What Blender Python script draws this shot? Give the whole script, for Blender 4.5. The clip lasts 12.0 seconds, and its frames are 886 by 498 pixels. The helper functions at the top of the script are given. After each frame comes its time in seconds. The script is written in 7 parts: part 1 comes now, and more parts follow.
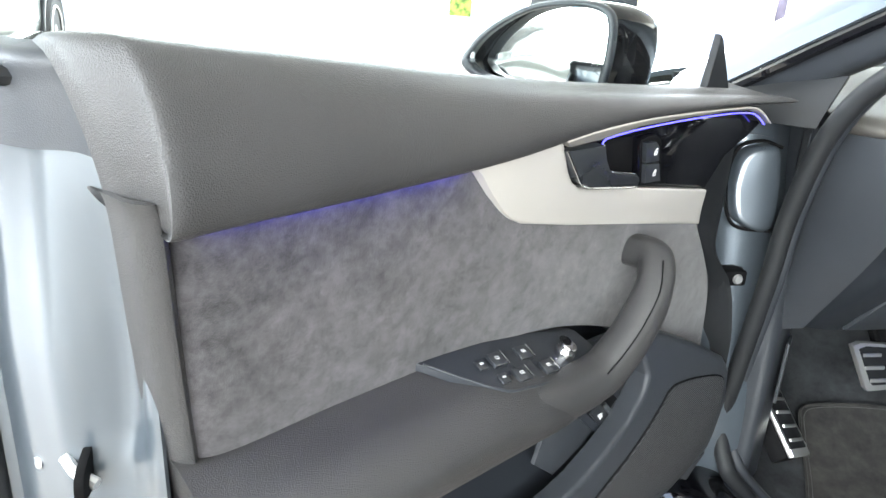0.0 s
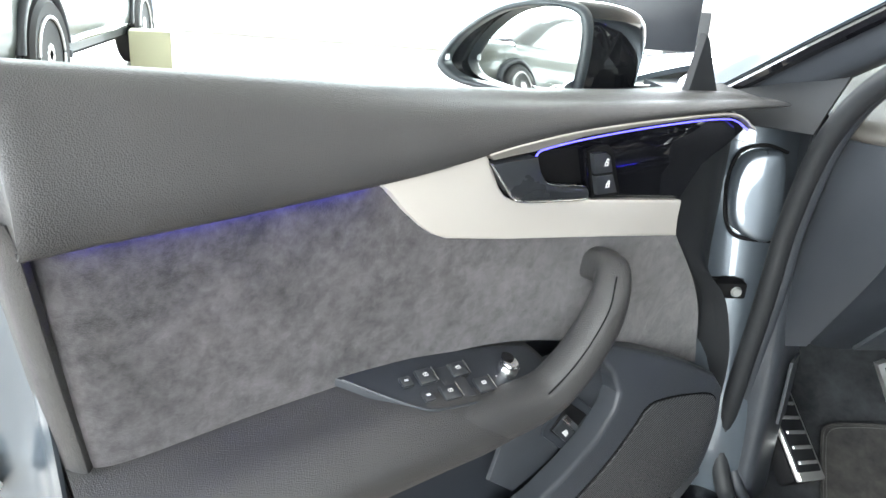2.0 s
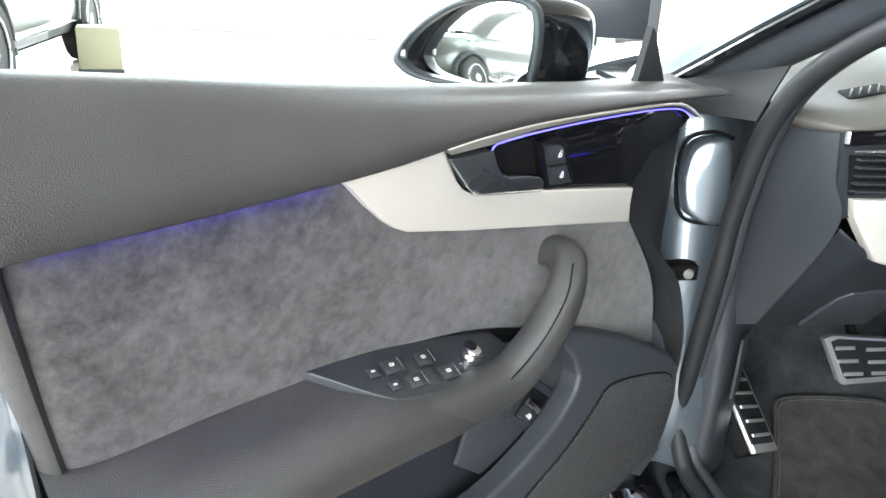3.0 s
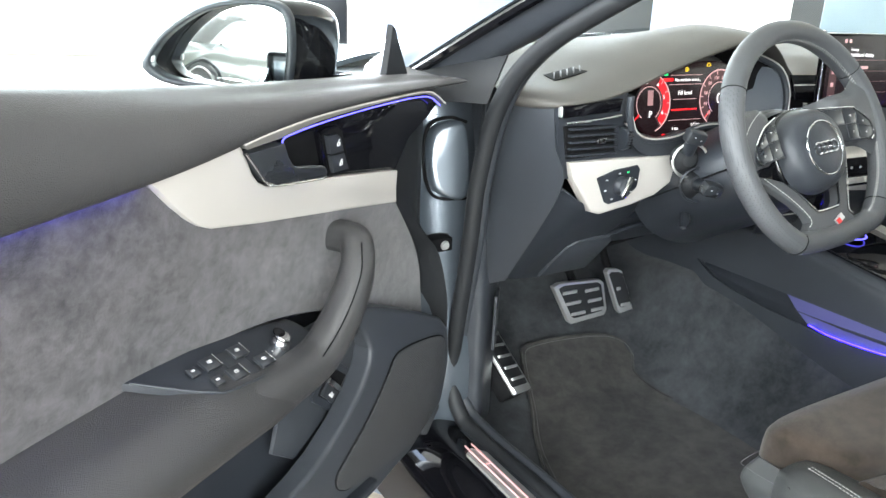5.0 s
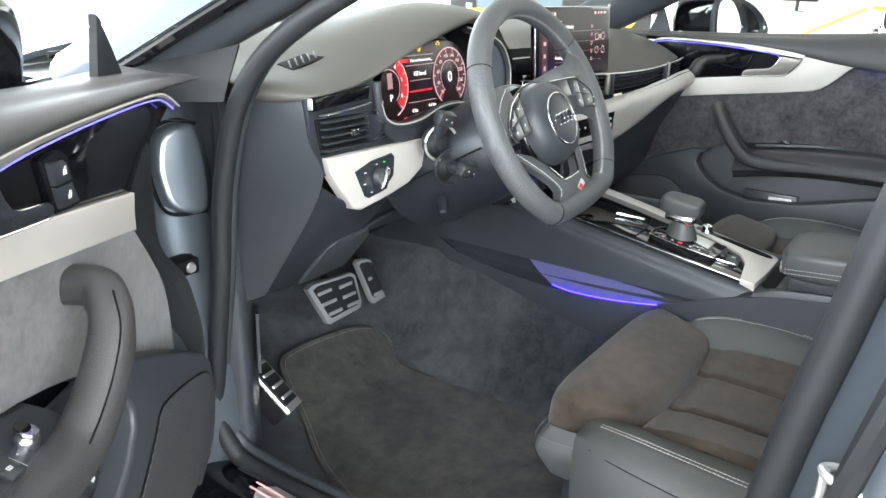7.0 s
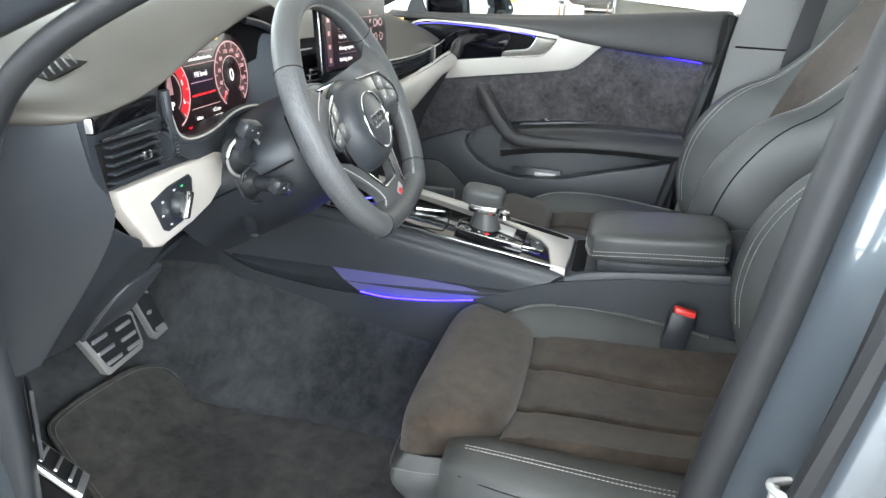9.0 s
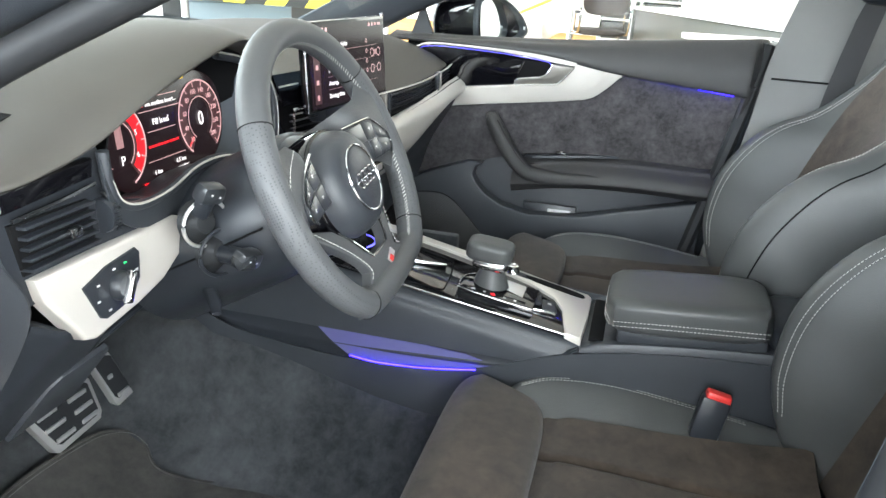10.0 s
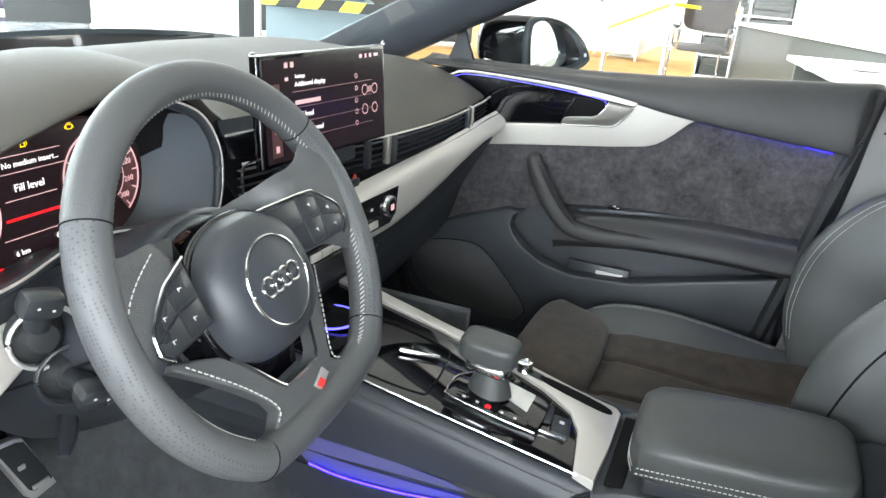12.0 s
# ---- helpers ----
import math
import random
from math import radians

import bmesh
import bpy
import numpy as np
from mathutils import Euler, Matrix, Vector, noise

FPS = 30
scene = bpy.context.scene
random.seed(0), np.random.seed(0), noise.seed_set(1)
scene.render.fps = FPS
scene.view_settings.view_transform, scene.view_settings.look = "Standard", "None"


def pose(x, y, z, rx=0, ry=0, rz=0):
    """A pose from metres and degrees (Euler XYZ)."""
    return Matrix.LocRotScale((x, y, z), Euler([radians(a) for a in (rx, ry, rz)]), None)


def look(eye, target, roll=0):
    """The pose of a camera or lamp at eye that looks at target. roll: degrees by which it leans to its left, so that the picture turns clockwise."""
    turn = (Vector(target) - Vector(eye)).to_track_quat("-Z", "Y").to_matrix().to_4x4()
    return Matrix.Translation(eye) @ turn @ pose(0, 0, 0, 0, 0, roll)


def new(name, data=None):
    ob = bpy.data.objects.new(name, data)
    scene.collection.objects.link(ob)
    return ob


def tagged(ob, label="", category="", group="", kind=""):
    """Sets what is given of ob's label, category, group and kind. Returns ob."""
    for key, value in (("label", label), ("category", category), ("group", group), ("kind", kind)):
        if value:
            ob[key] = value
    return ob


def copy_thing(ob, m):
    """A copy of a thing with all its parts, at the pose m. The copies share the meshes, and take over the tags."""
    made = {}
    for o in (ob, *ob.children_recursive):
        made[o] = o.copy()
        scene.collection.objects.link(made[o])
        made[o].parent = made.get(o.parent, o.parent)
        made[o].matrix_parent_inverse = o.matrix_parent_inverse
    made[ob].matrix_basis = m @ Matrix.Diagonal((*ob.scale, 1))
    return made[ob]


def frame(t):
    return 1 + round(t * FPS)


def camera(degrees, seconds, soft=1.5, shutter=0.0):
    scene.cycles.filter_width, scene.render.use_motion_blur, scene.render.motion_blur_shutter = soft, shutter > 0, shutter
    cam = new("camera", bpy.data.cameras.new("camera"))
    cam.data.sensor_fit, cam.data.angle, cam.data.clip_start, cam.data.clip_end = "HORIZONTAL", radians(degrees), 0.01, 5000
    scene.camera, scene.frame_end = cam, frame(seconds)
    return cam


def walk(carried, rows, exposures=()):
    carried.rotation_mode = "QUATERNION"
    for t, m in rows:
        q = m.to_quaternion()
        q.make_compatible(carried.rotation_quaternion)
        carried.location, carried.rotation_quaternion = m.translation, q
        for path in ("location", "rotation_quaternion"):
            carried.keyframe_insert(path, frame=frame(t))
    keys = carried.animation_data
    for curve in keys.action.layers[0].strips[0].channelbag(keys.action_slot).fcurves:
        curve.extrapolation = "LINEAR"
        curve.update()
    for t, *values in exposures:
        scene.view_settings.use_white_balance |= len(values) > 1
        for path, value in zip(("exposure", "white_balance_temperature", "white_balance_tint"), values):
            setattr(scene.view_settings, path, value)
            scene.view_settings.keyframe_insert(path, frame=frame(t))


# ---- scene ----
cam = camera(60.2, 12.0)
PATH = [
    (0, (-0.0659, 0.0368, 0.9781), (-0.0372, 1.9348, 0.3482), 4.71),
    (0.5, (-0.0231, 0.0509, 0.9877), (-0.0664, 1.9489, 0.3587), 4.29),
    (1, (0.0121, 0.0592, 0.9936), (-0.0934, 1.9528, 0.3585), 4.53),
    (1.5, (0.0475, 0.0730, 0.9977), (-0.1164, 1.9541, 0.3384), 4.41),
    (2, (0.0787, 0.0725, 1.0058), (-0.1104, 1.9450, 0.3289), 3.72),
    (2.5, (0.0823, 0.0648, 1.0111), (-0.0732, 1.9376, 0.3267), 3.01),
    (2.7, (0.0833, 0.0612, 1.0152), (-0.0544, 1.9303, 0.3170), 2.97),
    (4.3, (0.0360, 0.0073, 1.0139), (0.4007, 1.8606, 0.3564), 2.66),
    (4.5, (0.0296, 0.0023, 1.0126), (0.4695, 1.8406, 0.3589), 2.67),
    (5, (-0.0100, -0.0035, 1.0076), (0.6285, 1.7786, 0.3622), 2.58),
    (5.5, (-0.0459, -0.0028, 0.9983), (0.7758, 1.7046, 0.3585), 2.13),
    (6, (-0.0536, 0.0290, 0.9903), (0.9024, 1.6665, 0.3545), 1.46),
    (6.5, (-0.0555, 0.0874, 0.9936), (1.0736, 1.6046, 0.3430), 2.07),
    (7, (-0.0464, 0.1363, 1.0061), (1.2565, 1.4994, 0.3394), 1.79),
    (7.5, (-0.0578, 0.1916, 1.0170), (1.4233, 1.3565, 0.3465), 1.35),
    (7.7, (-0.0649, 0.2118, 1.0162), (1.4726, 1.3000, 0.3438), 1.24),
    (9.3, (-0.0045, 0.3466, 1.0223), (1.7015, 1.1136, 0.3140), 2.88),
    (9.5, (0.0368, 0.3611, 1.0250), (1.7385, 1.1420, 0.3219), 3.08),
    (10, (0.1346, 0.3886, 1.0529), (1.8266, 1.1937, 0.3536), 3.50),
    (10.5, (0.2468, 0.4338, 1.0483), (1.9443, 1.2232, 0.3446), 3.99),
    (11, (0.3386, 0.4476, 1.0523), (2.0309, 1.2404, 0.3399), 4.44),
    (11.5, (0.4078, 0.4361, 1.0567), (2.0579, 1.3176, 0.3493), 4.86),
    (12, (0.4420, 0.4108, 1.0786), (2.0224, 1.4149, 0.3756), 4.76),
]
walk(cam, [(t, look(eye, target, roll)) for t, eye, target, roll in PATH])

# ---- world, windows and lamps ----
world = bpy.data.worlds.new("sky")
scene.world = world
world.use_nodes = True
wn = world.node_tree.nodes
sky = wn.new("ShaderNodeTexSky")
sky.sky_type, sky.sun_disc = "NISHITA", False
sky.sun_elevation, sky.sun_rotation = radians(48), radians(-35)
wn["Background"].inputs["Strength"].default_value = 0.8
world.node_tree.links.new(sky.outputs["Color"], wn["Background"].inputs["Color"])


def lamp(name, kind, m, energy, color=(1, 1, 1), size=None, angle=None):
    data = bpy.data.lights.new(name, kind)
    data.energy, data.color = energy, color
    if size:
        data.shape, data.size, data.size_y = "RECTANGLE", size[0], size[1]
    if angle is not None:
        data.angle = radians(angle)
    ob = new(name, data)
    ob.matrix_world = m
    return ob


lamp("sun", "SUN", look((0, 0, 10), (4.0, -5.0, -3)), 1.0, (1, 0.97, 0.92), angle=12)
# daylight from the glazed front; the office lamp stands for a bright far window
lamp("daylight_front", "AREA", look((1.5, 10.8, 2.35), (1.5, 0.0, 2.35)), 3000, (0.95, 1.0, 1.0), (20, 4.2))
# side and back lamps are added fill for the doorway; no window is built
lamp("side_fill", "AREA", look((-8.8, -1.6, 2.75), (0.8, -1.6, 2.6)), 2800, (0.93, 1.0, 1.04), (10, 3.3))
lamp("back_fill", "AREA", look((-3.0, -6.8, 2.2), (-3.0, 0.5, 2.0)), 1650, (0.93, 1.0, 1.03), (9.5, 3.6))
lamp("daylight_office", "AREA", look((13.6, 3.0, 2.6), (0.5, 3.0, 2.6)), 350, (1.0, 0.99, 0.95), (12, 3.2))
scene.view_settings.exposure = 0.34

# ---- tools for meshes ----
CX = 1.35  # the middle plane of the car, in its own frame (x to its right, y ahead)
CAR = pose(0, 0, 0, 0, 0, 11.8)


def cr(pts, n, closed=False):
    """n points on a smooth curve through pts."""
    p = np.array(pts, float)
    k = len(p)
    if k == 2:
        s = np.linspace(0, 1, n)[:, None]
        return p[0] * (1 - s) + p[1] * s
    spans = k if closed else k - 1
    out = []
    for s in np.linspace(0, spans, n, endpoint=not closed):
        i = min(int(s), spans - 1)
        f = s - i
        if closed:
            a, b, c, d = p[(i - 1) % k], p[i % k], p[(i + 1) % k], p[(i + 2) % k]
        else:
            b, c = p[i], p[i + 1]
            a = p[i - 1] if i > 0 else 2 * b - c
            d = p[i + 2] if i + 2 < k else 2 * c - b
        out.append(0.5 * (2 * b + (c - a) * f + (2 * a - 5 * b + 4 * c - d) * f * f + (3 * b - a - 3 * c + d) * f ** 3))
    return np.array(out)


def grid_mesh(bm, g, close_u=False, close_v=False):
    nu, nv = len(g), len(g[0])
    vs = [[bm.verts.new(tuple(q)) for q in row] for row in g]
    for i in range(nu if close_u else nu - 1):
        for j in range(nv if close_v else nv - 1):
            i2, j2 = (i + 1) % nu, (j + 1) % nv
            try:
                bm.faces.new((vs[i][j], vs[i2][j], vs[i2][j2], vs[i][j2]))
            except ValueError:
                pass
    return vs


def patch(ctrl, nu=24, nv=12, thick=0.0, close_v=False, caps=False, shift=None):
    """A smooth sheet through rows of control points; thick gives it a back, shift moves each point."""
    if shift:
        ctrl = [[shift(*q) for q in r] for r in ctrl]
    rows = [cr(r, nv, close_v) for r in ctrl]
    cols = [cr([r[j] for r in rows], nu) for j in range(len(rows[0]))]
    g = [[cols[j][i] for j in range(len(cols))] for i in range(nu)]
    bm = bmesh.new()
    vs = grid_mesh(bm, g, close_v=close_v)
    if caps:
        bm.faces.new(vs[0])
        bm.faces.new(list(reversed(vs[-1])))
    bmesh.ops.recalc_face_normals(bm, faces=bm.faces)
    if thick:
        bmesh.ops.solidify(bm, geom=bm.faces[:], thickness=thick)
    return bm


def tube(path, radius, n=24, seg=10, closed=False, flat=1.0, upright=(0, 0, 1), caps=True, square=1.0):
    """A round bar along a smooth curve. radius: one number or one for each point of path; flat squeezes it along upright; square below 1 makes it boxy."""
    p = cr(path, n, closed)
    rad = cr([(r,) for r in radius], n, closed)[:, 0] if hasattr(radius, "__len__") else np.full(n, radius)
    bm = bmesh.new()
    rings = []
    for i in range(n):
        a = p[(i + 1) % n] if closed or i < n - 1 else p[i]
        b = p[i - 1] if closed or i > 0 else p[i]
        t = (a - b) / (np.linalg.norm(a - b) + 1e-12)
        s = np.cross(t, upright)
        if np.linalg.norm(s) < 1e-4:
            s = np.cross(t, (1, 0, 0))
        s = s / np.linalg.norm(s)
        w = np.cross(s, t)
        rings.append([p[i] + rad[i] * (math.copysign(abs(math.cos(k)) ** square, math.cos(k)) * s + flat * math.copysign(abs(math.sin(k)) ** square, math.sin(k)) * w) for k in (2 * math.pi * j / seg for j in range(seg))])
    vs = grid_mesh(bm, rings, close_u=closed, close_v=True)
    if caps and not closed:
        bm.faces.new(vs[0])
        bm.faces.new(list(reversed(vs[-1])))
    bmesh.ops.recalc_face_normals(bm, faces=bm.faces)
    return bm


def plate(outline, depth, bevel=0.002, warp=None, smooth=0, cuts=0, seg=2):
    """A plate with the outline (x, z), its front at y = 0 and its back at y = depth. warp moves each point."""
    pts = [tuple(q) for q in (cr(outline, smooth, True) if smooth else outline)]
    bm = bmesh.new()
    f = bm.faces.new([bm.verts.new((x, 0, z)) for x, z in pts])
    ext = bmesh.ops.extrude_face_region(bm, geom=[f])
    back = [v for v in ext["geom"] if isinstance(v, bmesh.types.BMVert)]
    for v in back:
        v.co.y = depth
    if bevel:
        front = [e for e in bm.edges if all(abs(v.co.y) < 1e-7 for v in e.verts)]
        bmesh.ops.bevel(bm, geom=front, offset=bevel, segments=seg, profile=0.6, affect="EDGES", clamp_overlap=True)
    bmesh.ops.recalc_face_normals(bm, faces=bm.faces)
    if cuts:
        bmesh.ops.triangulate(bm, faces=[q for q in bm.faces if len(q.verts) > 4])
        bmesh.ops.subdivide_edges(bm, edges=bm.edges[:], cuts=cuts, use_grid_fill=True)
    if warp:
        for v in bm.verts:
            v.co = Vector(warp(*v.co))
    return bm


def box(sx, sy, sz, bevel=0.004, m=Matrix(), seg=2):
    bm = bmesh.new()
    bmesh.ops.create_cube(bm, size=1)
    for v in bm.verts:
        v.co = Vector((v.co.x * sx, v.co.y * sy, v.co.z * sz))
    if bevel:
        bmesh.ops.bevel(bm, geom=bm.edges[:], offset=min(bevel, 0.45 * min(sx, sy, sz)), segments=seg, profile=0.5, affect="EDGES", clamp_overlap=True)
    bmesh.ops.transform(bm, matrix=m, verts=bm.verts[:])
    return bm


def lathe(profile, seg=28, m=Matrix()):
    """A turned form round z from (radius, height) points."""
    bm = bmesh.new()
    g = [[(r * math.cos(2 * math.pi * j / seg), r * math.sin(2 * math.pi * j / seg), h) for j in range(seg)] for r, h in profile]
    vs = grid_mesh(bm, g, close_v=True)
    for ring in (vs[0], vs[-1]):
        if (ring[0].co.xy.length) > 1e-5:
            bm.faces.new(ring)
    bmesh.ops.remove_doubles(bm, verts=bm.verts[:], dist=1e-6)
    bmesh.ops.recalc_face_normals(bm, faces=bm.faces)
    bmesh.ops.transform(bm, matrix=m, verts=bm.verts[:])
    return bm


def cushion(sx, sy, sz, m=Matrix(), p=4.0, nu=26, nv=16, puff=None):
    """A pillow-like block (a rounded box)."""
    bm = bmesh.new()
    g = []
    for i in range(nu + 1):
        th = math.pi * (i / nu - 0.5)
        row = []
        for j in range(2 * nv):
            ph = 2 * math.pi * j / (2 * nv)
            d = Vector((math.cos(th) * math.cos(ph), math.cos(th) * math.sin(ph), math.sin(th)))
            r = (abs(d.x) ** p + abs(d.y) ** p + abs(d.z) ** p) ** (-1 / p)
            q = Vector((d.x * r * sx / 2, d.y * r * sy / 2, d.z * r * sz / 2))
            row.append(puff(q) if puff else q)
        g.append(row)
    grid_mesh(bm, g, close_v=True)
    bmesh.ops.remove_doubles(bm, verts=bm.verts[:], dist=1e-5)
    bmesh.ops.recalc_face_normals(bm, faces=bm.faces)
    bmesh.ops.transform(bm, matrix=m, verts=bm.verts[:])
    return bm


def add(bm, other):
    """Joins other into bm."""
    me = bpy.data.meshes.new("t")
    other.to_mesh(me)
    bm.from_mesh(me)
    bpy.data.meshes.remove(me)
    other.free()
    return bm


def stitches(path, length=0.0034, gap=0.0020, r=0.0006, lift=(0, 0, 0.001)):
    """A seam of short threads along a smooth curve."""
    q = cr(path, 400)
    d = np.concatenate([[0], np.cumsum(np.linalg.norm(np.diff(q, axis=0), axis=1))])
    bm = bmesh.new()
    s = 0.0
    while s + length < d[-1]:
        a, b = [np.array([np.interp(x, d, q[:, k]) for k in range(3)]) + lift for x in (s, s + length)]
        add(bm, tube([a, b], r, n=2, seg=5))
        s += length + gap
    return bm


def mesh_of(name, bm, material, flatness=38):
    for e in bm.edges:
        e.smooth = not (len(e.link_faces) == 2 and e.calc_face_angle(0) > radians(flatness))
    for f in bm.faces:
        f.smooth = True
    me = bpy.data.meshes.new(name)
    bm.to_mesh(me)
    bm.free()
    me.materials.append(material)
    return me


def part(name, bm, material, parent, label="", flatness=38):
    ob = new(name, mesh_of(name, bm, material, flatness))
    ob.parent = parent
    if label:
        tagged(ob, label)
    return ob


def thing(name, label, category, m=CAR, group="", kind=""):
    ob = new(name)
    ob.empty_display_size = 0.05
    ob.matrix_world = m
    return tagged(ob, label, category, group, kind)


def single(name, bm, material, label, category, m=Matrix(), kind="", group=""):
    ob = new(name, mesh_of(name, bm, material))
    ob.matrix_world = m
    return tagged(ob, label, category, group, kind)


def writing(text, size, m, extrude=0.0002):
    """Letters as a mesh, their base line along x, upright along y."""
    cu = bpy.data.curves.new("letters", "FONT")
    cu.body, cu.size, cu.extrude, cu.align_x = text, size, extrude, "CENTER"
    cu.resolution_u = 2
    ob = bpy.data.objects.new("letters", cu)
    scene.collection.objects.link(ob)
    me = bpy.data.meshes.new_from_object(ob.evaluated_get(bpy.context.evaluated_depsgraph_get()))
    bpy.data.objects.remove(ob)
    bpy.data.curves.remove(cu)
    bm = bmesh.new()
    bm.from_mesh(me)
    bpy.data.meshes.remove(me)
    bmesh.ops.transform(bm, matrix=m, verts=bm.verts[:])
    return bm


def bars(rows, m):
    """Flat bars (x, z, width, height) for marks, in the plane of m's x and y."""
    bm = bmesh.new()
    for x, y, w, h in rows:
        add(bm, box(w, h, 0.0004, 0, m @ Matrix.Translation((x, y, 0))))
    return bm


def ring(r, t, m, seg=40, a0=0.0, a1=2 * math.pi):
    """A flat arc of radius r and width t in the plane of m's x and y."""
    bm = bmesh.new()
    n = max(3, int(seg * abs(a1 - a0) / (2 * math.pi)))
    g = [[m @ Vector((q * math.cos(a), q * math.sin(a), 0)) for q in (r - t / 2, r + t / 2)] for a in np.linspace(a0, a1, n + 1)]
    grid_mesh(bm, g)
    return bm


def frame_of(o, ex, ez):
    """A pose with its x along ex, its z near ez and its y away from the viewer."""
    x = Vector(ex).normalized()
    z = Vector(ez)
    z = (z - x * z.dot(x)).normalized()
    y = z.cross(x)
    return Matrix((( x.x, y.x, z.x, o[0]), (x.y, y.y, z.y, o[1]), (x.z, y.z, z.z, o[2]), (0, 0, 0, 1)))


# writing planes: x to the right, y up, z towards the viewer, from a plate's pose
FACE = pose(0, 0, 0, 90, 0, 0)

# ---- materials ----
def mat(name, color, rough=0.5, metal=0.0, grain=0.0, grain_scale=400.0, var=0.15, var_scale=6.0, coat=0.0, sheen=0.0, emit=None, strength=0.0,
        color2=None, kind="noise", rough_var=0.08, spec=0.5):
    """A surface with colour in two scales, grain as relief, and some wear in the gloss."""
    m = bpy.data.materials.new(name)
    m.use_nodes = True
    nt = m.node_tree
    b = nt.nodes["Principled BSDF"]
    link = nt.links.new
    tc = nt.nodes.new("ShaderNodeTexCoord")
    big = nt.nodes.new("ShaderNodeTexNoise")
    big.inputs["Scale"].default_value, big.inputs["Detail"].default_value = var_scale, 6
    link(tc.outputs["Object"], big.inputs["Vector"])
    ramp = nt.nodes.new("ShaderNodeValToRGB")
    c1 = tuple(max(0, x * (1 - var)) for x in color)
    c2 = color2 or tuple(min(1, x * (1 + var)) for x in color)
    ramp.color_ramp.elements[0].position, ramp.color_ramp.elements[1].position = 0.36, 0.64
    ramp.color_ramp.elements[0].color, ramp.color_ramp.elements[1].color = (*c1, 1), (*c2, 1)
    link(big.outputs["Fac"], ramp.inputs["Fac"])
    link(ramp.outputs["Color"], b.inputs["Base Color"])
    b.inputs["Metallic"].default_value = metal
    b.inputs["Specular IOR Level"].default_value = spec
    b.inputs["Coat Weight"].default_value = coat
    b.inputs["Coat Roughness"].default_value = 0.04
    b.inputs["Sheen Weight"].default_value = sheen
    b.inputs["Sheen Roughness"].default_value = 0.6
    mr = nt.nodes.new("ShaderNodeMapRange")
    mr.inputs["To Min"].default_value, mr.inputs["To Max"].default_value = max(0.02, rough - rough_var), min(1, rough + rough_var)
    link(big.outputs["Fac"], mr.inputs["Value"])
    link(mr.outputs["Result"], b.inputs["Roughness"])
    if grain:
        if kind == "cells":
            fine = nt.nodes.new("ShaderNodeTexVoronoi")
            fine.inputs["Scale"].default_value = grain_scale
            out = fine.outputs["Distance"]
        else:
            fine = nt.nodes.new("ShaderNodeTexNoise")
            fine.inputs["Scale"].default_value, fine.inputs["Detail"].default_value = grain_scale, 3
            out = fine.outputs["Fac"]
        link(tc.outputs["Object"], fine.inputs["Vector"])
        bump = nt.nodes.new("ShaderNodeBump")
        bump.inputs["Strength"].default_value, bump.inputs["Distance"].default_value = grain, 0.002
        link(out, bump.inputs["Height"])
        link(bump.outputs["Normal"], b.inputs["Normal"])
    if emit:
        b.inputs["Emission Color"].default_value, b.inputs["Emission Strength"].default_value = (*emit, 1), strength
    return m


LEATHER = mat("black_grained_leather", (0.029, 0.0285, 0.029), 0.52, spec=0.38, grain=0.3, grain_scale=850, kind="cells", var=0.12)
SOFT = mat("soft_black_plastic", (0.027, 0.0300, 0.0350), 0.40, grain=0.1, grain_scale=900, kind="cells", var=0.1, spec=0.32)
HARD = mat("hard_dark_plastic", (0.018, 0.0205, 0.025), 0.36, grain=0.1, grain_scale=1100, var=0.15, spec=0.32)
DASHTOP = mat("dash_soft_foam", (0.064, 0.060, 0.054), 0.55, grain=0.12, grain_scale=900, kind="cells", var=0.08, spec=0.25)


def suede_material(name, dark, light, sheen, scale):
    """Napped suede: brushed patches of two sizes, lighter and darker as the nap lies."""
    m = mat(name, dark, 0.95, grain=0.25, grain_scale=900, sheen=sheen, spec=0.15)
    nt = m.node_tree
    b, tc = nt.nodes["Principled BSDF"], nt.nodes["Texture Coordinate"]
    outs = []
    for sc, det, rg, dist in ((scale, 8, 0.66, 0.25), (scale * 4.5, 6, 0.7, 0.2)):
        t = nt.nodes.new("ShaderNodeTexNoise")
        t.inputs["Scale"].default_value, t.inputs["Detail"].default_value = sc, det
        t.inputs["Roughness"].default_value, t.inputs["Distortion"].default_value = rg, dist
        nt.links.new(tc.outputs["Object"], t.inputs["Vector"])
        outs.append(t.outputs["Fac"])
    mx = nt.nodes.new("ShaderNodeMix")
    mx.inputs["Factor"].default_value = 0.46
    nt.links.new(outs[0], mx.inputs["A"])
    nt.links.new(outs[1], mx.inputs["B"])
    rp = nt.nodes.new("ShaderNodeValToRGB")
    rp.color_ramp.elements[0].position, rp.color_ramp.elements[1].position = 0.37, 0.66
    rp.color_ramp.elements[0].color, rp.color_ramp.elements[1].color = (*dark, 1), (*light, 1)
    nt.links.new(mx.outputs["Result"], rp.inputs["Fac"])
    nt.links.new(rp.outputs["Color"], b.inputs["Base Color"])
    return m


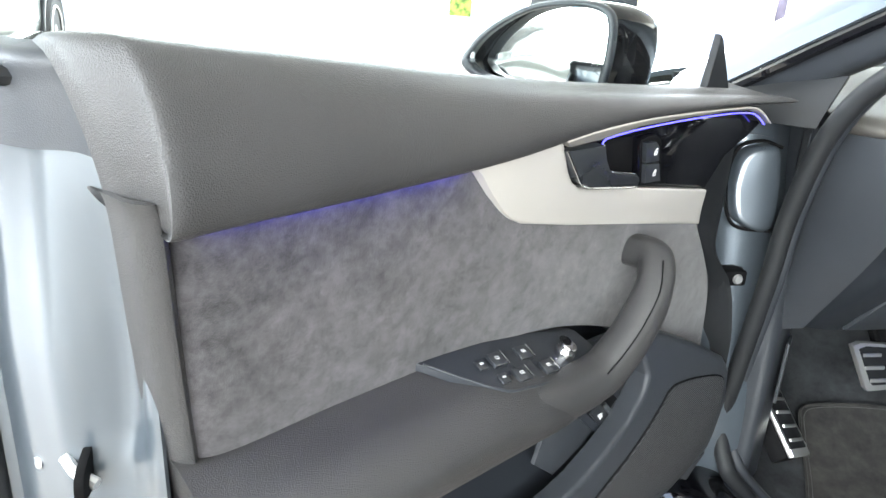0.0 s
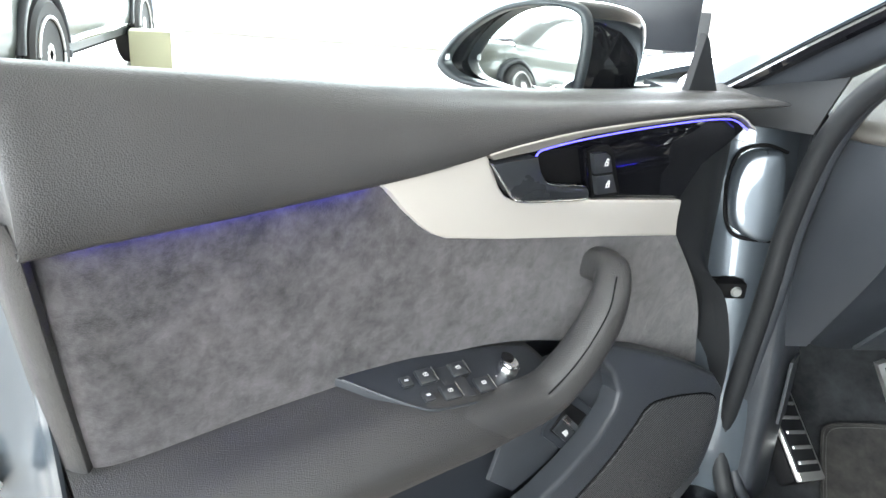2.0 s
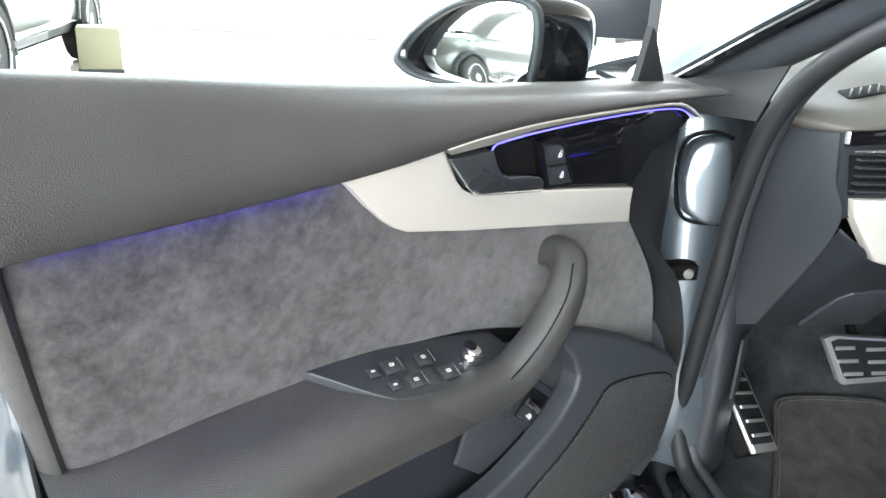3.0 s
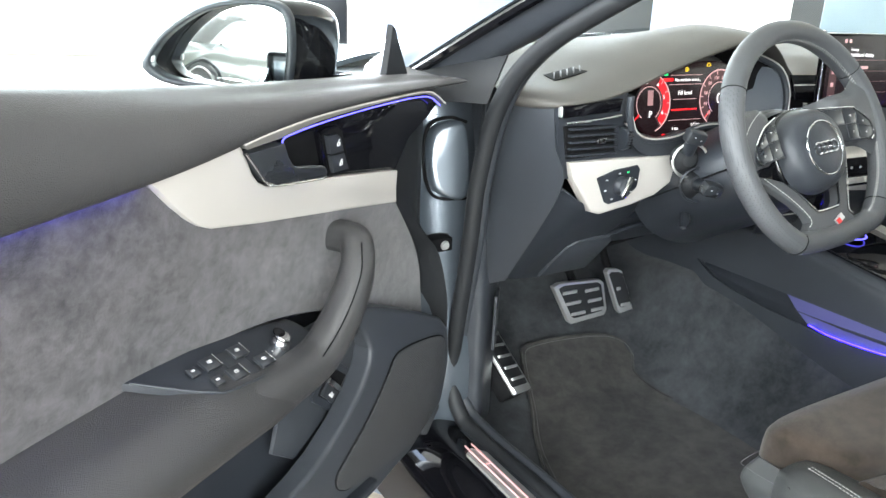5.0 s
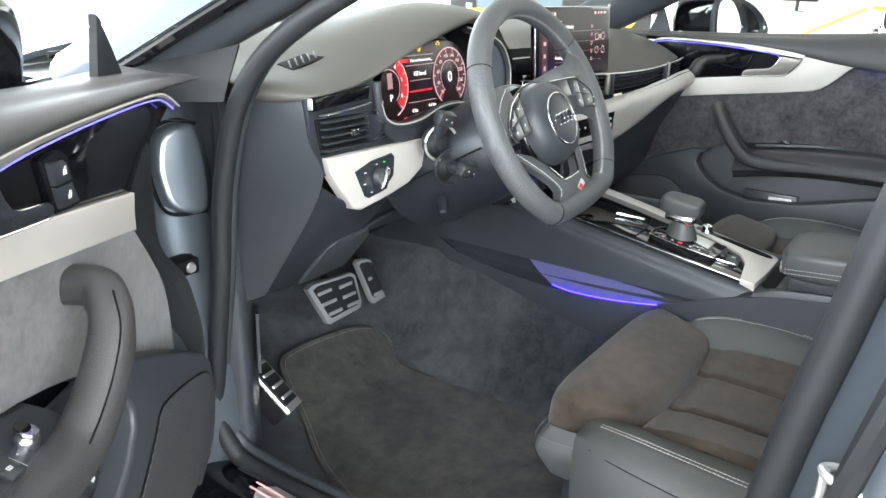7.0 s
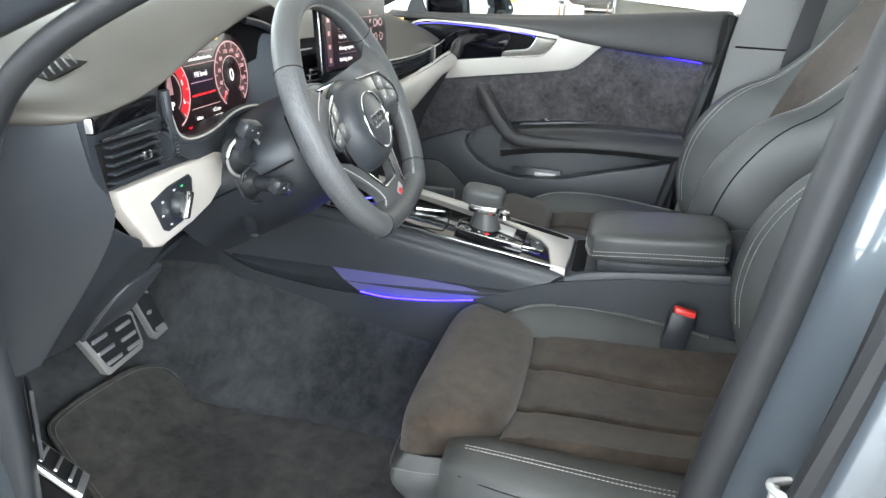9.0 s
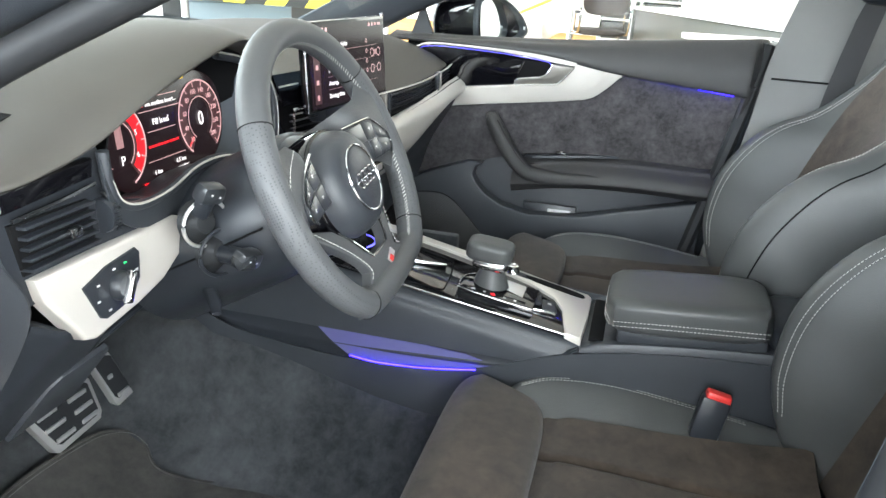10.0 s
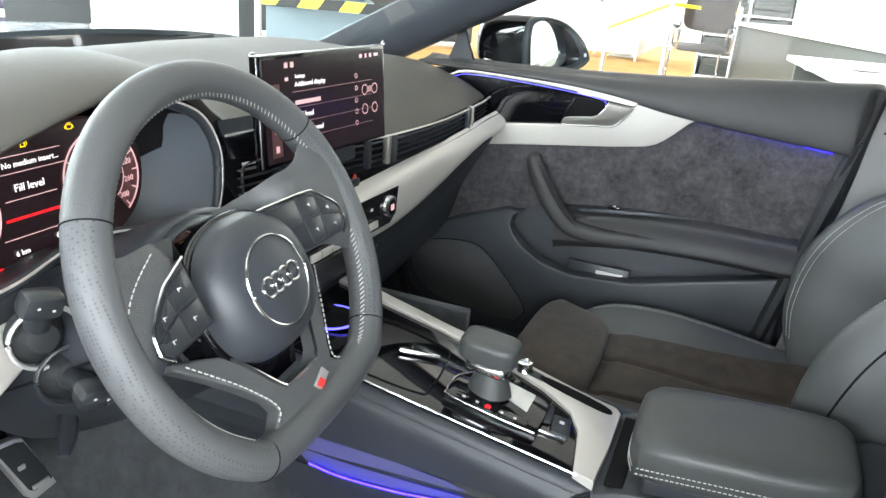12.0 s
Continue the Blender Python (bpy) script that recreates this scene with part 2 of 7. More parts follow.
SUEDE = suede_material("grey_microfibre_suede", (0.0080, 0.0074, 0.0086), (0.066, 0.061, 0.066), 0.26, 20)
SUEDE_SEAT = suede_material("brown_black_seat_suede", (0.015, 0.0108, 0.0080), (0.056, 0.041, 0.031), 0.14, 9)
SEATLEATHER = mat("black_seat_leather", (0.047, 0.0495, 0.0495), 0.44, grain=0.12, grain_scale=600, kind="cells", var=0.12, spec=0.4)
WHEEL = mat("dark_wheel_leather", (0.049, 0.051, 0.054), 0.52, grain=0.16, grain_scale=800, kind="cells", var=0.08)
SILVER = mat("satin_aluminium_paint", (0.50, 0.475, 0.44), 0.38, metal=0.35, grain=0.04, grain_scale=1500, var=0.04)
GLOSS = mat("piano_black_lacquer", (0.003, 0.003, 0.004), 0.05, coat=0.0, var=0.1, rough_var=0.03)
CHROME = mat("chrome", (0.75, 0.75, 0.76), 0.17, metal=1.0, var=0.04, rough_var=0.05)
STEEL = mat("brushed_steel", (0.66, 0.66, 0.65), 0.38, metal=0.85, grain=0.08, grain_scale=500, var=0.08)
PAINT = mat("dark_grey_metallic_paint", (0.078, 0.093, 0.109), 0.30, metal=0.45, coat=0.8, var=0.02, rough_var=0.01)
RUBBER = mat("black_rubber", (0.013, 0.014, 0.0155), 0.55, var=0.15, spec=0.25)
CARPET = suede_material("charcoal_carpet", (0.010, 0.0115, 0.0135), (0.052, 0.056, 0.061), 0.12, 7)
MAT_TEX = suede_material("floor_mat_velour", (0.009, 0.0092, 0.0098), (0.064, 0.060, 0.055), 0.12, 6)
BELT = mat("black_webbing", (0.03, 0.03, 0.032), 0.7, grain=0.5, grain_scale=700, var=0.1)
THREAD_DARK = mat("dull_grey_thread", (0.12, 0.12, 0.12), 0.9, var=0.1)
BAND = mat("dark_satin_metal", (0.22, 0.21, 0.19), 0.35, metal=0.6, var=0.05)
OPENER = mat("dark_satin_plastic", (0.020, 0.022, 0.025), 0.28, var=0.08, rough_var=0.04)


def ribbed_material(name, hollow, ridge, pitch, lean):
    """Fine straight ribs, pitch metres apart, that fall by lean along x."""
    m = mat(name, ridge, 0.5, var=0.1)
    nt = m.node_tree
    b, tc = nt.nodes["Principled BSDF"], nt.nodes["Texture Coordinate"]
    mp, wv, rp, bp_ = [nt.nodes.new("ShaderNode" + k) for k in ("Mapping", "TexWave", "ValToRGB", "Bump")]
    mp.inputs["Rotation"].default_value = (0, lean, 0)
    wv.bands_direction = "Z"
    wv.inputs["Scale"].default_value = 2 * math.pi / (20 * pitch)
    # hollows coloured darker: shade between the ribs is put into the colour
    rp.color_ramp.elements[0].color, rp.color_ramp.elements[1].color = (*hollow, 1), (*ridge, 1)
    rp.color_ramp.elements[0].position, rp.color_ramp.elements[1].position = 0.25, 0.7
    bp_.inputs["Strength"].default_value, bp_.inputs["Distance"].default_value = 0.5, 0.001
    for a, z in ((tc.outputs["Object"], mp.inputs["Vector"]), (mp.outputs["Vector"], wv.inputs["Vector"]), (wv.outputs["Fac"], rp.inputs["Fac"]), (rp.outputs["Color"], b.inputs["Base Color"]), (wv.outputs["Fac"], bp_.inputs["Height"]), (bp_.outputs["Normal"], b.inputs["Normal"])):
        nt.links.new(a, z)
    return m


GRILLE = ribbed_material("ribbed_speaker_cloth", (0.006, 0.006, 0.007), (0.055, 0.056, 0.058), 0.0036, 0.42)
# faint emission in the lining stands in for the strip's blue spill light
GLOW_LINING = mat("self_glowing_lining", (0.05, 0.052, 0.064), 0.6, var=0.05, emit=(0.10, 0.08, 1.0), strength=0.13)
THREAD = mat("pale_grey_thread", (0.42, 0.42, 0.40), 0.8, var=0.1)
RED = mat("red_plastic", (0.6, 0.03, 0.025), 0.4, var=0.08)
WHITE = mat("white_print", (0.5, 0.5, 0.5), 0.5, var=0.02)
CHEEK = mat("blue_grey_satin_plastic", (0.056, 0.064, 0.076), 0.42, var=0.05)
# black parts share it with gaps and recesses, their shade put in the colour
DARK = mat("black_part_and_cavity_shade", (0.004, 0.004, 0.0045), 0.75, var=0.1, spec=0.1)
BLUE_LED = mat("blue_light_guide", (0.1, 0.1, 0.6), 0.4, emit=(0.012, 0.004, 1.0), strength=26.0, var=0.02)
BLUE_LINE = mat("blue_light_line", (0.1, 0.1, 0.6), 0.4, emit=(0.10, 0.09, 1.0), strength=2.5, var=0.02)
SCREEN = mat("dark_display_glass", (0.006, 0.005, 0.006), 0.18, coat=0.0, emit=(0.03, 0.012, 0.014), strength=0.35, var=0.02, rough_var=0.02)
GLOW_RED = mat("display_red", (0.3, 0.0, 0.0), 0.3, emit=(1.0, 0.02, 0.03), strength=1.1, var=0.02)
GLOW_PINK = mat("display_pale_red", (0.3, 0.2, 0.2), 0.3, emit=(1.0, 0.55, 0.55), strength=0.55, var=0.02)
GLOW_WHITE = mat("display_white", (0.5, 0.5, 0.5), 0.3, emit=(1.0, 0.92, 0.9), strength=1.0, var=0.02)
DIAL = mat("display_dial_field", (0.05, 0.02, 0.02), 0.3, emit=(0.25, 0.11, 0.12), strength=0.13, var=0.02)
GLOW_DIM = mat("display_dim", (0.2, 0.1, 0.1), 0.3, emit=(0.6, 0.35, 0.36), strength=0.3, var=0.02)
GLOW_YELLOW = mat("display_yellow", (0.5, 0.4, 0.0), 0.3, emit=(1.0, 0.65, 0.02), strength=1.0, var=0.02)
GLOW_GREEN = mat("display_green", (0.0, 0.5, 0.1), 0.3, emit=(0.05, 1.0, 0.3), strength=0.8, var=0.02)
MIRROR = mat("mirror_glass", (0.85, 0.88, 0.88), 0.03, metal=1.0, var=0.01, rough_var=0.01)


def glass_material(name, tint=(0.9, 0.95, 0.93)):
    m = bpy.data.materials.new(name)
    m.use_nodes = True
    nt = m.node_tree
    nt.nodes.remove(nt.nodes["Principled BSDF"])
    clear, gloss, mix, lw, pw, sc = [nt.nodes.new("ShaderNode" + k) for k in ("BsdfTransparent", "BsdfGlossy", "MixShader", "LayerWeight", "Math", "Math")]
    clear.inputs["Color"].default_value = (*tint, 1)
    gloss.inputs["Roughness"].default_value = 0.01
    lw.inputs["Blend"].default_value = 0.5
    pw.operation, pw.inputs[1].default_value = "POWER", 4.5
    sc.operation, sc.inputs[1].default_value, sc.inputs[2].default_value = "MULTIPLY_ADD", 0.7, 0.04
    nt.links.new(lw.outputs["Facing"], pw.inputs[0])
    nt.links.new(pw.outputs["Value"], sc.inputs[0])
    nt.links.new(sc.outputs["Value"], mix.inputs["Fac"])
    nt.links.new(clear.outputs["BSDF"], mix.inputs[1])
    nt.links.new(gloss.outputs["BSDF"], mix.inputs[2])
    nt.links.new(mix.outputs["Shader"], nt.nodes["Material Output"].inputs["Surface"])
    return m


GLASS = glass_material("window_glass")

LINING = mat("pale_grey_pillar_lining", (0.17, 0.17, 0.165), 0.8, grain=0.15, grain_scale=700, var=0.06)


def perforated_material(name, color, pitch):
    """Leather with rows of small punched holes, pitch metres apart."""
    m = mat(name, color, 0.56, var=0.05)
    nt = m.node_tree
    b, tc = nt.nodes["Principled BSDF"], nt.nodes["Texture Coordinate"]
    vo, rp, mx, bp_ = [nt.nodes.new("ShaderNode" + k) for k in ("TexVoronoi", "ValToRGB", "Mix", "Bump")]
    vo.inputs["Scale"].default_value, vo.inputs["Randomness"].default_value = 1 / pitch, 0.12
    rp.color_ramp.elements[0].position, rp.color_ramp.elements[1].position = 0.20, 0.36
    mx.data_type = "RGBA"
    mx.inputs[6].default_value = (0.024, 0.025, 0.027, 1)
    bp_.inputs["Strength"].default_value, bp_.inputs["Distance"].default_value = 0.35, 0.0005
    base = b.inputs["Base Color"].links[0].from_socket
    for a, z in ((tc.outputs["Object"], vo.inputs["Vector"]), (vo.outputs["Distance"], rp.inputs["Fac"]), (rp.outputs["Color"], mx.inputs[0]), (base, mx.inputs[7]), (mx.outputs[2], b.inputs["Base Color"]), (rp.outputs["Color"], bp_.inputs["Height"]), (bp_.outputs["Normal"], b.inputs["Normal"])):
        nt.links.new(a, z)
    return m


PERFORATED = perforated_material("perforated_wheel_leather", (0.056, 0.0585, 0.062), 0.0032)

# ---- the hall ----
PLASTER = mat("white_wall_paint", (0.8, 0.8, 0.79), 0.85, grain=0.1, grain_scale=120, var=0.04, var_scale=1.5)
TILE = mat("tan_floor_tile", (0.30, 0.255, 0.21), 0.3, var=0.06, var_scale=3, grain=0.03, grain_scale=200)
CEIL = mat("ceiling_paint", (0.78, 0.78, 0.77), 0.9, var=0.03, var_scale=1.0)
OUTSIDE = mat("pale_paving", (0.55, 0.54, 0.52), 0.9, var=0.1, var_scale=0.6)
WOODFLOOR = mat("tan_laminate_floor", (0.42, 0.25, 0.10), 0.95, spec=0.05, var=0.12, var_scale=4, grain=0.05, grain_scale=60)

single("ground", box(400, 400, 0.3, 0, pose(0, 0, -0.26)), OUTSIDE, "pale sunlit paving outside the hall", "ground", kind="structure")
single("floor", box(23.4, 18.4, 0.1, 0, pose(2.5, 2.0, -0.05)), TILE, "tan polished tile floor of the showroom", "floor", kind="structure")
single("floor_office", box(7.2, 9.6, 0.008, 0.002, pose(10.2, 4.4, 0.004)), WOODFLOOR, "tan wooden floor of the office corner", "floor", kind="structure")
single("ceiling", box(23.6, 18.6, 0.2, 0, pose(2.5, 2.0, 4.6)), CEIL, "white painted showroom ceiling", "ceiling", kind="structure")
single("wall_east", box(0.2, 18, 4.5, 0, pose(14.0, 2.0, 2.25)), PLASTER, "white plastered inner wall of the showroom", "wall", kind="structure")
# rear wall out of view, added so that paint reflects less sky
single("wall_south", box(22.8, 0.2, 4.5, 0, pose(2.5, -7.1, 2.25)), PLASTER, "white plastered rear wall added behind the view", "wall", kind="structure")
single("wall_north", box(22.8, 0.2, 0.22, 0.01, pose(2.5, 11.1, 0.11)), PLASTER, "low white sill wall under the glazed front", "wall", kind="structure")
# wall out of direct view, added to tone down reflections in the door's paint
BEIGE = mat("beige_wall_paint", (0.66, 0.63, 0.58), 0.8, grain=0.1, grain_scale=120, var=0.08, var_scale=1.2)
single("wall_west", box(0.2, 18, 2.2, 0.01, pose(-9.1, 2.0, 1.1)), BEIGE, "beige painted wall on the left, added out of direct view", "wall", kind="structure")

# ---- the car's body round the open doorway ----
body = thing("car_body", "dark grey metallic car body with an open front doorway", "car")
part("sill", patch([[(0.50, y, 0.17), (0.525, y, 0.24), (0.56, y, 0.285), (0.60, y, 0.296), (0.64, y, 0.285), (0.68, y, 0.255), (0.70, y, 0.205)] for y in (-0.9, 0.0, 0.5, 0.9, 1.12)], 20, 24, 0.004), GLOSS, body, "glossy black painted door sill")
part("sill_trim", patch([[(0.622, y, 0.293), (0.65, y, 0.297), (0.685, y, 0.28), (0.705, y, 0.205)] for y in (-0.9, 0.0, 0.5, 0.8, 0.95)], 20, 12, 0.004), HARD, body)
strip = part("sill_strip", plate([(0.575, 0.0), (0.617, 0.0), (0.622, 0.865), (0.604, 0.885), (0.588, 0.875)], 0.005, 0.0015, warp=lambda x, y, z: (x, z, 0.3005 - 0.06 * abs(x - 0.6) - y)), STEEL, body, "brushed metal sill plate with a lit outline")
o = [(0.592, 0.05), (0.606, 0.05), (0.609, 0.835), (0.597, 0.835)]
part("outline", tube([(x, y, 0.3012) for x, y in o for _ in (0, 1)], 0.0013, 80, 6, closed=True), GLOW_PINK, strip)
seal_path = [(0.72, 0.40, 1.17), (0.675, 0.66, 1.035), (0.645, 0.83, 0.94), (0.633, 0.908, 0.855), (0.63, 0.948, 0.735), (0.63, 0.963, 0.62), (0.63, 0.986, 0.474), (0.63, 0.998, 0.375), (0.634, 0.975, 0.315), (0.64, 0.92, 0.292), (0.645, 0.70, 0.291), (0.645, 0.2, 0.291), (0.645, -0.4, 0.291)]
part("weatherstrip", tube(seal_path, 0.0135, 110, 14), RUBBER, body, "soft black rubber weatherstrip round the doorway")
part("weatherstrip_lip", tube([(x + 0.020, y + (0.006 if z > 0.31 else 0.0), z + 0.004) for x, y, z in seal_path], 0.010, 110, 12), SOFT, body)
part("hinge_pillar", patch([[(0.694, 1.050, z), (0.675, 1.040, z), (0.655, 1.032, z), (0.625, 1.036, z), (0.590, 1.046, z), (0.545, 1.036, z), (0.515, 1.05, z), (0.46, 1.14, z)] for z in (0.16, 0.4, 0.55, 0.7, 0.80, 0.85)], 30, 24, 0.004, shift=lambda x, y, z: (x, y + 0.18 * (max(z, 0.4) - 0.66), z)), PAINT, body, "blue-grey painted hinge pillar")
part("hinge_stamping", plate([(-0.026, -0.05), (0.024, -0.056), (0.028, 0.05), (0.0, 0.06), (-0.026, 0.045), (-0.036, 0.0)], 0.03, 0.012, smooth=40, warp=lambda x, y, z: (0.630 + x, 1.026 + y - 0.30 * x + 0.18 * z, 0.745 + z), seg=4), PAINT, body)
part("stamping_groove", tube([(0.630 + x, 1.034 - 0.30 * x + 0.18 * z, 0.745 + z) for x, z in ((0.024, -0.062), (-0.03, -0.056), (-0.043, 0.0), (-0.032, 0.052), (0.0, 0.067), (0.03, 0.06))], 0.0028, 40, 6), DARK, body)
# black tube put in as the shade of the gap beside the pillar
part("gap_shade", tube([(0.690, 1.020 - 0.02 * (z < 0.4), z) for z in (0.86, 0.70, 0.55, 0.40, 0.28)], 0.012, 30, 8), RUBBER, body)
part("cable_gaiter", tube([(0.555, 1.0, 0.60), (0.575, 1.015, 0.612), (0.60, 1.03, 0.612), (0.63, 1.035, 0.617)], 0.012, 16, 10), RUBBER, body)
part("check_strap", box(0.045, 0.03, 0.024, 0.004, pose(0.602, 1.018, 0.612)), DARK, body)
part("strap_bolt", lathe([(0.0, 0.004), (0.006, 0.004), (0.008, 0.0)], 12, pose(0.608, 1.002, 0.612, 90, 0, 0)), STEEL, body)
part("pillar_cover", patch([[(0.53, 1.05, 0.835), (0.575, 0.99, 0.848), (0.625, 0.93, 0.85)], [(0.535, 1.06, 0.86), (0.58, 1.0, 0.872), (0.635, 0.93, 0.875)], [(0.555, 1.09, 0.872), (0.60, 1.02, 0.895), (0.655, 0.93, 0.92)]], 16, 12, 0.004), RUBBER, body, "dark soft cover at the foot of the pillar")
part("lower_pillar_trim", patch([[(0.650, 0.968 + (0.02 if z < 0.5 else 0.0), z), (0.668, 0.968, z), (0.700, 0.988, z), (0.732, 1.020, z), (0.738 if z < 0.65 else 0.70, 1.06, z), (0.735 if z < 0.65 else 0.70, 1.30, z)] for z in (0.27, 0.45, 0.6, 0.75, 0.87)], 20, 20, 0.004), SOFT, body, "dark plastic trim inside the front pillar")
part("trim_flap", plate([(-0.02, -0.05), (0.02, -0.05), (0.02, 0.05), (-0.02, 0.05)], 0.005, 0.002, warp=lambda x, y, z: (0.704 + 0.66 * x + 0.7 * y, 0.989 + 0.75 * x - 0.7 * y - 0.004, 0.47 + z)), SOFT, body)
for s in (1, -1):
    def mx(x):
        return x if s > 0 else 2 * CX - x
    pts = [(0.585, 1.16, 0.84), (0.61, 1.03, 0.905), (0.635, 0.89, 0.975), (0.67, 0.70, 1.065), (0.73, 0.42, 1.19)]
    part("pillar_panel", patch([[(mx(x - 0.03), y + 0.03, z - 0.004), (mx(x - 0.022), y + 0.06, z + 0.03), (mx(x + 0.012), y + 0.10, z + 0.045)] for x, y, z in pts], 24, 10, 0.004), PAINT, body, "painted windscreen pillar")
    part("pillar_gutter", tube([(mx(x - 0.018), y + 0.016, z - 0.006) for x, y, z in pts], 0.009, 40, 8), GLOSS, body)
    part("pillar_lining", patch([[(mx(x - 0.012), y + 0.008, z - 0.008), (mx(x + 0.02), y - 0.012, z - 0.026), (mx(x + 0.055), y + 0.0, z - 0.022), (mx(x + 0.075), y + 0.05, z + 0.005), (mx(x + 0.07), y + 0.10, z + 0.03)] for x, y, z in pts], 24, 14, 0.004), SOFT, body, "dark lining of the windscreen pillar")
part("roof", patch([[(0.70, y, 1.22), (1.0, y, 1.32), (1.35, y, 1.345), (1.7, y, 1.32), (2.0, y, 1.22)] for y in (0.40, 0.0, -0.6, -1.4)], 14, 16, 0.03), PAINT, body)
part("bonnet", patch([[(0.50, y, z - 0.05), (0.70, y, z), (1.05, y, z + 0.03), (1.35, y, z + 0.035), (1.65, y, z + 0.03), (2.0, y, z), (2.2, y, z - 0.05)] for y, z in ((1.42, 0.885), (1.7, 0.87), (2.1, 0.81), (2.42, 0.71))], 20, 24, 0.01), PAINT, body)
part("front_wing", patch([[(0.50, 1.06, 0.83), (0.485, 1.06, 0.6), (0.48, 1.06, 0.25)], [(0.49, 1.4, 0.85), (0.47, 1.4, 0.62), (0.47, 1.4, 0.3)], [(0.50, 2.1, 0.82), (0.48, 2.1, 0.65), (0.49, 2.1, 0.62)]], 16, 12, 0.006), PAINT, body)
part("far_wing", patch([[(2.20, 1.06, 0.83), (2.215, 1.06, 0.6), (2.22, 1.06, 0.25)], [(2.21, 1.4, 0.85), (2.23, 1.4, 0.62), (2.23, 1.4, 0.3)], [(2.20, 2.1, 0.82), (2.22, 2.1, 0.65), (2.21, 2.1, 0.62)]], 16, 12, 0.006), PAINT, body)
part("scuttle", patch([[(0.58, 1.18, 0.85), (0.95, 1.30, 0.88), (1.35, 1.32, 0.885), (1.75, 1.30, 0.88), (2.12, 1.18, 0.85)], [(0.58, 1.42, 0.85), (0.95, 1.45, 0.87), (1.35, 1.46, 0.875), (1.75, 1.45, 0.87), (2.12, 1.42, 0.85)]], 6, 20, 0.01), HARD, body)
ws = part("windscreen", patch([[(0.62, 1.12, 0.865), (0.95, 1.29, 0.895), (1.35, 1.34, 0.90), (1.75, 1.29, 0.895), (2.08, 1.12, 0.865)], [(0.69, 0.76, 1.05), (1.0, 0.86, 1.11), (1.35, 0.90, 1.12), (1.70, 0.86, 1.11), (2.01, 0.76, 1.05)], [(0.78, 0.40, 1.22), (1.05, 0.42, 1.30), (1.35, 0.43, 1.325), (1.65, 0.42, 1.30), (1.92, 0.40, 1.22)]], 16, 24), GLASS, body, "clear laminated windscreen")
ws.visible_shadow = False
for x in (0.72, 1.40):
    part("wiper", tube([(x - 0.06, 1.40, 0.870), (x + 0.2, 1.39, 0.884), (x + 0.5, 1.40, 0.890)], 0.006, 14, 6), RUBBER, body)
bp = [(0.655, 0.25, 0.30), (0.625, 0.232, 0.50), (0.612, 0.214, 0.64), (0.612, 0.190, 0.77), (0.622, 0.170, 0.88), (0.65, 0.135, 1.02), (0.70, 0.08, 1.18)]
part("pillar_weatherstrip", tube(bp, 0.0165, 40, 14), RUBBER, body)
part("middle_pillar", patch([[(x + 0.03, y + 0.005, z), (x + 0.0, y - 0.015, z), (x - 0.025, y - 0.035, z), (x - 0.055, y - 0.05, z), (x - 0.075, y - 0.065, z), (x - 0.08, y - 0.12, z)] for x, y, z in bp], 24, 16, 0.004), PAINT, body, "blue-grey painted middle pillar")
part("pillar_seal", tube([(x - 0.066, y - 0.048, z) for x, y, z in bp], 0.011, 30, 8), RUBBER, body)
KX, KY, KZ = 0.560, 0.166, 0.648   # the striker on the middle pillar
striker = part("striker", box(0.040, 0.006, 0.060, 0.004, pose(KX, KY - 0.016, KZ, 0, 0, 30)), PAINT, body, "steel door striker")
for dz in (0.015, -0.015):
    part("striker_bolt", lathe([(0.0, 0.004), (0.006, 0.004), (0.0075, 0.0)], 12, pose(KX + 0.004, KY - 0.020, KZ + dz * 1.4, 90, 0, 30)), STEEL, striker)
    part("striker_loop", tube([(KX + 0.012, KY - 0.012, KZ + dz), (KX + 0.002, KY + 0.014, KZ + dz), (KX - 0.012, KY + 0.010, KZ + dz), (KX - 0.018, KY - 0.008, KZ + dz * 0.9), (KX - 0.012, KY - 0.022, KZ + dz * 0.8)], 0.0036, 30, 8), STEEL, striker)
part("striker_bar", tube([(KX - 0.005, KY + 0.013, KZ + 0.017), (KX - 0.005, KY + 0.013, KZ - 0.017)], 0.0036, 6, 8), STEEL, striker)
floor_rows = []
for y, z in ((-0.5, 0.215), (0.1, 0.215), (0.6, 0.205), (0.93, 0.205), (1.10, 0.245), (1.25, 0.33), (1.38, 0.46), (1.42, 0.60)):
    w = max(z + 0.06, 0.365 + 0.06 * max(0.0, min(1.0, (y - 0.6) / 0.35)))
    floor_rows.append([(0.685, y, z + 0.05), (0.705, y, z + 0.006), (0.85, y, z), (1.05, y, z), (1.16, y, z + 0.012), (1.215, y, (z + w) / 2), (1.25, y, w), (1.29, y, w + 0.02)])
part("carpet", patch(floor_rows, 44, 40, 0.004), CARPET, body, "charcoal carpet of the footwell and tunnel")
part("far_carpet", patch([[(2 * CX - x, y, z) for x, y, z in r] for r in floor_rows], 30, 24, 0.004), CARPET, body)
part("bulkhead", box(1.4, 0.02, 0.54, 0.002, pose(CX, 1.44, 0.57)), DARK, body)

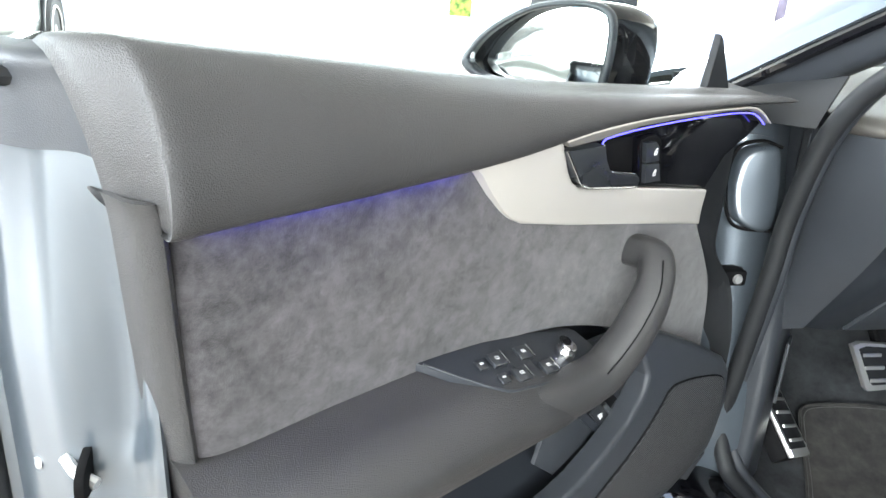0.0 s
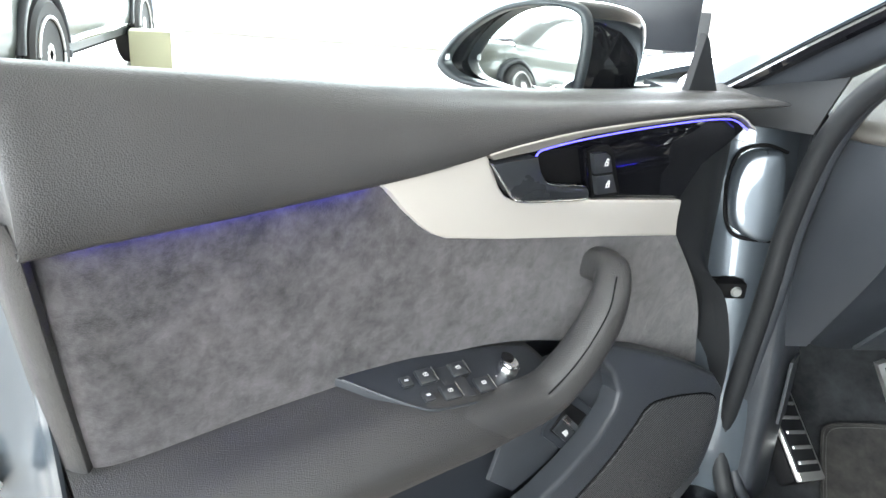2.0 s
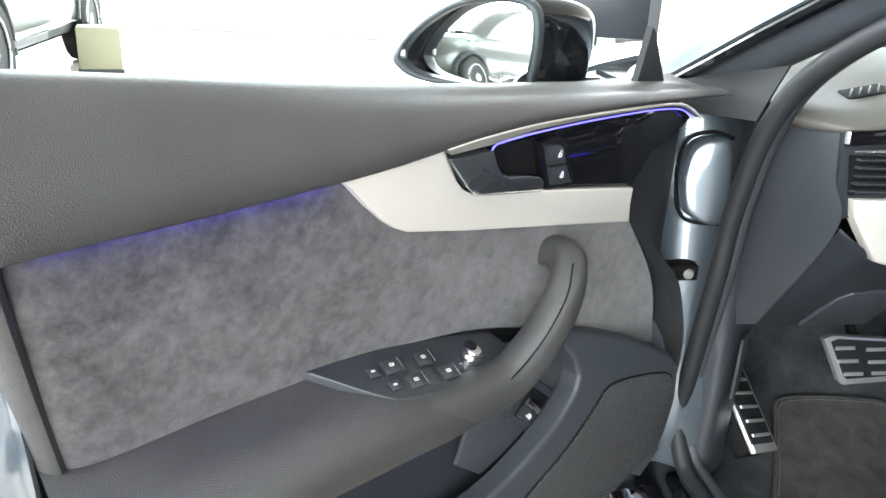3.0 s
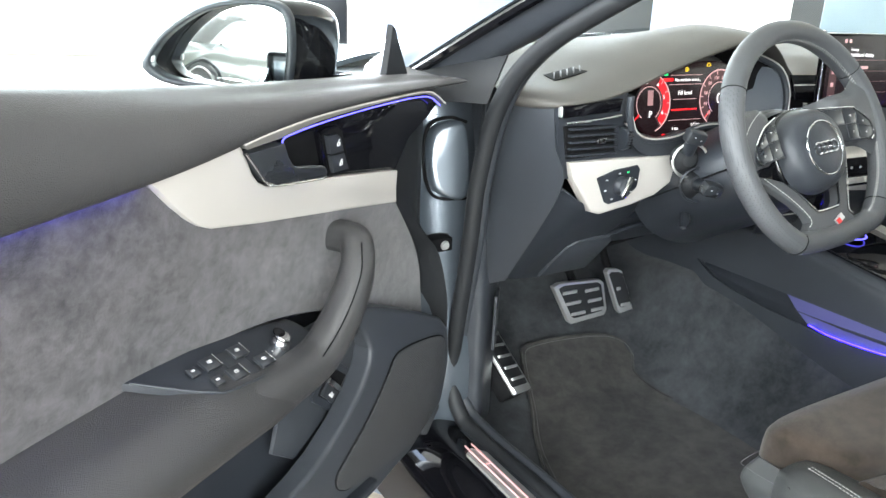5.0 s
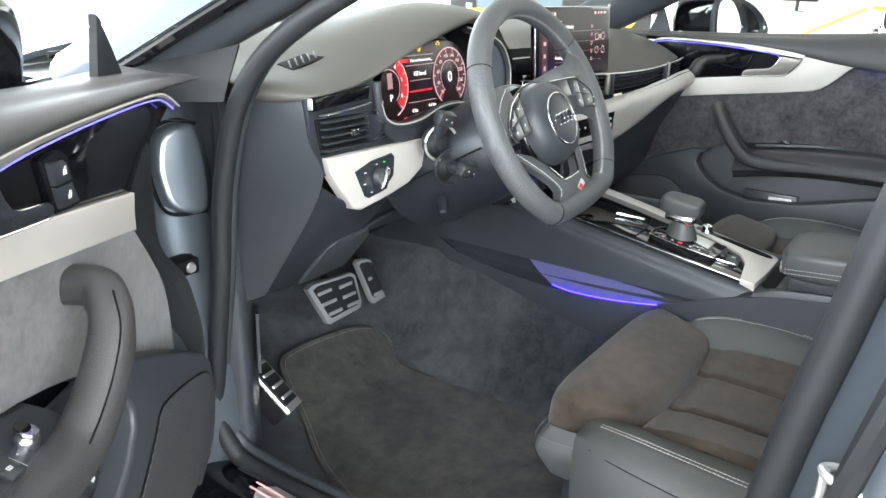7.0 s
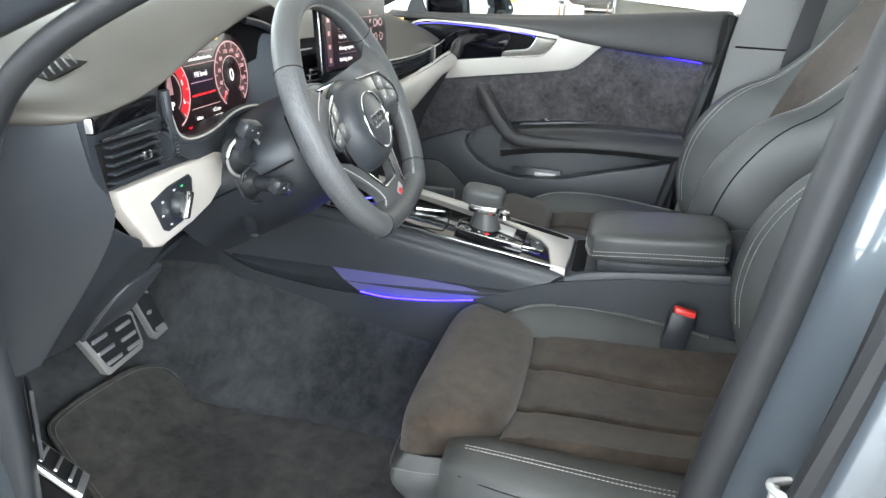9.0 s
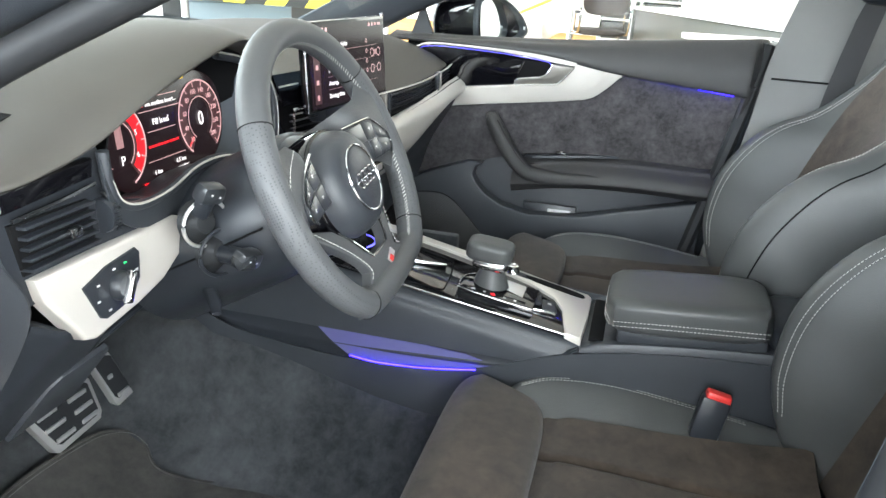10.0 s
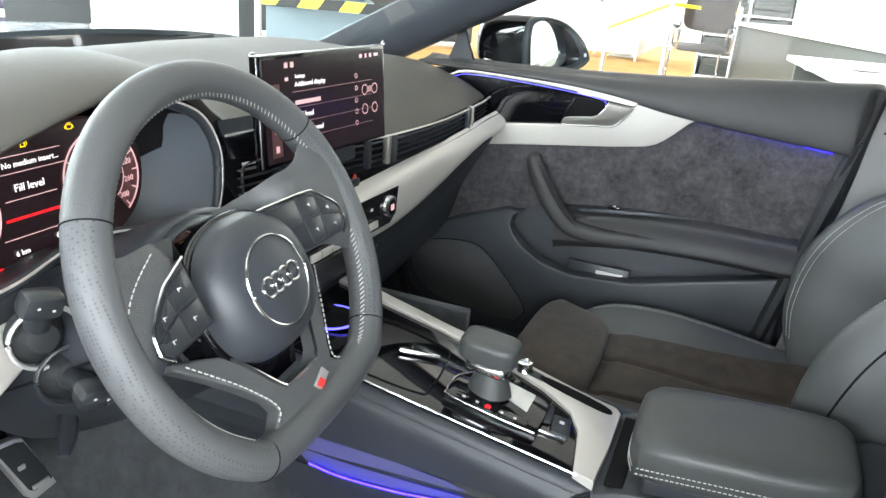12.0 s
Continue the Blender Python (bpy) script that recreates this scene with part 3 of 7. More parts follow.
# ---- front doors ----
def door(name, label, m, s, driver):
    """A frameless front door in its own frame: u forward, w inward, z up. s: the side to which w counts along y."""
    d = thing(name, label, "car door", m)

    def L(u, w, z):
        return (u, s * w, z)

    def skin(z):
        return -0.010 - 0.2 * max(0.0, 0.85 - z)

    def on(x, y, z, lift=0.0):
        return L(x, skin(z) + lift - y, z)

    # upper pad
    us = (0.156, 0.20, 0.30, 0.45, 0.60, 0.78, 0.92, 0.965)
    low = (0.822, 0.826, 0.834, 0.8495, 0.873, 0.883, 0.884, 0.885)
    top = (0.939, 0.935, 0.927, 0.914, 0.905, 0.898, 0.893, 0.889)
    def pad_row(u, a, b, k=1.0, back=0.0):
        h = b - a
        return [L(u, -0.10, a + 0.01), L(u, -0.03 - back, a + 0.002), L(u, -0.004 * k - back, a - 0.002), L(u, 0.006 * k - back, a + 0.06 * h), L(u, 0.006 * k - back, a + 0.35 * h),
                L(u, -0.010 - back, a + 0.72 * h), L(u, -0.032 - back, b - 0.006), L(u, -0.055 - back, b), L(u, -0.10, b - 0.004)]
    def end_row(row, u0, lean):
        return [(p[0] + lean * max(0.0, 0.935 - p[2]) * (1.0 if p[0] < 0.15 else 0.0), p[1], p[2]) for p in row]
    rows = [end_row(pad_row(0.114, 0.832, 0.930, 0.5, 0.062), 0.114, 0.22), end_row(pad_row(0.120, 0.828, 0.937, 0.6, 0.040), 0.12, 0.22), end_row(pad_row(0.140, 0.824, 0.940, 0.9, 0.012), 0.14, 0.16)] + [pad_row(u, a, b) for u, a, b in zip(us, low, top)] + [pad_row(0.975, 0.886, 0.888, 0.4, 0.03)]
    part("upper_pad", patch(rows, 60, 30, close_v=False, caps=False), LEATHER, d, "grained black leather upper door pad")
    # suede insert
    tops = [(0.156, 0.832), (0.18, 0.835), (0.28, 0.842), (0.40, 0.852), (0.60, 0.84), (0.838, 0.745)]
    drop = 1.0 if driver else 0.0   # the shelf falls away towards the rear of the driver's door
    bots = [(0.186 + 0.006 * drop, 0.622 - 0.026 * drop), (0.207, 0.624 - 0.025 * drop), (0.31, 0.642 - 0.016 * drop), (0.46, 0.648), (0.66, 0.629), (0.990, 0.505)]
    rows = []
    for i, (a, b) in enumerate(zip(tops, bots)):
        sink = 0.02 if i == 0 else 0.0
        mid = ((a[0] + b[0]) / 2 + (0.022 if i == 5 else 0), (a[1] + b[1]) / 2)
        rows.append([L(a[0], skin(a[1]) - 0.012 - sink, a[1]), L(mid[0], skin(mid[1]) - 0.001 - sink, mid[1]), L(b[0], skin(b[1]) + 0.004 - sink, b[1])])
    part("suede_insert", patch(rows, 44, 24, 0.006), SUEDE, d, "mottled grey suede door insert")
    # rear border strip
    part("border_strip", patch([[L(u - 0.022, w - 0.042, z), L(u - 0.018, w - 0.012, z), L(u - 0.006, w + 0.002, z), L(u + 0.001, w - 0.004, z)] for u, w, z in ((0.154, -0.014, 0.842), (0.160, -0.018, 0.82), (0.175, -0.034, 0.72), (0.194, -0.050, 0.60), (0.215, -0.055, 0.45), (0.225, -0.055, 0.30))], 24, 12, 0.004), LEATHER, d)
    # silver trim, lacquered panel, handle
    part("trim", plate([(0.408, 0.848), (0.425, 0.836), (0.445, 0.815), (0.465, 0.797), (0.478, 0.788), (0.495, 0.781), (0.561, 0.771), (0.70, 0.752), (0.838, 0.731), (0.829, 0.755), (0.824, 0.779), (0.669, 0.799), (0.642, 0.8025), (0.565, 0.8105), (0.552, 0.8170), (0.542, 0.828), (0.523, 0.856), (0.517, 0.865)], 0.012, 0.0035,
                       warp=lambda x, y, z: on(x, y, z, 0.008)), SILVER, d, "satin silver door trim")
    part("lacquer_panel", plate([(0.523, 0.855), (0.60, 0.862), (0.707, 0.872), (0.83, 0.876), (0.88, 0.872), (0.905, 0.858), (0.88, 0.842), (0.845, 0.82), (0.826, 0.780), (0.67, 0.800), (0.565, 0.812), (0.552, 0.819), (0.542, 0.830)], 0.012, 0.002,
                                warp=lambda x, y, z: on(x, y, z, 0.002)), GLOSS, d, "glossy black lacquered panel")
    # passenger band takes the pale silver: its bright reflection is put into the colour
    part("trim_edge", plate([(0.519, 0.862), (0.561, 0.869), (0.632, 0.8765), (0.711, 0.880), (0.801, 0.882), (0.851, 0.882), (0.876, 0.878), (0.892, 0.8715), (0.908, 0.861), (0.903, 0.860), (0.888, 0.8695), (0.873, 0.8745), (0.851, 0.8778), (0.801, 0.8778), (0.711, 0.8745), (0.632, 0.869), (0.575, 0.8600), (0.526, 0.8555)], 0.010, 0.0015,
                            warp=lambda x, y, z: on(x, y, z, 0.014)), BAND if driver else SILVER, d, "satin metal band round the lacquered panel")
    # silver tube drawn as the glint along the band's edge
    part("trim_glint", tube([on(u, 0, z - 0.001, 0.0145) for u, z in ((0.520, 0.862), (0.561, 0.8685), (0.632, 0.876), (0.711, 0.8795), (0.801, 0.8815), (0.851, 0.8815), (0.876, 0.877), (0.907, 0.861))], 0.0010 if driver else 0.0022, 50, 6), SILVER, d)
    part("light_line", tube([on(u, 0, z - 0.002, 0.010) for u, z in ((0.577, 0.855), (0.581, 0.860), (0.592, 0.8625), (0.635, 0.8675), (0.715, 0.873), (0.805, 0.8763), (0.856, 0.8755), (0.878, 0.871), (0.900, 0.860))], 0.0009 if driver else 0.0006, 70, 6), BLUE_LINE, d, "thin blue ambient light line")
    # flat near-black plate puts the handle recess's shade into colour
    part("handle_recess", plate([(0.574, 0.856), (0.640, 0.858), (0.660, 0.806), (0.60, 0.815), (0.584, 0.835)], 0.004, 0.001, warp=lambda x, y, z: on(x, y, z, 0.0035)), DARK, d)
    part("recess_fin", plate([(0.636, 0.856), (0.641, 0.857), (0.667, 0.803), (0.661, 0.803)], 0.010, 0.001, warp=lambda x, y, z: on(x, y, z, 0.010)), GLOSS, d)
    handle_line = [(0.524, 0.852), (0.572, 0.8555), (0.579, 0.841), (0.589, 0.830), (0.601, 0.8245), (0.644, 0.818), (0.654, 0.8145), (0.658, 0.809), (0.658, 0.8035), (0.642, 0.8045), (0.567, 0.8125), (0.554, 0.8185), (0.545, 0.828)]
    part("door_handle", plate(handle_line, 0.014, 0.003, warp=lambda x, y, z: on(x, y, z, 0.014 + 0.006 * math.sin(max(0.0, min(1.0, (x - 0.524) / 0.134)) * math.pi))), OPENER if driver else BAND, d, "dark satin door opener with a bright outline")
    part("handle_edge", tube([on(u, 0, z, 0.0125 + 0.006 * math.sin((u - 0.524) / 0.134 * math.pi)) for u, z in ((0.524, 0.852), (0.545, 0.8275), (0.554, 0.818), (0.567, 0.812), (0.642, 0.804), (0.658, 0.803))], 0.0011, 40, 6), CHROME, d)
    part("handle_upper_edge", tube([on(u, 0, z + 0.0005, 0.0115 + 0.006 * math.sin((u - 0.524) / 0.134 * math.pi)) for u, z in ((0.572, 0.8555), (0.579, 0.841), (0.589, 0.830), (0.601, 0.8245), (0.644, 0.818), (0.657, 0.811))], 0.0007, 40, 6), CHROME, d)
    if driver:
        part("sill_lock_frame", plate([(0.646, 0.853), (0.660, 0.857), (0.675, 0.857), (0.684, 0.851), (0.692, 0.836), (0.712, 0.802), (0.708, 0.799), (0.671, 0.800)], 0.006, 0.001, warp=lambda x, y, z: on(x, y, z, 0.007)), DARK, d)
        for line, cx_, cz_ in ((((0.650, 0.851), (0.668, 0.851), (0.676, 0.846), (0.686, 0.8285), (0.661, 0.8285)), 0.672, 0.840), (((0.662, 0.8265), (0.687, 0.8265), (0.702, 0.8045), (0.673, 0.8045)), 0.683, 0.8155)):
            b = part("lock_button", plate(line, 0.006, 0.0015, warp=lambda x, y, z: on(x, y, z, 0.012)), OPENER, d)
            ic = bmesh.new()
            for dx, dz, w_, h_ in ((0.0, -0.0028, 0.0046, 0.0010), (0.0, 0.0008, 0.0046, 0.0010), (-0.0018, -0.001, 0.0010, 0.0036), (0.0018, -0.001, 0.0010, 0.0036)):
                add(ic, box(w_, 0.0006, h_, 0, pose(*on(cx_ + dx, 0, cz_ + dz, 0.0126))))
            add(ic, tube([on(cx_ - 0.0013, 0, cz_ + 0.001, 0.0126), on(cx_ - 0.001, 0, cz_ + 0.0038, 0.0126), on(cx_ + 0.001, 0, cz_ + 0.0038, 0.0126), on(cx_ + 0.0013, 0, cz_ + (0.001 if cz_ < 0.83 else 0.0025), 0.0126)], 0.0004, 10, 5))
            part("icon", ic, WHITE, b)
    # light guide under the pad
    part("light_guide", tube([L(u, skin(z) - 0.001, z + 0.0005) for u, z in ((0.18, 0.822), (0.26, 0.828), (0.34, 0.836), (0.41, 0.8425))], 0.0022 if driver else (0.0030, 0.0014, 0.0008, 0.0003), 30, 6), BLUE_LED, d, "blue ambient light under the door pad")
    # armrest with shelf
    rows = []
    for u, dz, nose in ((0.172, -0.027 * drop, 0.6), (0.22, -0.024 * drop, 0.9), (0.34, 0.002 - 0.013 * drop, 1.0), (0.46, -0.002, 1.0), (0.54, -0.010, 0.9), (0.60, -0.020, 0.55), (0.645, -0.03, 0.05)):
        w = (0.044 if driver else 0.018) * nose
        lo = (0.0 if u < 0.5 else 0.012 if u < 0.55 else 0.030) if driver else 0.022
        rows.append([L(u, -0.06, 0.652 + dz), L(u, -0.042, 0.650 + dz), L(u, -0.02, 0.643 + dz), L(u, w - 0.03, 0.635 + dz), L(u, w - 0.008, 0.618 + dz), L(u, w, 0.598 + dz), L(u, w - 0.012, 0.570 + dz + lo), L(u, -0.02, 0.555 + dz + lo), L(u, -0.06, 0.55 + dz + lo)])
    part("armrest", patch(rows, 44, 30, 0.0), LEATHER, d, "black leather door armrest")
    part("shelf_edge", tube([L(u, skin(z) + 0.006, z) for u, z in ((0.195, 0.623 - 0.026 * drop), (0.31, 0.645 - 0.016 * drop), (0.46, 0.651), (0.60, 0.640), (0.72, 0.612), (0.85, 0.570), (0.965, 0.518))], 0.0022, 50, 6), DARK, d)
    # pull handle
    hp = ((0.44, 0.004, 0.604), (0.53, 0.014, 0.600), (0.598, 0.018, 0.606), (0.628, 0.022, 0.627), (0.651, 0.025, 0.655), (0.673, 0.024, 0.687), (0.690, 0.014, 0.709), (0.702, -0.006, 0.720), (0.712, -0.070, 0.712))
    part("pull_handle", tube([L(*q) for q in hp], ((0.022, 0.026, 0.0235, 0.0225, 0.0215, 0.0205, 0.020, 0.019, 0.018) if driver else (0.012, 0.015, 0.017, 0.018, 0.0175, 0.017, 0.016, 0.015, 0.014)), 70, 24, flat=1.0, square=0.78), LEATHER, d, "black leather pull handle")
    hr = (0.022, 0.026, 0.0235, 0.0225, 0.0215, 0.0205, 0.020) if driver else (0.012, 0.015, 0.017, 0.018, 0.0175, 0.017, 0.016)
    seam = []
    for i in range(2, 7):
        t_ = (Vector(hp[i + 1]) - Vector(hp[i - 1])).normalized()
        n_ = Vector((-0.55, 0.70, 0.45))
        n_ = (n_ - t_ * n_.dot(t_)).normalized()
        seam.append(L(*(Vector(hp[i]) + n_ * hr[i] * 1.06)))
    part("handle_seam", tube(seam, 0.0010, 40, 6), DARK, d)
    if driver:
        # switch panel on the shelf
        TILT_W = 0.42
        def sh(u, w):
            return 0.657 - 0.12 * max(0, u - 0.46) - TILT_W * (w + 0.042)
        def sw(u, w, lift=0.0):
            return pose(*L(u, w, sh(u, w) + lift), math.degrees(math.atan(TILT_W)) * -s, 3.0, 0)
        sp = part("switch_panel", plate([(0.395, -0.038), (0.455, 0.016), (0.475, 0.022), (0.60, 0.020), (0.632, 0.004), (0.624, -0.036), (0.56, -0.042), (0.48, -0.042)], 0.008, 0.002, warp=lambda x, y, z: L(x, z, sh(x, z) - y)), HARD, d, "black window switch panel")
        part("panel_rim", tube([L(u, w, sh(u, w) + 0.0005) for u, w in ((0.400, -0.034), (0.430, -0.006), (0.455, 0.014), (0.475, 0.020), (0.54, 0.0195), (0.60, 0.018))], 0.0015, 40, 6), SOFT, sp)
        part("switch_recess", box(0.026, 0.040, 0.002, 0.0005, sw(0.5075, -0.006, 0.0)), OPENER, sp)
        for u, w in ((0.456, -0.013), (0.469, 0.006), (0.479, -0.015), (0.494, 0.006), (0.519, -0.017), (0.536, 0.004)):
            big = u > 0.475
            b = part("window_switch", box(0.019 if big else 0.012, 0.017 if big else 0.012, 0.0045 if big else 0.003, 0.0015, sw(u, w, 0.002)), OPENER, sp)
            part("icon", bars(((0.0, 0.0015, 0.005, 0.0007), (0.0, -0.0015, 0.005, 0.0007), (-0.0022, 0.0, 0.0007, 0.003), (0.0022, 0.0, 0.0007, 0.003), (0.0, 0.0, 0.0007, 0.003)) if big else ((0.0, 0.0, 0.004, 0.0022),), sw(u, w, 0.0046 if big else 0.0039)), WHITE, b)
            if big:
                part("bright_line", box(0.0012, 0.017, 0.001, 0, sw(u + 0.0105, w, 0.0040)), CHROME, b)
        knob = part("mirror_knob", lathe([(0.0, 0.015), (0.0075, 0.015), (0.009, 0.0135), (0.009, 0.011), (0.0105, 0.009), (0.0115, 0.005), (0.0115, 0.0), (0.0, 0.0)], 24, sw(0.574, -0.008)), CHROME, sp, "chrome mirror adjuster knob")
        part("cap", lathe([(0.0, 0.0008), (0.007, 0.0008), (0.007, 0.0), (0.0, 0.0)], 20, sw(0.574, -0.008, 0.016)), GLOSS, knob)
        for du, dw in ((-0.016, 0.004), (0.017, 0.0), (0.0, 0.016)):
            part("icon", box(0.0014, 0.0014, 0.0005, 0, sw(0.574 + du, -0.008 + dw, 0.0009)), WHITE, sp)
    else:
        sp = part("switch_panel", plate([(0.40, -0.030), (0.47, -0.012), (0.60, -0.014), (0.62, -0.034), (0.50, -0.042)], 0.006, 0.002, warp=lambda x, y, z: L(x, z, 0.657 - 0.12 * max(0, x - 0.46) - y)), HARD, d, "black window switch panel")
        b = part("window_switch", box(0.024, 0.013, 0.005, 0.0015, pose(*L(0.535, -0.026, 0.651))), GLOSS, sp)
        part("icon", box(0.006, 0.0035, 0.0005, 0, pose(*L(0.535, -0.026, 0.6538))), WHITE, b)
    # pocket and lower panel
    part("pocket_back", plate([(0.17, 0.30), (0.80, 0.30), (0.80, 0.62), (0.17, 0.62)], 0.01, 0.002, warp=lambda x, y, z: L(x, -0.075 - y, z)), HARD, d)
    part("pocket_floor", box(0.62, 0.07, 0.012, 0.003, pose(*L(0.47, -0.045, 0.325))), HARD, d)
    def lowskin(x, y, z):
        return L(x, -0.030 + 0.02 * math.sin(max(0, min(1, (0.6 - z) / 0.3)) * math.pi) - y, z)
    if driver:
        line = [(0.715, 0.606), (0.755, 0.604), (0.818, 0.583), (0.891, 0.553), (0.960, 0.518), (0.980, 0.494), (0.984, 0.44), (0.978, 0.36), (0.90, 0.303), (0.80, 0.285), (0.30, 0.27), (0.24, 0.30), (0.30, 0.385), (0.48, 0.400), (0.568, 0.412), (0.615, 0.424), (0.650, 0.438), (0.696, 0.465), (0.735, 0.492), (0.764, 0.522), (0.771, 0.540), (0.762, 0.566), (0.742, 0.588)]
        mesh = [(0.958, 0.488), (0.90, 0.505), (0.845, 0.512), (0.820, 0.508), (0.798, 0.488), (0.752, 0.447), (0.700, 0.408), (0.684, 0.390), (0.690, 0.368), (0.712, 0.352), (0.74, 0.345), (0.88, 0.322), (0.935, 0.345), (0.960, 0.40), (0.964, 0.45)]
    else:
        line = [(0.755, 0.607), (0.86, 0.568), (0.965, 0.514), (0.972, 0.46), (0.955, 0.40), (0.90, 0.345), (0.75, 0.30), (0.20, 0.27), (0.20, 0.575), (0.36, 0.535), (0.48, 0.505), (0.60, 0.497), (0.665, 0.510), (0.705, 0.532), (0.732, 0.556), (0.742, 0.574), (0.738, 0.592), (0.722, 0.603)]
        mesh = [(0.952, 0.492), (0.90, 0.512), (0.835, 0.521), (0.795, 0.512), (0.755, 0.48), (0.69, 0.405), (0.70, 0.372), (0.72, 0.362), (0.86, 0.372), (0.925, 0.40), (0.955, 0.45)]
    part("lower_panel", plate(line, 0.03, 0.012, warp=lowskin, cuts=2, seg=4), SOFT, d, "black plastic lower door panel with pocket")
    part("speaker_grille", plate(mesh, 0.006, 0.003, warp=lambda x, y, z: lowskin(x, y - 0.003, z), cuts=2, smooth=60), GRILLE, d, "fine-ribbed black loudspeaker grille")
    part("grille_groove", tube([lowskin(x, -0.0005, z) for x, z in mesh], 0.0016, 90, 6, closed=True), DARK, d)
    if driver:
        part("bezel", plate([(0.60, 0.46), (0.645, 0.60), (0.725, 0.604), (0.745, 0.592), (0.768, 0.563), (0.778, 0.540), (0.766, 0.515), (0.725, 0.478), (0.69, 0.452), (0.64, 0.43)], 0.006, 0.003, warp=lambda x, y, z: L(x, -0.047 - y, z)), SOFT, d)
        tb = part("boot_switch", plate([(0.709, 0.543), (0.716, 0.545), (0.757, 0.510), (0.757, 0.503), (0.716, 0.469), (0.708, 0.469), (0.674, 0.498), (0.674, 0.506)], 0.008, 0.003, warp=lambda x, y, z: L(x, -0.043 - y, z)), HARD, d, "boot release switch in a dark bezel")
        part("button_well", plate([(0.711, 0.534), (0.744, 0.507), (0.713, 0.478), (0.684, 0.503)], 0.003, 0.0008, warp=lambda x, y, z: L(x, -0.0415 - y, z)), DARK, tb)
        part("button", plate([(0.700, 0.515), (0.722, 0.492), (0.709, 0.481), (0.687, 0.503)], 0.006, 0.0015, warp=lambda x, y, z: L(x, -0.0375 - y, z)), OPENER, tb)
        part("bright_bar", plate([(0.705, 0.521), (0.728, 0.498), (0.722, 0.493), (0.699, 0.516)], 0.006, 0.0012, warp=lambda x, y, z: L(x, -0.0360 - y, z)), CHROME, tb)
        part("icon", plate([(0.699, 0.499), (0.707, 0.500), (0.711, 0.494), (0.707, 0.490)], 0.001, 0, warp=lambda x, y, z: L(x, -0.0370 - y, z)), WHITE, tb)
    # steel shell, rear shut face and latch
    def shut(z):
        k = max(0.0, min(1.0, (0.84 - z) / 0.12)) * max(0.0, min(1.0, (z - 0.60) / 0.08 + 0.35))
        b = 0.016 + 0.05 * max(0.0, 0.70 - z)
        return [L(0.150 + b, -0.060, z), L(0.146 + b, -0.068, z), L(0.138 + 0.010 * k + b, -0.083, z), L(0.124 + 0.020 * k + b, -0.096, z), L(0.110 + 0.010 * k + b, -0.106, z), L(0.100 + b, -0.116, z), L(0.091 + b, -0.135, z), L(0.080 + b, -0.160, z),
                L(0.074 + b, -0.182, z), L(0.09, -0.198, min(z, 0.885)), L(0.50, -0.205, min(z, 0.858)), L(0.84, -0.195, min(z, 0.84)), L(0.90, -0.165, min(z, 0.84)), L(0.90, -0.10, min(z, 0.85))]
    shell = [shut(z) for z in (0.27, 0.40, 0.52, 0.60, 0.64, 0.70, 0.76, 0.80, 0.84, 0.905)]
    part("door_shell", patch(shell, 24, 50, 0.004), PAINT, d, "dark grey metallic steel door shell")
    edge_u = ((0.300, 0.93), (0.42, 0.99), (0.50, 1.00), (0.56, 0.985), (0.62, 0.955), (0.677, 0.893), (0.729, 0.838), (0.767, 0.822), (0.809, 0.827), (0.841, 0.850), (0.862, 0.885))
    part("front_end_cover", patch([[L(u, skin(z) - 0.006, z), L(u + 0.012, skin(z) - 0.006, z), L(max(u + 0.03, 0.910), -0.042, z), L(max(u + 0.025, 0.955), -0.062, z), L(max(u + 0.015, 0.992), -0.085, z), L(0.975, -0.14, z), L(0.93, -0.19, z)] for z, u in edge_u], 30, 16, 0.004), RUBBER, d, "matt black cover on the door's front end")
    part("top_corner_cover", patch([[L(0.146, -0.045, z - 0.01), L(0.130, -0.080, z), L(0.106, -0.104, z), L(0.090, -0.132, z), L(0.070, -0.180, z), L(0.085, -0.205, z)] for z in (0.862, 0.885, 0.905, 0.922)] + [[L(0.150, -0.06, 0.930), L(0.138, -0.088, 0.930), L(0.118, -0.114, 0.930), L(0.106, -0.14, 0.930), L(0.095, -0.175, 0.930), L(0.10, -0.195, 0.930)]], 16, 24, 0.003), SOFT, d, "black plastic cap on the door's rear corner")
    part("door_seal", tube([L(0.068, -0.186, 0.90), L(0.068, -0.186, 0.75), L(0.074, -0.186, 0.60), L(0.090, -0.186, 0.30)], 0.011, 30, 10), RUBBER, d)
    latch = part("latch", plate([(-0.024, -0.016), (0.022, -0.012), (0.024, 0.012), (-0.018, 0.014)], 0.008, 0.003, warp=lambda x, y, z: L(0.121 - 0.55 * x + y, -0.104 + x, 0.612 + z), smooth=24), DARK, d, "door latch in the shut face")
    part("claw", tube([L(0.127, -0.090, 0.604), L(0.117, -0.104, 0.610), L(0.113, -0.118, 0.618)], 0.005, 10, 8), STEEL, latch)
    for w, z in ((-0.150, 0.695), (-0.134, 0.690), (-0.150, 0.600)):
        part("bolt", lathe([(0.0, 0.003), (0.0045, 0.003), (0.006, 0.001), (0.006, 0.0)], 12, pose(*L(0.1045 + 0.45 * (w + 0.145), w, z), 0, -90, 0)), STEEL, d)
    # belt seal and window pane
    part("belt_seal", tube([L(0.09, -0.118, 0.908), L(0.30, -0.120, 0.896), L(0.60, -0.120, 0.874), L(0.89, -0.114, 0.860)], 0.007, 30, 8), RUBBER, d)
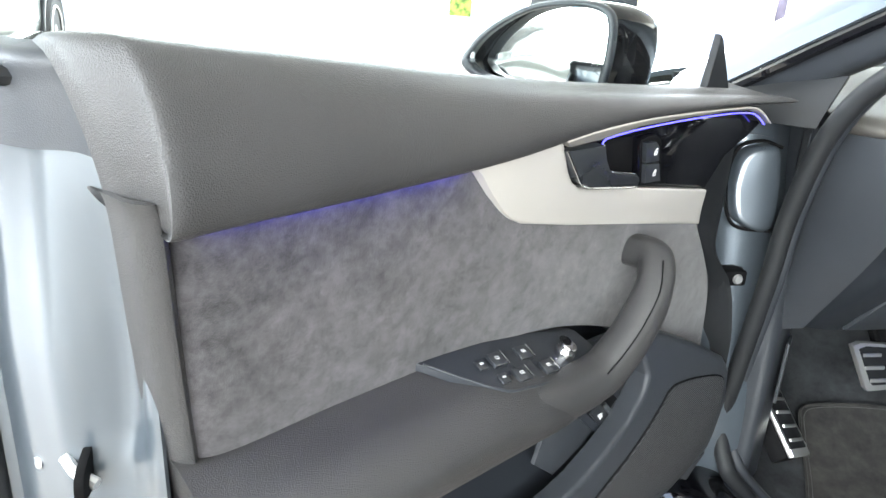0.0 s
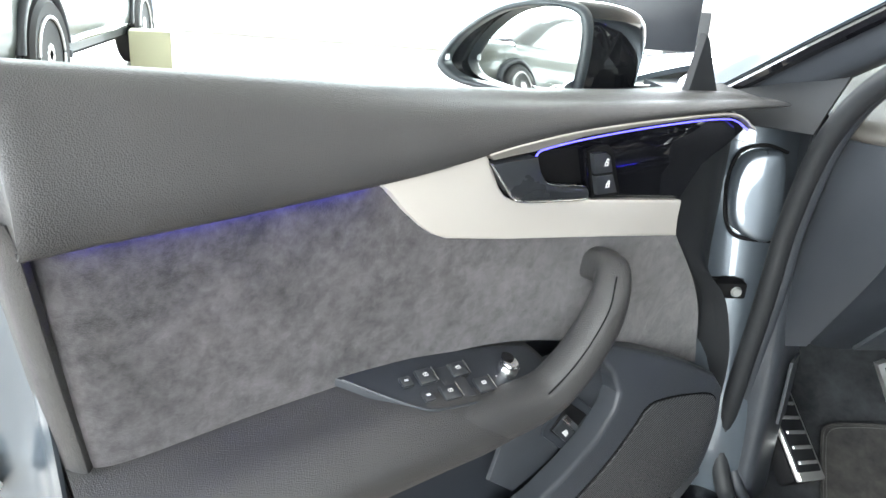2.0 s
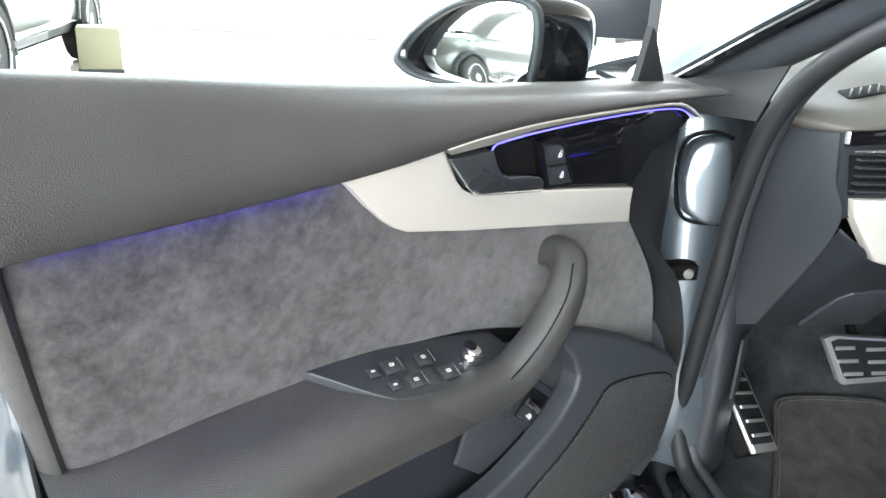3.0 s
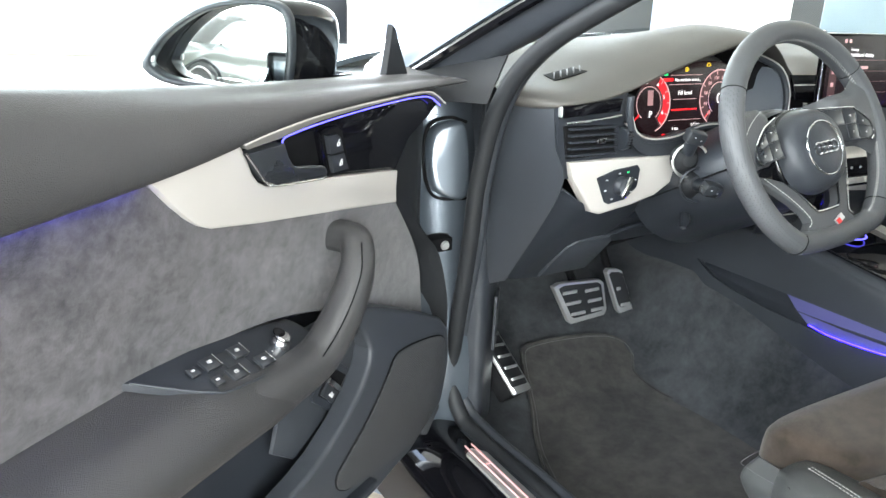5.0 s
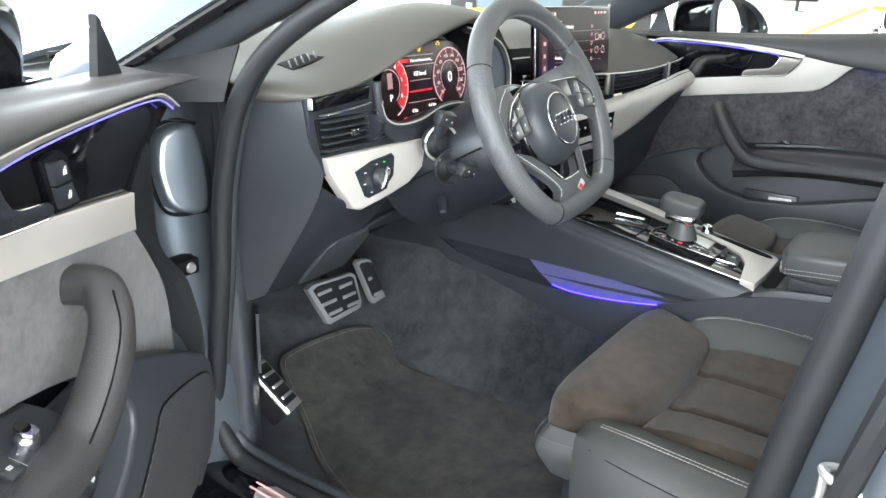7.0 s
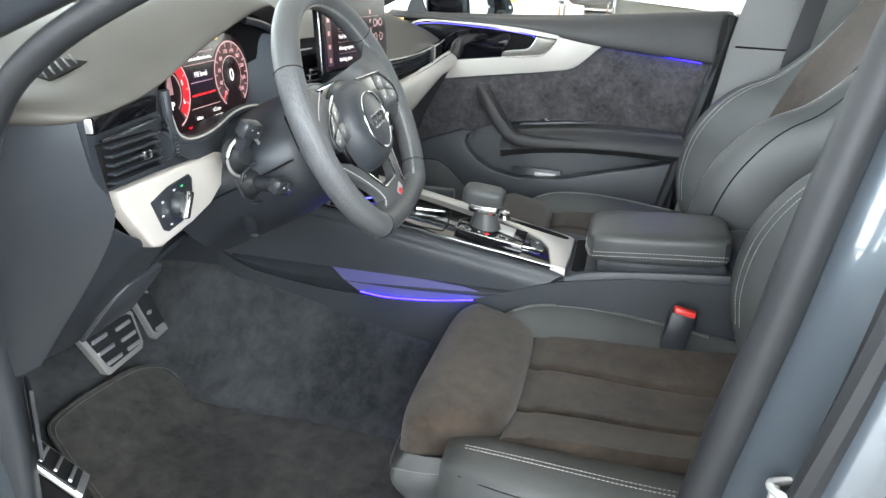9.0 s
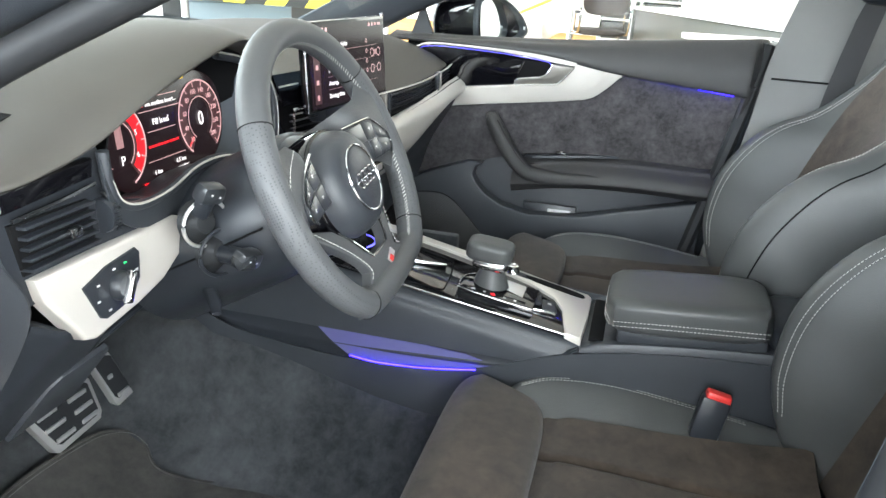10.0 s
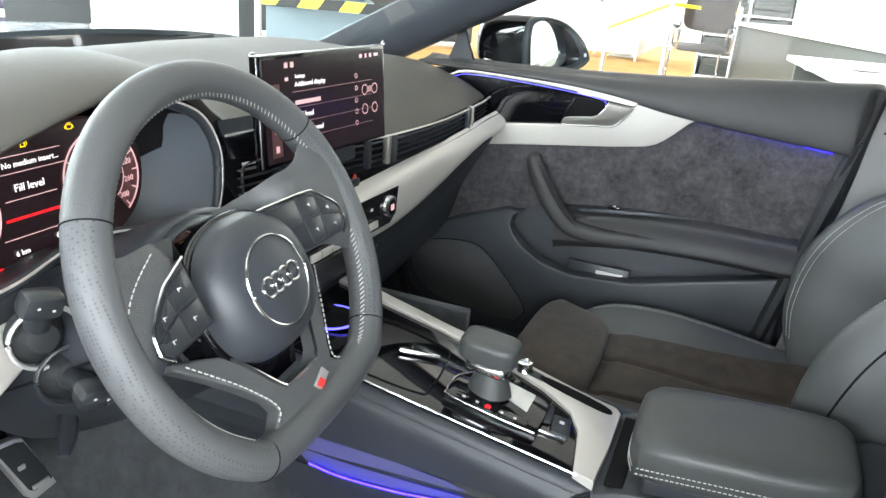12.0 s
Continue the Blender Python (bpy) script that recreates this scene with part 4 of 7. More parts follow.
    g = part("window_pane", patch([[L(0.062, -0.118, 0.925), L(0.35, -0.122, 0.92), L(0.65, -0.122, 0.90), L(0.90, -0.116, 0.885)], [L(0.085, -0.09, 1.13), L(0.32, -0.092, 1.15), L(0.56, -0.092, 1.12), L(0.72, -0.09, 1.02)], [L(0.13, -0.06, 1.29), L(0.28, -0.06, 1.30), L(0.42, -0.06, 1.28), L(0.52, -0.06, 1.22)]], 12, 16), GLASS, d, "clear frameless side window pane")
    g.visible_shadow = False
    # sail triangle and exterior mirror
    part("sail", plate([(0.862, 0.870), (0.935, 0.870), (0.909, 0.952), (0.903, 0.958)], 0.010, 0.003, warp=lambda x, y, z: L(x, -0.066 - y - 0.15 * max(0.0, z - 0.87), z)), RUBBER, d, "black triangular corner cover")
    # the glass looks back along the door: a runs outward, b up
    ma, mb = Vector((0.800, -0.150)), Vector((0.690, -0.318))
    mdir = (mb - ma).normalized()
    mnor = Vector((-mdir.y, mdir.x)) * (1 if -mdir.y < 0 else -1)   # towards the viewer, against u

    def mpos(a, y, b):
        q = ma + mdir * a - mnor * y
        return L(q.x, q.y, 0.928 + b)
    out = [(0.030, -0.056), (0.020, -0.03), (0.017, 0.010), (0.022, 0.040), (0.042, 0.052), (0.085, 0.052), (0.130, 0.040), (0.175, 0.010), (0.200, -0.022), (0.197, -0.038), (0.165, -0.052), (0.08, -0.058)]
    oc = (0.108, -0.002)
    def scaled(k, dx=0.0):
        return [(oc[0] + (a - oc[0]) * k + dx, oc[1] + (b - oc[1]) * k) for a, b in out]
    shells = []
    for k, y in ((1.03, 0.004), (1.075, 0.018), (1.06, 0.05), (0.92, 0.085), (0.62, 0.108), (0.08, 0.115)):
        shells.append([mpos(a, y, b) for a, b in scaled(k, -0.075 * y / 0.1)])
    mirror = part("door_mirror", patch(shells, 20, 60, close_v=True), GLOSS, d, "glossy black exterior mirror")
    part("mirror_foot", tube([L(0.86, -0.115, 0.882), L(0.83, -0.15, 0.875), L(0.81, -0.20, 0.88)], (0.022, 0.02, 0.022), 14, 10, flat=0.6), GLOSS, mirror)
    part("mirror_frame", patch([[mpos(a, y, b) for a, b in scaled(k)] for k, y in ((1.065, 0.014), (1.07, 0.002), (1.02, -0.006), (0.93, -0.004), (0.91, 0.016))], 16, 60, close_v=True), SOFT, mirror, "matt black mirror surround")
    part("mirror_glass", patch([[mpos(a, 0.013 + 0.27 * (a - 0.108) + 0.058 * b + ((a - 0.108) ** 2 + b * b) / 3.4, b) for a, b in scaled(k)] for k in (0.02, 0.25, 0.5, 0.75, 0.955)], 24, 60, 0.002, close_v=True), MIRROR, mirror, "silvered exterior mirror glass")
    part("indicator_lamp", box(0.006, 0.004, 0.008, 0.001, pose(*mpos(0.193, -0.002, -0.022))), WHITE, mirror)
    return d


driver_door = door("driver_door", "wide open front door with grey suede insert", pose(-0.341, 0.379, 0, 0, 0, 41.9), -1, True)
passenger_door = door("passenger_door", "closed front passenger door with grey suede insert", CAR @ pose(1.965, -0.021, 0, 0, 0, 90), 1, False)

# ---- dashboard ----
dash = thing("dashboard", "black soft-touch dashboard with silver trim strip", "dashboard")
xs = (0.655, 0.69, 0.76, 0.82, 0.89, 0.97, 1.06, 1.13, 1.185, 1.235, 1.28, 1.40, 1.60, 1.80, 1.95, 2.0)
fy = (0.93, 0.850, 0.843, 0.84, 0.84, 0.84, 0.842, 0.852, 0.866, 0.875, 0.872, 0.842, 0.815, 0.803, 0.795, 0.83)
fz = (0.866, 0.864, 0.870, 0.884, 0.908, 0.931, 0.951, 0.952, 0.932, 0.898, 0.876, 0.846, 0.827, 0.828, 0.840, 0.835)
mz = (0.872, 0.878, 0.887, 0.902, 0.925, 0.948, 0.965, 0.964, 0.950, 0.930, 0.918, 0.908, 0.902, 0.900, 0.888, 0.865)
bz = (0.872, 0.882, 0.896, 0.908, 0.920, 0.928, 0.933, 0.933, 0.932, 0.931, 0.930, 0.929, 0.926, 0.918, 0.90, 0.88)
rows = []
for x, y, z, m_, b in zip(xs, fy, fz, mz, bz):
    rows.append([(x, y + 0.07, z - 0.020), (x, y + 0.02, z - 0.015), (x, y, z - 0.008), (x, y + 0.006, z), (x, y + 0.05, z * 0.6 + m_ * 0.4 + 0.004), (x, y + 0.13, m_), (x, y + 0.22, (m_ + b) / 2), (x, 1.17, b), (x, 1.28, b - 0.02)])
part("top_pad", patch(rows, 100, 36), DASHTOP, dash, "soft charcoal dashboard top with instrument hood")
dv = part("demister_vent", plate([(-0.040, -0.020), (0.026, -0.020), (0.034, 0.020), (-0.030, 0.020)], 0.004, 0.001, warp=lambda x, y, z: (0.782 + x, 0.945 + z, 0.8915 + 0.20 * x + 0.06 * z - y)), DARK, dash)
for i in range(5):
    part("slat", box(0.034, 0.0022, 0.003, 0.0005, pose(0.757 + 0.0125 * i, 0.945, 0.8915 + 0.2 * (-0.026 + 0.0125 * i), 0, -11, 52)), SOFT, dv)
part("end_panel", patch([[(0.672, 0.945, 0.862), (0.668, 0.965, 0.75), (0.668, 0.985, 0.62), (0.675, 1.02, 0.52)], [(0.682, 0.895, 0.866), (0.672, 0.915, 0.76), (0.672, 0.94, 0.65), (0.678, 0.985, 0.54)], [(0.693, 0.858, 0.855), (0.692, 0.846, 0.80), (0.700, 0.836, 0.735), (0.700, 0.955, 0.555)]], 14, 24, 0.003), SOFT, dash, "smooth dark end panel of the dashboard")
P = frame_of((0.70, 0.838, 0.80), (1, 0.0, 0.0), (0, 0.06, 1))
def on_p(x, y, z):
    return P @ Vector((x, y, z))
part("surround", plate([(-0.006, -0.05), (0.24, -0.05), (0.215, -0.005), (0.150, 0.012), (0.135, 0.045), (0.125, 0.074), (0.06, 0.066), (-0.008, 0.060)], 0.03, 0.003, warp=lambda x, y, z: on_p(x, y + 0.008, z)), HARD, dash)
part("lacquer_insert", plate([(-0.006, 0.040), (0.102, 0.046), (0.106, 0.064), (-0.006, 0.058)], 0.02, 0.004, warp=lambda x, y, z: on_p(x, y - 0.003, z)), GLOSS, dash, "glossy black lacquer insert")
part("insert_end", box(0.006, 0.012, 0.016, 0.002, P @ pose(-0.004, 0.006, 0.049)), STEEL, dash)
part("bright_edge", tube([on_p(0.0, -0.002, 0.033), on_p(0.06, -0.003, 0.036), on_p(0.104, -0.002, 0.040)], 0.0022, 12, 6), CHROME, dash)
part("bright_corner", tube([on_p(0.112, -0.002, 0.030), on_p(0.122, -0.002, 0.018), on_p(0.132, -0.002, 0.008)], 0.0030, 12, 6, flat=0.5), CHROME, dash)
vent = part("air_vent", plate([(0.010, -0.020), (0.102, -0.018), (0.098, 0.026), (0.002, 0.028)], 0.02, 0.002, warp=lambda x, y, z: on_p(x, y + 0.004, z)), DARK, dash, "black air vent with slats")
for i in range(5):
    part("slat", box(0.088, 0.016, 0.0030, 0.0008, P @ pose(0.053, 0.002, -0.014 + 0.0095 * i, 0, 0, 0)), HARD, vent)
for i in range(4):
    part("vane", box(0.002, 0.01, 0.038, 0.0005, P @ pose(0.025 + 0.020 * i, 0.010, 0.004)), HARD, vent)
part("vent_tab", box(0.014, 0.006, 0.009, 0.001, P @ pose(0.060, -0.010, 0.006)), CHROME, vent)
part("vent_wheel", lathe([(0.0, -0.005), (0.017, -0.005), (0.018, 0.0), (0.017, 0.005), (0.0, 0.005)], 24, P @ pose(0.117, 0.006, 0.004, 0, 90, 0)), HARD, vent)
for i in range(7):
    part("knurl", box(0.008, 0.0012, 0.0016, 0, P @ pose(0.117, -0.0122, -0.008 + 0.004 * i)), CHROME, vent)
sil = part("light_panel", plate([(0.012, -0.024), (0.10, -0.024), (0.226, -0.028), (0.238, -0.040), (0.234, -0.062), (0.185, -0.088), (0.140, -0.098), (0.072, -0.107), (0.056, -0.102), (0.016, -0.045)], 0.02, 0.005, warp=lambda x, y, z: on_p(x, y - 0.006 + 0.02 * max(0, -z - 0.06), z), seg=3), SILVER, dash, "satin silver panel round the light switch")
lsw = part("light_switch", plate([(0.060, -0.050), (0.095, -0.040), (0.140, -0.036), (0.146, -0.042), (0.142, -0.070), (0.118, -0.088), (0.086, -0.092), (0.078, -0.088)], 0.004, 0.0015, warp=lambda x, y, z: on_p(x, y - 0.0085 + 0.02 * max(0, -z - 0.06), z)), HARD, dash, "dark light switch with a chrome knob")
part("knob", lathe([(0.0, 0.010), (0.011, 0.009), (0.0145, 0.005), (0.0155, 0.0)], 24, P @ pose(0.108, -0.009, -0.065, 90, 0, 0)), HARD, lsw)
part("grip", box(0.008, 0.010, 0.034, 0.003, P @ pose(0.108, -0.022, -0.065, 0, 30, 0)), CHROME, lsw)
part("green_mark", box(0.004, 0.0006, 0.0016, 0, P @ pose(0.120, -0.0097, -0.045)), GLOW_GREEN, lsw)
for x, z in ((0.078, -0.054), (0.076, -0.070), (0.090, -0.084), (0.128, -0.076), (0.103, -0.046), (0.136, -0.058)):
    part("mark", box(0.0040, 0.0006, 0.0018, 0, P @ pose(x, -0.0096 + 0.02 * max(0, -z - 0.06), z)), WHITE, lsw)
part("knee_panel", patch([[(0.690, 0.975, 0.560), (0.692, 0.905, 0.64), (0.702, 0.842, 0.725), (0.715, 0.850, 0.735)], [(0.720, 0.968, 0.548), (0.735, 0.895, 0.63), (0.755, 0.840, 0.700), (0.76, 0.850, 0.71)], [(0.790, 0.965, 0.545), (0.815, 0.895, 0.63), (0.835, 0.848, 0.705), (0.84, 0.860, 0.715)], [(0.87, 0.975, 0.560), (0.895, 0.905, 0.645), (0.915, 0.865, 0.725), (0.92, 0.875, 0.74)], [(0.94, 1.0, 0.585), (0.965, 0.93, 0.66), (0.985, 0.89, 0.72), (0.99, 0.90, 0.73)]], 26, 20, 0.003), HARD, dash, "dark knee panel with a storage flap")
FL = frame_of((0.815, 0.9235, 0.5925), (1, 0.0, 0.012), (0.30, -0.56, 0.77))
part("storage_flap", plate([(-0.052, -0.046), (0.050, -0.046), (0.062, 0.030), (0.050, 0.045), (-0.022, 0.045), (-0.036, 0.032)], 0.006, 0.002, warp=lambda x, y, z: FL @ Vector((x, y - 0.005, z))), SOFT, dash)
# near-black sheet: the shade under the dash is put into its colour
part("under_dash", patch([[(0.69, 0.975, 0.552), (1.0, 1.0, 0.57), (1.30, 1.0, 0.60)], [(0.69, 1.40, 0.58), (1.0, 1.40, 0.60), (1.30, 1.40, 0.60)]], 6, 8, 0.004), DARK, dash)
part("lower_dash", patch([[(0.90, 0.86, 0.76), (1.02, 0.86, 0.72), (1.15, 0.85, 0.72), (1.28, 0.83, 0.74)], [(0.93, 0.92, 0.66), (1.03, 0.92, 0.635), (1.15, 0.91, 0.63), (1.28, 0.89, 0.63)], [(0.94, 1.0, 0.575), (1.03, 1.0, 0.575), (1.15, 1.0, 0.575), (1.29, 0.99, 0.56)]], 12, 14, 0.003), HARD, dash)
part("shelf_lip", tube([(0.80, 0.935, 0.598), (0.90, 0.925, 0.622), (1.0, 0.93, 0.628), (1.10, 0.94, 0.62)], 0.009, 20, 8, flat=0.5), HARD, dash)
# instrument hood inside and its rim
# near-black lining carries the hood's shade in its colour
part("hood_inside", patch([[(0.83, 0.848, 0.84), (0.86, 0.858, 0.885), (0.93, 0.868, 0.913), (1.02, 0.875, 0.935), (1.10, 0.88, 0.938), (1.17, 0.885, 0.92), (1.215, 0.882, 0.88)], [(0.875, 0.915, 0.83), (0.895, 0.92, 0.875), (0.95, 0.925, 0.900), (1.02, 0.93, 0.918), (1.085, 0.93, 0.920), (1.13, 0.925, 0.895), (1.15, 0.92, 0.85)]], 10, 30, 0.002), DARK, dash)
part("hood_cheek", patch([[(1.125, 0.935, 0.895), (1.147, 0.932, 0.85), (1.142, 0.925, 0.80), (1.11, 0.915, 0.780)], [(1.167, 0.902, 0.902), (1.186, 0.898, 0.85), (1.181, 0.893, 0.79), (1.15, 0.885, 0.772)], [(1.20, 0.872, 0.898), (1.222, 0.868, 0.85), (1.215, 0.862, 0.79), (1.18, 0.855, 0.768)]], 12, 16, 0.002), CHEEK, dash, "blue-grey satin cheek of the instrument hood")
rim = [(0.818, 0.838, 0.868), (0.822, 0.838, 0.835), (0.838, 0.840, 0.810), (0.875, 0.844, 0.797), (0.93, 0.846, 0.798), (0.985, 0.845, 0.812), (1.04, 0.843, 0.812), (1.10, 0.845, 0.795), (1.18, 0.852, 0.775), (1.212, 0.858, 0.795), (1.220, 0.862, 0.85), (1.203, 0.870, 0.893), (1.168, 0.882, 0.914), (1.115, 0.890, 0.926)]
# near-black sheet added for the shade beside the instrument hood
part("hood_side_shade", patch([[(1.222, 0.868, 0.860), (1.205, 0.874, 0.900), (1.167, 0.886, 0.922), (1.11, 0.892, 0.936)], [(1.236, 0.90, 0.895), (1.226, 0.905, 0.922), (1.19, 0.915, 0.942), (1.12, 0.92, 0.948)]], 8, 16, 0.002), DARK, dash)
part("binnacle_rim", tube(rim, 0.006, 70, 10), SOFT, dash)
part("rim_line", tube([(x, y - 0.005, z + 0.0035) for x, y, z in rim[1:]], 0.0014, 70, 6), SILVER, dash)
part("rim_apron", patch([rim[1:9], [(x * 0.9 + 0.1, y + 0.055, z * 0.5 + 0.39) for x, y, z in rim[1:9]]], 6, 44, 0.002), SOFT, dash)
part("rim_front", patch([[(0.812, 0.838, 0.86), (0.815, 0.836, 0.83), (0.83, 0.836, 0.795), (0.87, 0.838, 0.775), (0.95, 0.845, 0.765), (1.05, 0.85, 0.76), (1.18, 0.85, 0.755)], [(0.818, 0.838, 0.862), (0.822, 0.836, 0.834), (0.838, 0.838, 0.808), (0.875, 0.842, 0.795), (0.95, 0.845, 0.80), (1.05, 0.844, 0.808), (1.18, 0.852, 0.773)]], 5, 36, 0.002), SOFT, dash)
# digital instruments
C = frame_of((1.005, 0.897, 0.845), (1, 0.0, 0), (0, 0.12, 1))
inst = thing("instrument_cluster", "digital instrument display with red lit dials", "instrument cluster")
part("display", plate([(-0.125, 0.014), (-0.112, -0.024), (-0.085, -0.050), (-0.048, -0.064), (0.05, -0.064), (0.10, -0.050), (0.128, -0.022), (0.134, 0.02), (0.115, 0.052), (0.07, 0.066), (0.0, 0.062), (-0.06, 0.046), (-0.105, 0.034)], 0.01, 0.003, warp=lambda x, y, z: C @ Vector((x, y, z)), smooth=60), SCREEN, inst, "dark curved instrument display")
def on_c(x, z, lift=0.0015):
    return C @ pose(x, -lift, z) @ FACE
DL, DR = -0.088, 0.078
for x0, z0 in ((DL, 0.0), (DR, 0.004)):
    part("dial_ring", ring(0.0475, 0.0022, on_c(x0, z0), 48, radians(-55) if x0 > 0 else radians(-70), radians(235) if x0 > 0 else radians(140)), GLOW_PINK, inst)
    part("dial_face", ring(0.038, 0.017, on_c(x0, z0, 0.0007), 48, radians(-55), radians(235) if x0 > 0 else radians(140)), DIAL, inst)
    part("inner_ring", ring(0.027, 0.0012, on_c(x0, z0), 40, radians(-55), radians(235)), GLOW_PINK, inst)
    for i in range(12):
        a = radians(-50 + 25 * i)
        if x0 > 0 or a < radians(140):
            part("dial_mark", box(0.006, 0.0014, 0.0003, 0, on_c(x0, z0) @ Matrix.Rotation(a, 4, "Z") @ Matrix.Translation((0.043, 0, 0))), GLOW_PINK, inst)
for i, t_ in enumerate(("20", "40", "60", "80", "100", "140", "180", "220", "260", "300")):
    a = radians(225 - 30 * i)
    part("dial_number", writing(t_, 0.0085, on_c(DR + 0.0345 * math.cos(a), 0.004 + 0.0345 * math.sin(a) - 0.002)), GLOW_PINK, inst)
for i, t_ in enumerate(("3", "4", "5", "6")):
    a = radians(100 - 42 * i)
    part("dial_number", writing(t_, 0.0095, on_c(DL + 0.0345 * math.cos(a), 0.0345 * math.sin(a) - 0.003)), GLOW_WHITE, inst)
part("red_zone", ring(0.0395, 0.014, on_c(DL, 0.0, 0.0011), 40, radians(-50), radians(58)), GLOW_RED, inst)
for x0 in (DL, DR):
    part("needle", box(0.016, 0.0022, 0.0003, 0, on_c(x0, 0.002) @ Matrix.Rotation(radians(222), 4, "Z") @ Matrix.Translation((0.036, 0, 0))), GLOW_RED, inst)
part("big_digit", writing("0", 0.026, on_c(DR, -0.005)), GLOW_WHITE, inst)
part("gear_letter", writing("P", 0.015, on_c(DL + 0.004, -0.022)), GLOW_WHITE, inst)
part("car_icon", box(0.012, 0.024, 0.0003, 0, on_c(DL + 0.003, 0.009)), GLOW_DIM, inst)
for t_, sz, x, z in (("Fill level", 0.010, -0.006, 0.012), ("No medium insert...", 0.0075, 0.0, 0.034), ("6.5 km", 0.0075, 0.022, -0.040), ("+24.0\u00b0C", 0.0075, 0.024, -0.050), ("6 km", 0.0075, -0.026, -0.045), ("11:21", 0.0075, -0.034, -0.056)):
    part("text_line", writing(t_, sz, on_c(x, z)), GLOW_WHITE, inst)
for x, z, w in ((-0.004, 0.044, 0.075), (-0.004, 0.029, 0.08), (-0.006, 0.005, 0.055), (-0.004, -0.029, 0.075)):
    part("rule", box(w, 0.0007, 0.0003, 0, on_c(x, z)), GLOW_PINK, inst)
part("red_rule", box(0.06, 0.0024, 0.0003, 0, on_c(-0.006, -0.012)), GLOW_RED, inst)
part("red_mark", box(0.008, 0.007, 0.0003, 0, on_c(-0.052, -0.054)), GLOW_RED, inst)
part("red_field", box(0.022, 0.005, 0.0003, 0, on_c(-0.046, 0.037)), GLOW_RED, inst)
part("fuel_icon", bars(((-0.0010, 0.0028, 0.0042, 0.0008), (-0.0010, 0.0004, 0.0042, 0.0008), (-0.0010, -0.0030, 0.0056, 0.0010), (-0.0030, 0.0, 0.0008, 0.006), (0.0010, 0.0, 0.0008, 0.006), (0.0032, 0.0002, 0.0007, 0.0046)), on_c(-0.004, 0.053)), GLOW_YELLOW, inst)
part("engine_icon", bars(((0.0, 0.0030, 0.0040, 0.0008), (0.0, 0.0016, 0.0066, 0.0008), (0.0, -0.0026, 0.0066, 0.0008), (-0.0033, -0.0005, 0.0008, 0.0042), (0.0033, -0.0005, 0.0008, 0.0042), (-0.0046, -0.0005, 0.0008, 0.0026), (0.0046, -0.0005, 0.0008, 0.0030)), on_c(0.048, 0.060)), GLOW_YELLOW, inst)
part("dip_icon", box(0.009, 0.005, 0.0003, 0, on_c(-0.052, 0.046)), GLOW_GREEN, inst)
# central touch screen
S = frame_of((1.376, 0.806, 0.899), (0.9945, -0.105, 0), (0, 0.08, 1))
tab = thing("touch_screen", "free-standing dark touch screen on the dashboard", "display")
HW, HH = 0.130, 0.0645
part("housing", plate([(-HW, -HH), (HW, -HH), (HW, HH), (-HW, HH)], 0.014, 0.003, warp=lambda x, y, z: S @ Vector((x, y, z))), GLOSS, tab)
part("edge", tube([S @ Vector((x, 0.004, z)) for x, z in ((-HW, -HH), (-HW, 0), (-HW, HH - 0.001), (-HW + 0.001, HH), (0, HH), (HW - 0.001, HH), (HW, HH - 0.001), (HW, 0), (HW, -HH))], 0.0013, 90, 6), CHROME, tab)
part("screen", plate([(-0.125, -0.060), (0.125, -0.060), (0.125, 0.060), (-0.125, 0.060)], 0.002, 0.0, warp=lambda x, y, z: S @ Vector((x, y - 0.0008, z))), SCREEN, tab)
part("foot", box(0.14, 0.05, 0.03, 0.004, S @ pose(0, 0.035, -0.072)), HARD, tab)
def on_s(x, z):
    return S @ pose(x, -0.0012, z) @ FACE
for t_, sz, x, z in (("Settings", 0.006, -0.060, 0.036), ("Additional display", 0.0085, -0.040, 0.026), ("Average speed", 0.0095, -0.045, -0.030), ("Driving time", 0.0095, -0.050, -0.049), ("Fuel level", 0.0095, -0.054, -0.011)):
    part("text_line", writing(t_, sz, on_s(x, z)), GLOW_WHITE, tab)
for z in (0.020, 0.001, -0.017, -0.036):
    part("rule", box(0.17, 0.0006 if z > 0.01 else 0.0004, 0.0003, 0, on_s(0.01, z)), GLOW_DIM, tab)
for x, z, w, h in ((-0.107, 0.022, 0.008, 0.008), (-0.107, 0.0, 0.007, 0.007), (-0.107, -0.022, 0.007, 0.007), (-0.107, -0.044, 0.006, 0.008), (-0.085, 0.036, 0.006, 0.004), (-0.085, 0.052, 0.006, 0.006), (-0.074, 0.052, 0.006, 0.006), (-0.046, 0.007, 0.05, 0.005), (0.070, 0.053, 0.006, 0.005), (0.082, 0.053, 0.004, 0.005), (0.093, 0.053, 0.006, 0.005), (0.107, 0.053, 0.010, 0.004)):
    part("screen_icon", box(w, h, 0.0003, 0, on_s(x, z)), GLOW_PINK, tab)
part("icon_column", box(0.018, 0.085, 0.0003, 0, S @ pose(-0.107, -0.0009, -0.011) @ FACE), DIAL, tab)
for z in (0.028, 0.012, -0.004, -0.019, -0.034):
    part("option_ring", ring(0.0028, 0.001, on_s(0.058, z), 14), GLOW_PINK, tab)
for x, z in ((0.078, 0.008), (0.102, 0.008), (0.078, -0.018), (0.102, -0.018)):
    part("diagram_ring", ring(0.0065, 0.0012, on_s(x, z), 18), GLOW_PINK, tab)
part("diagram_bar", box(0.012, 0.008, 0.0003, 0, on_s(0.09, 0.008)), GLOW_DIM, tab)
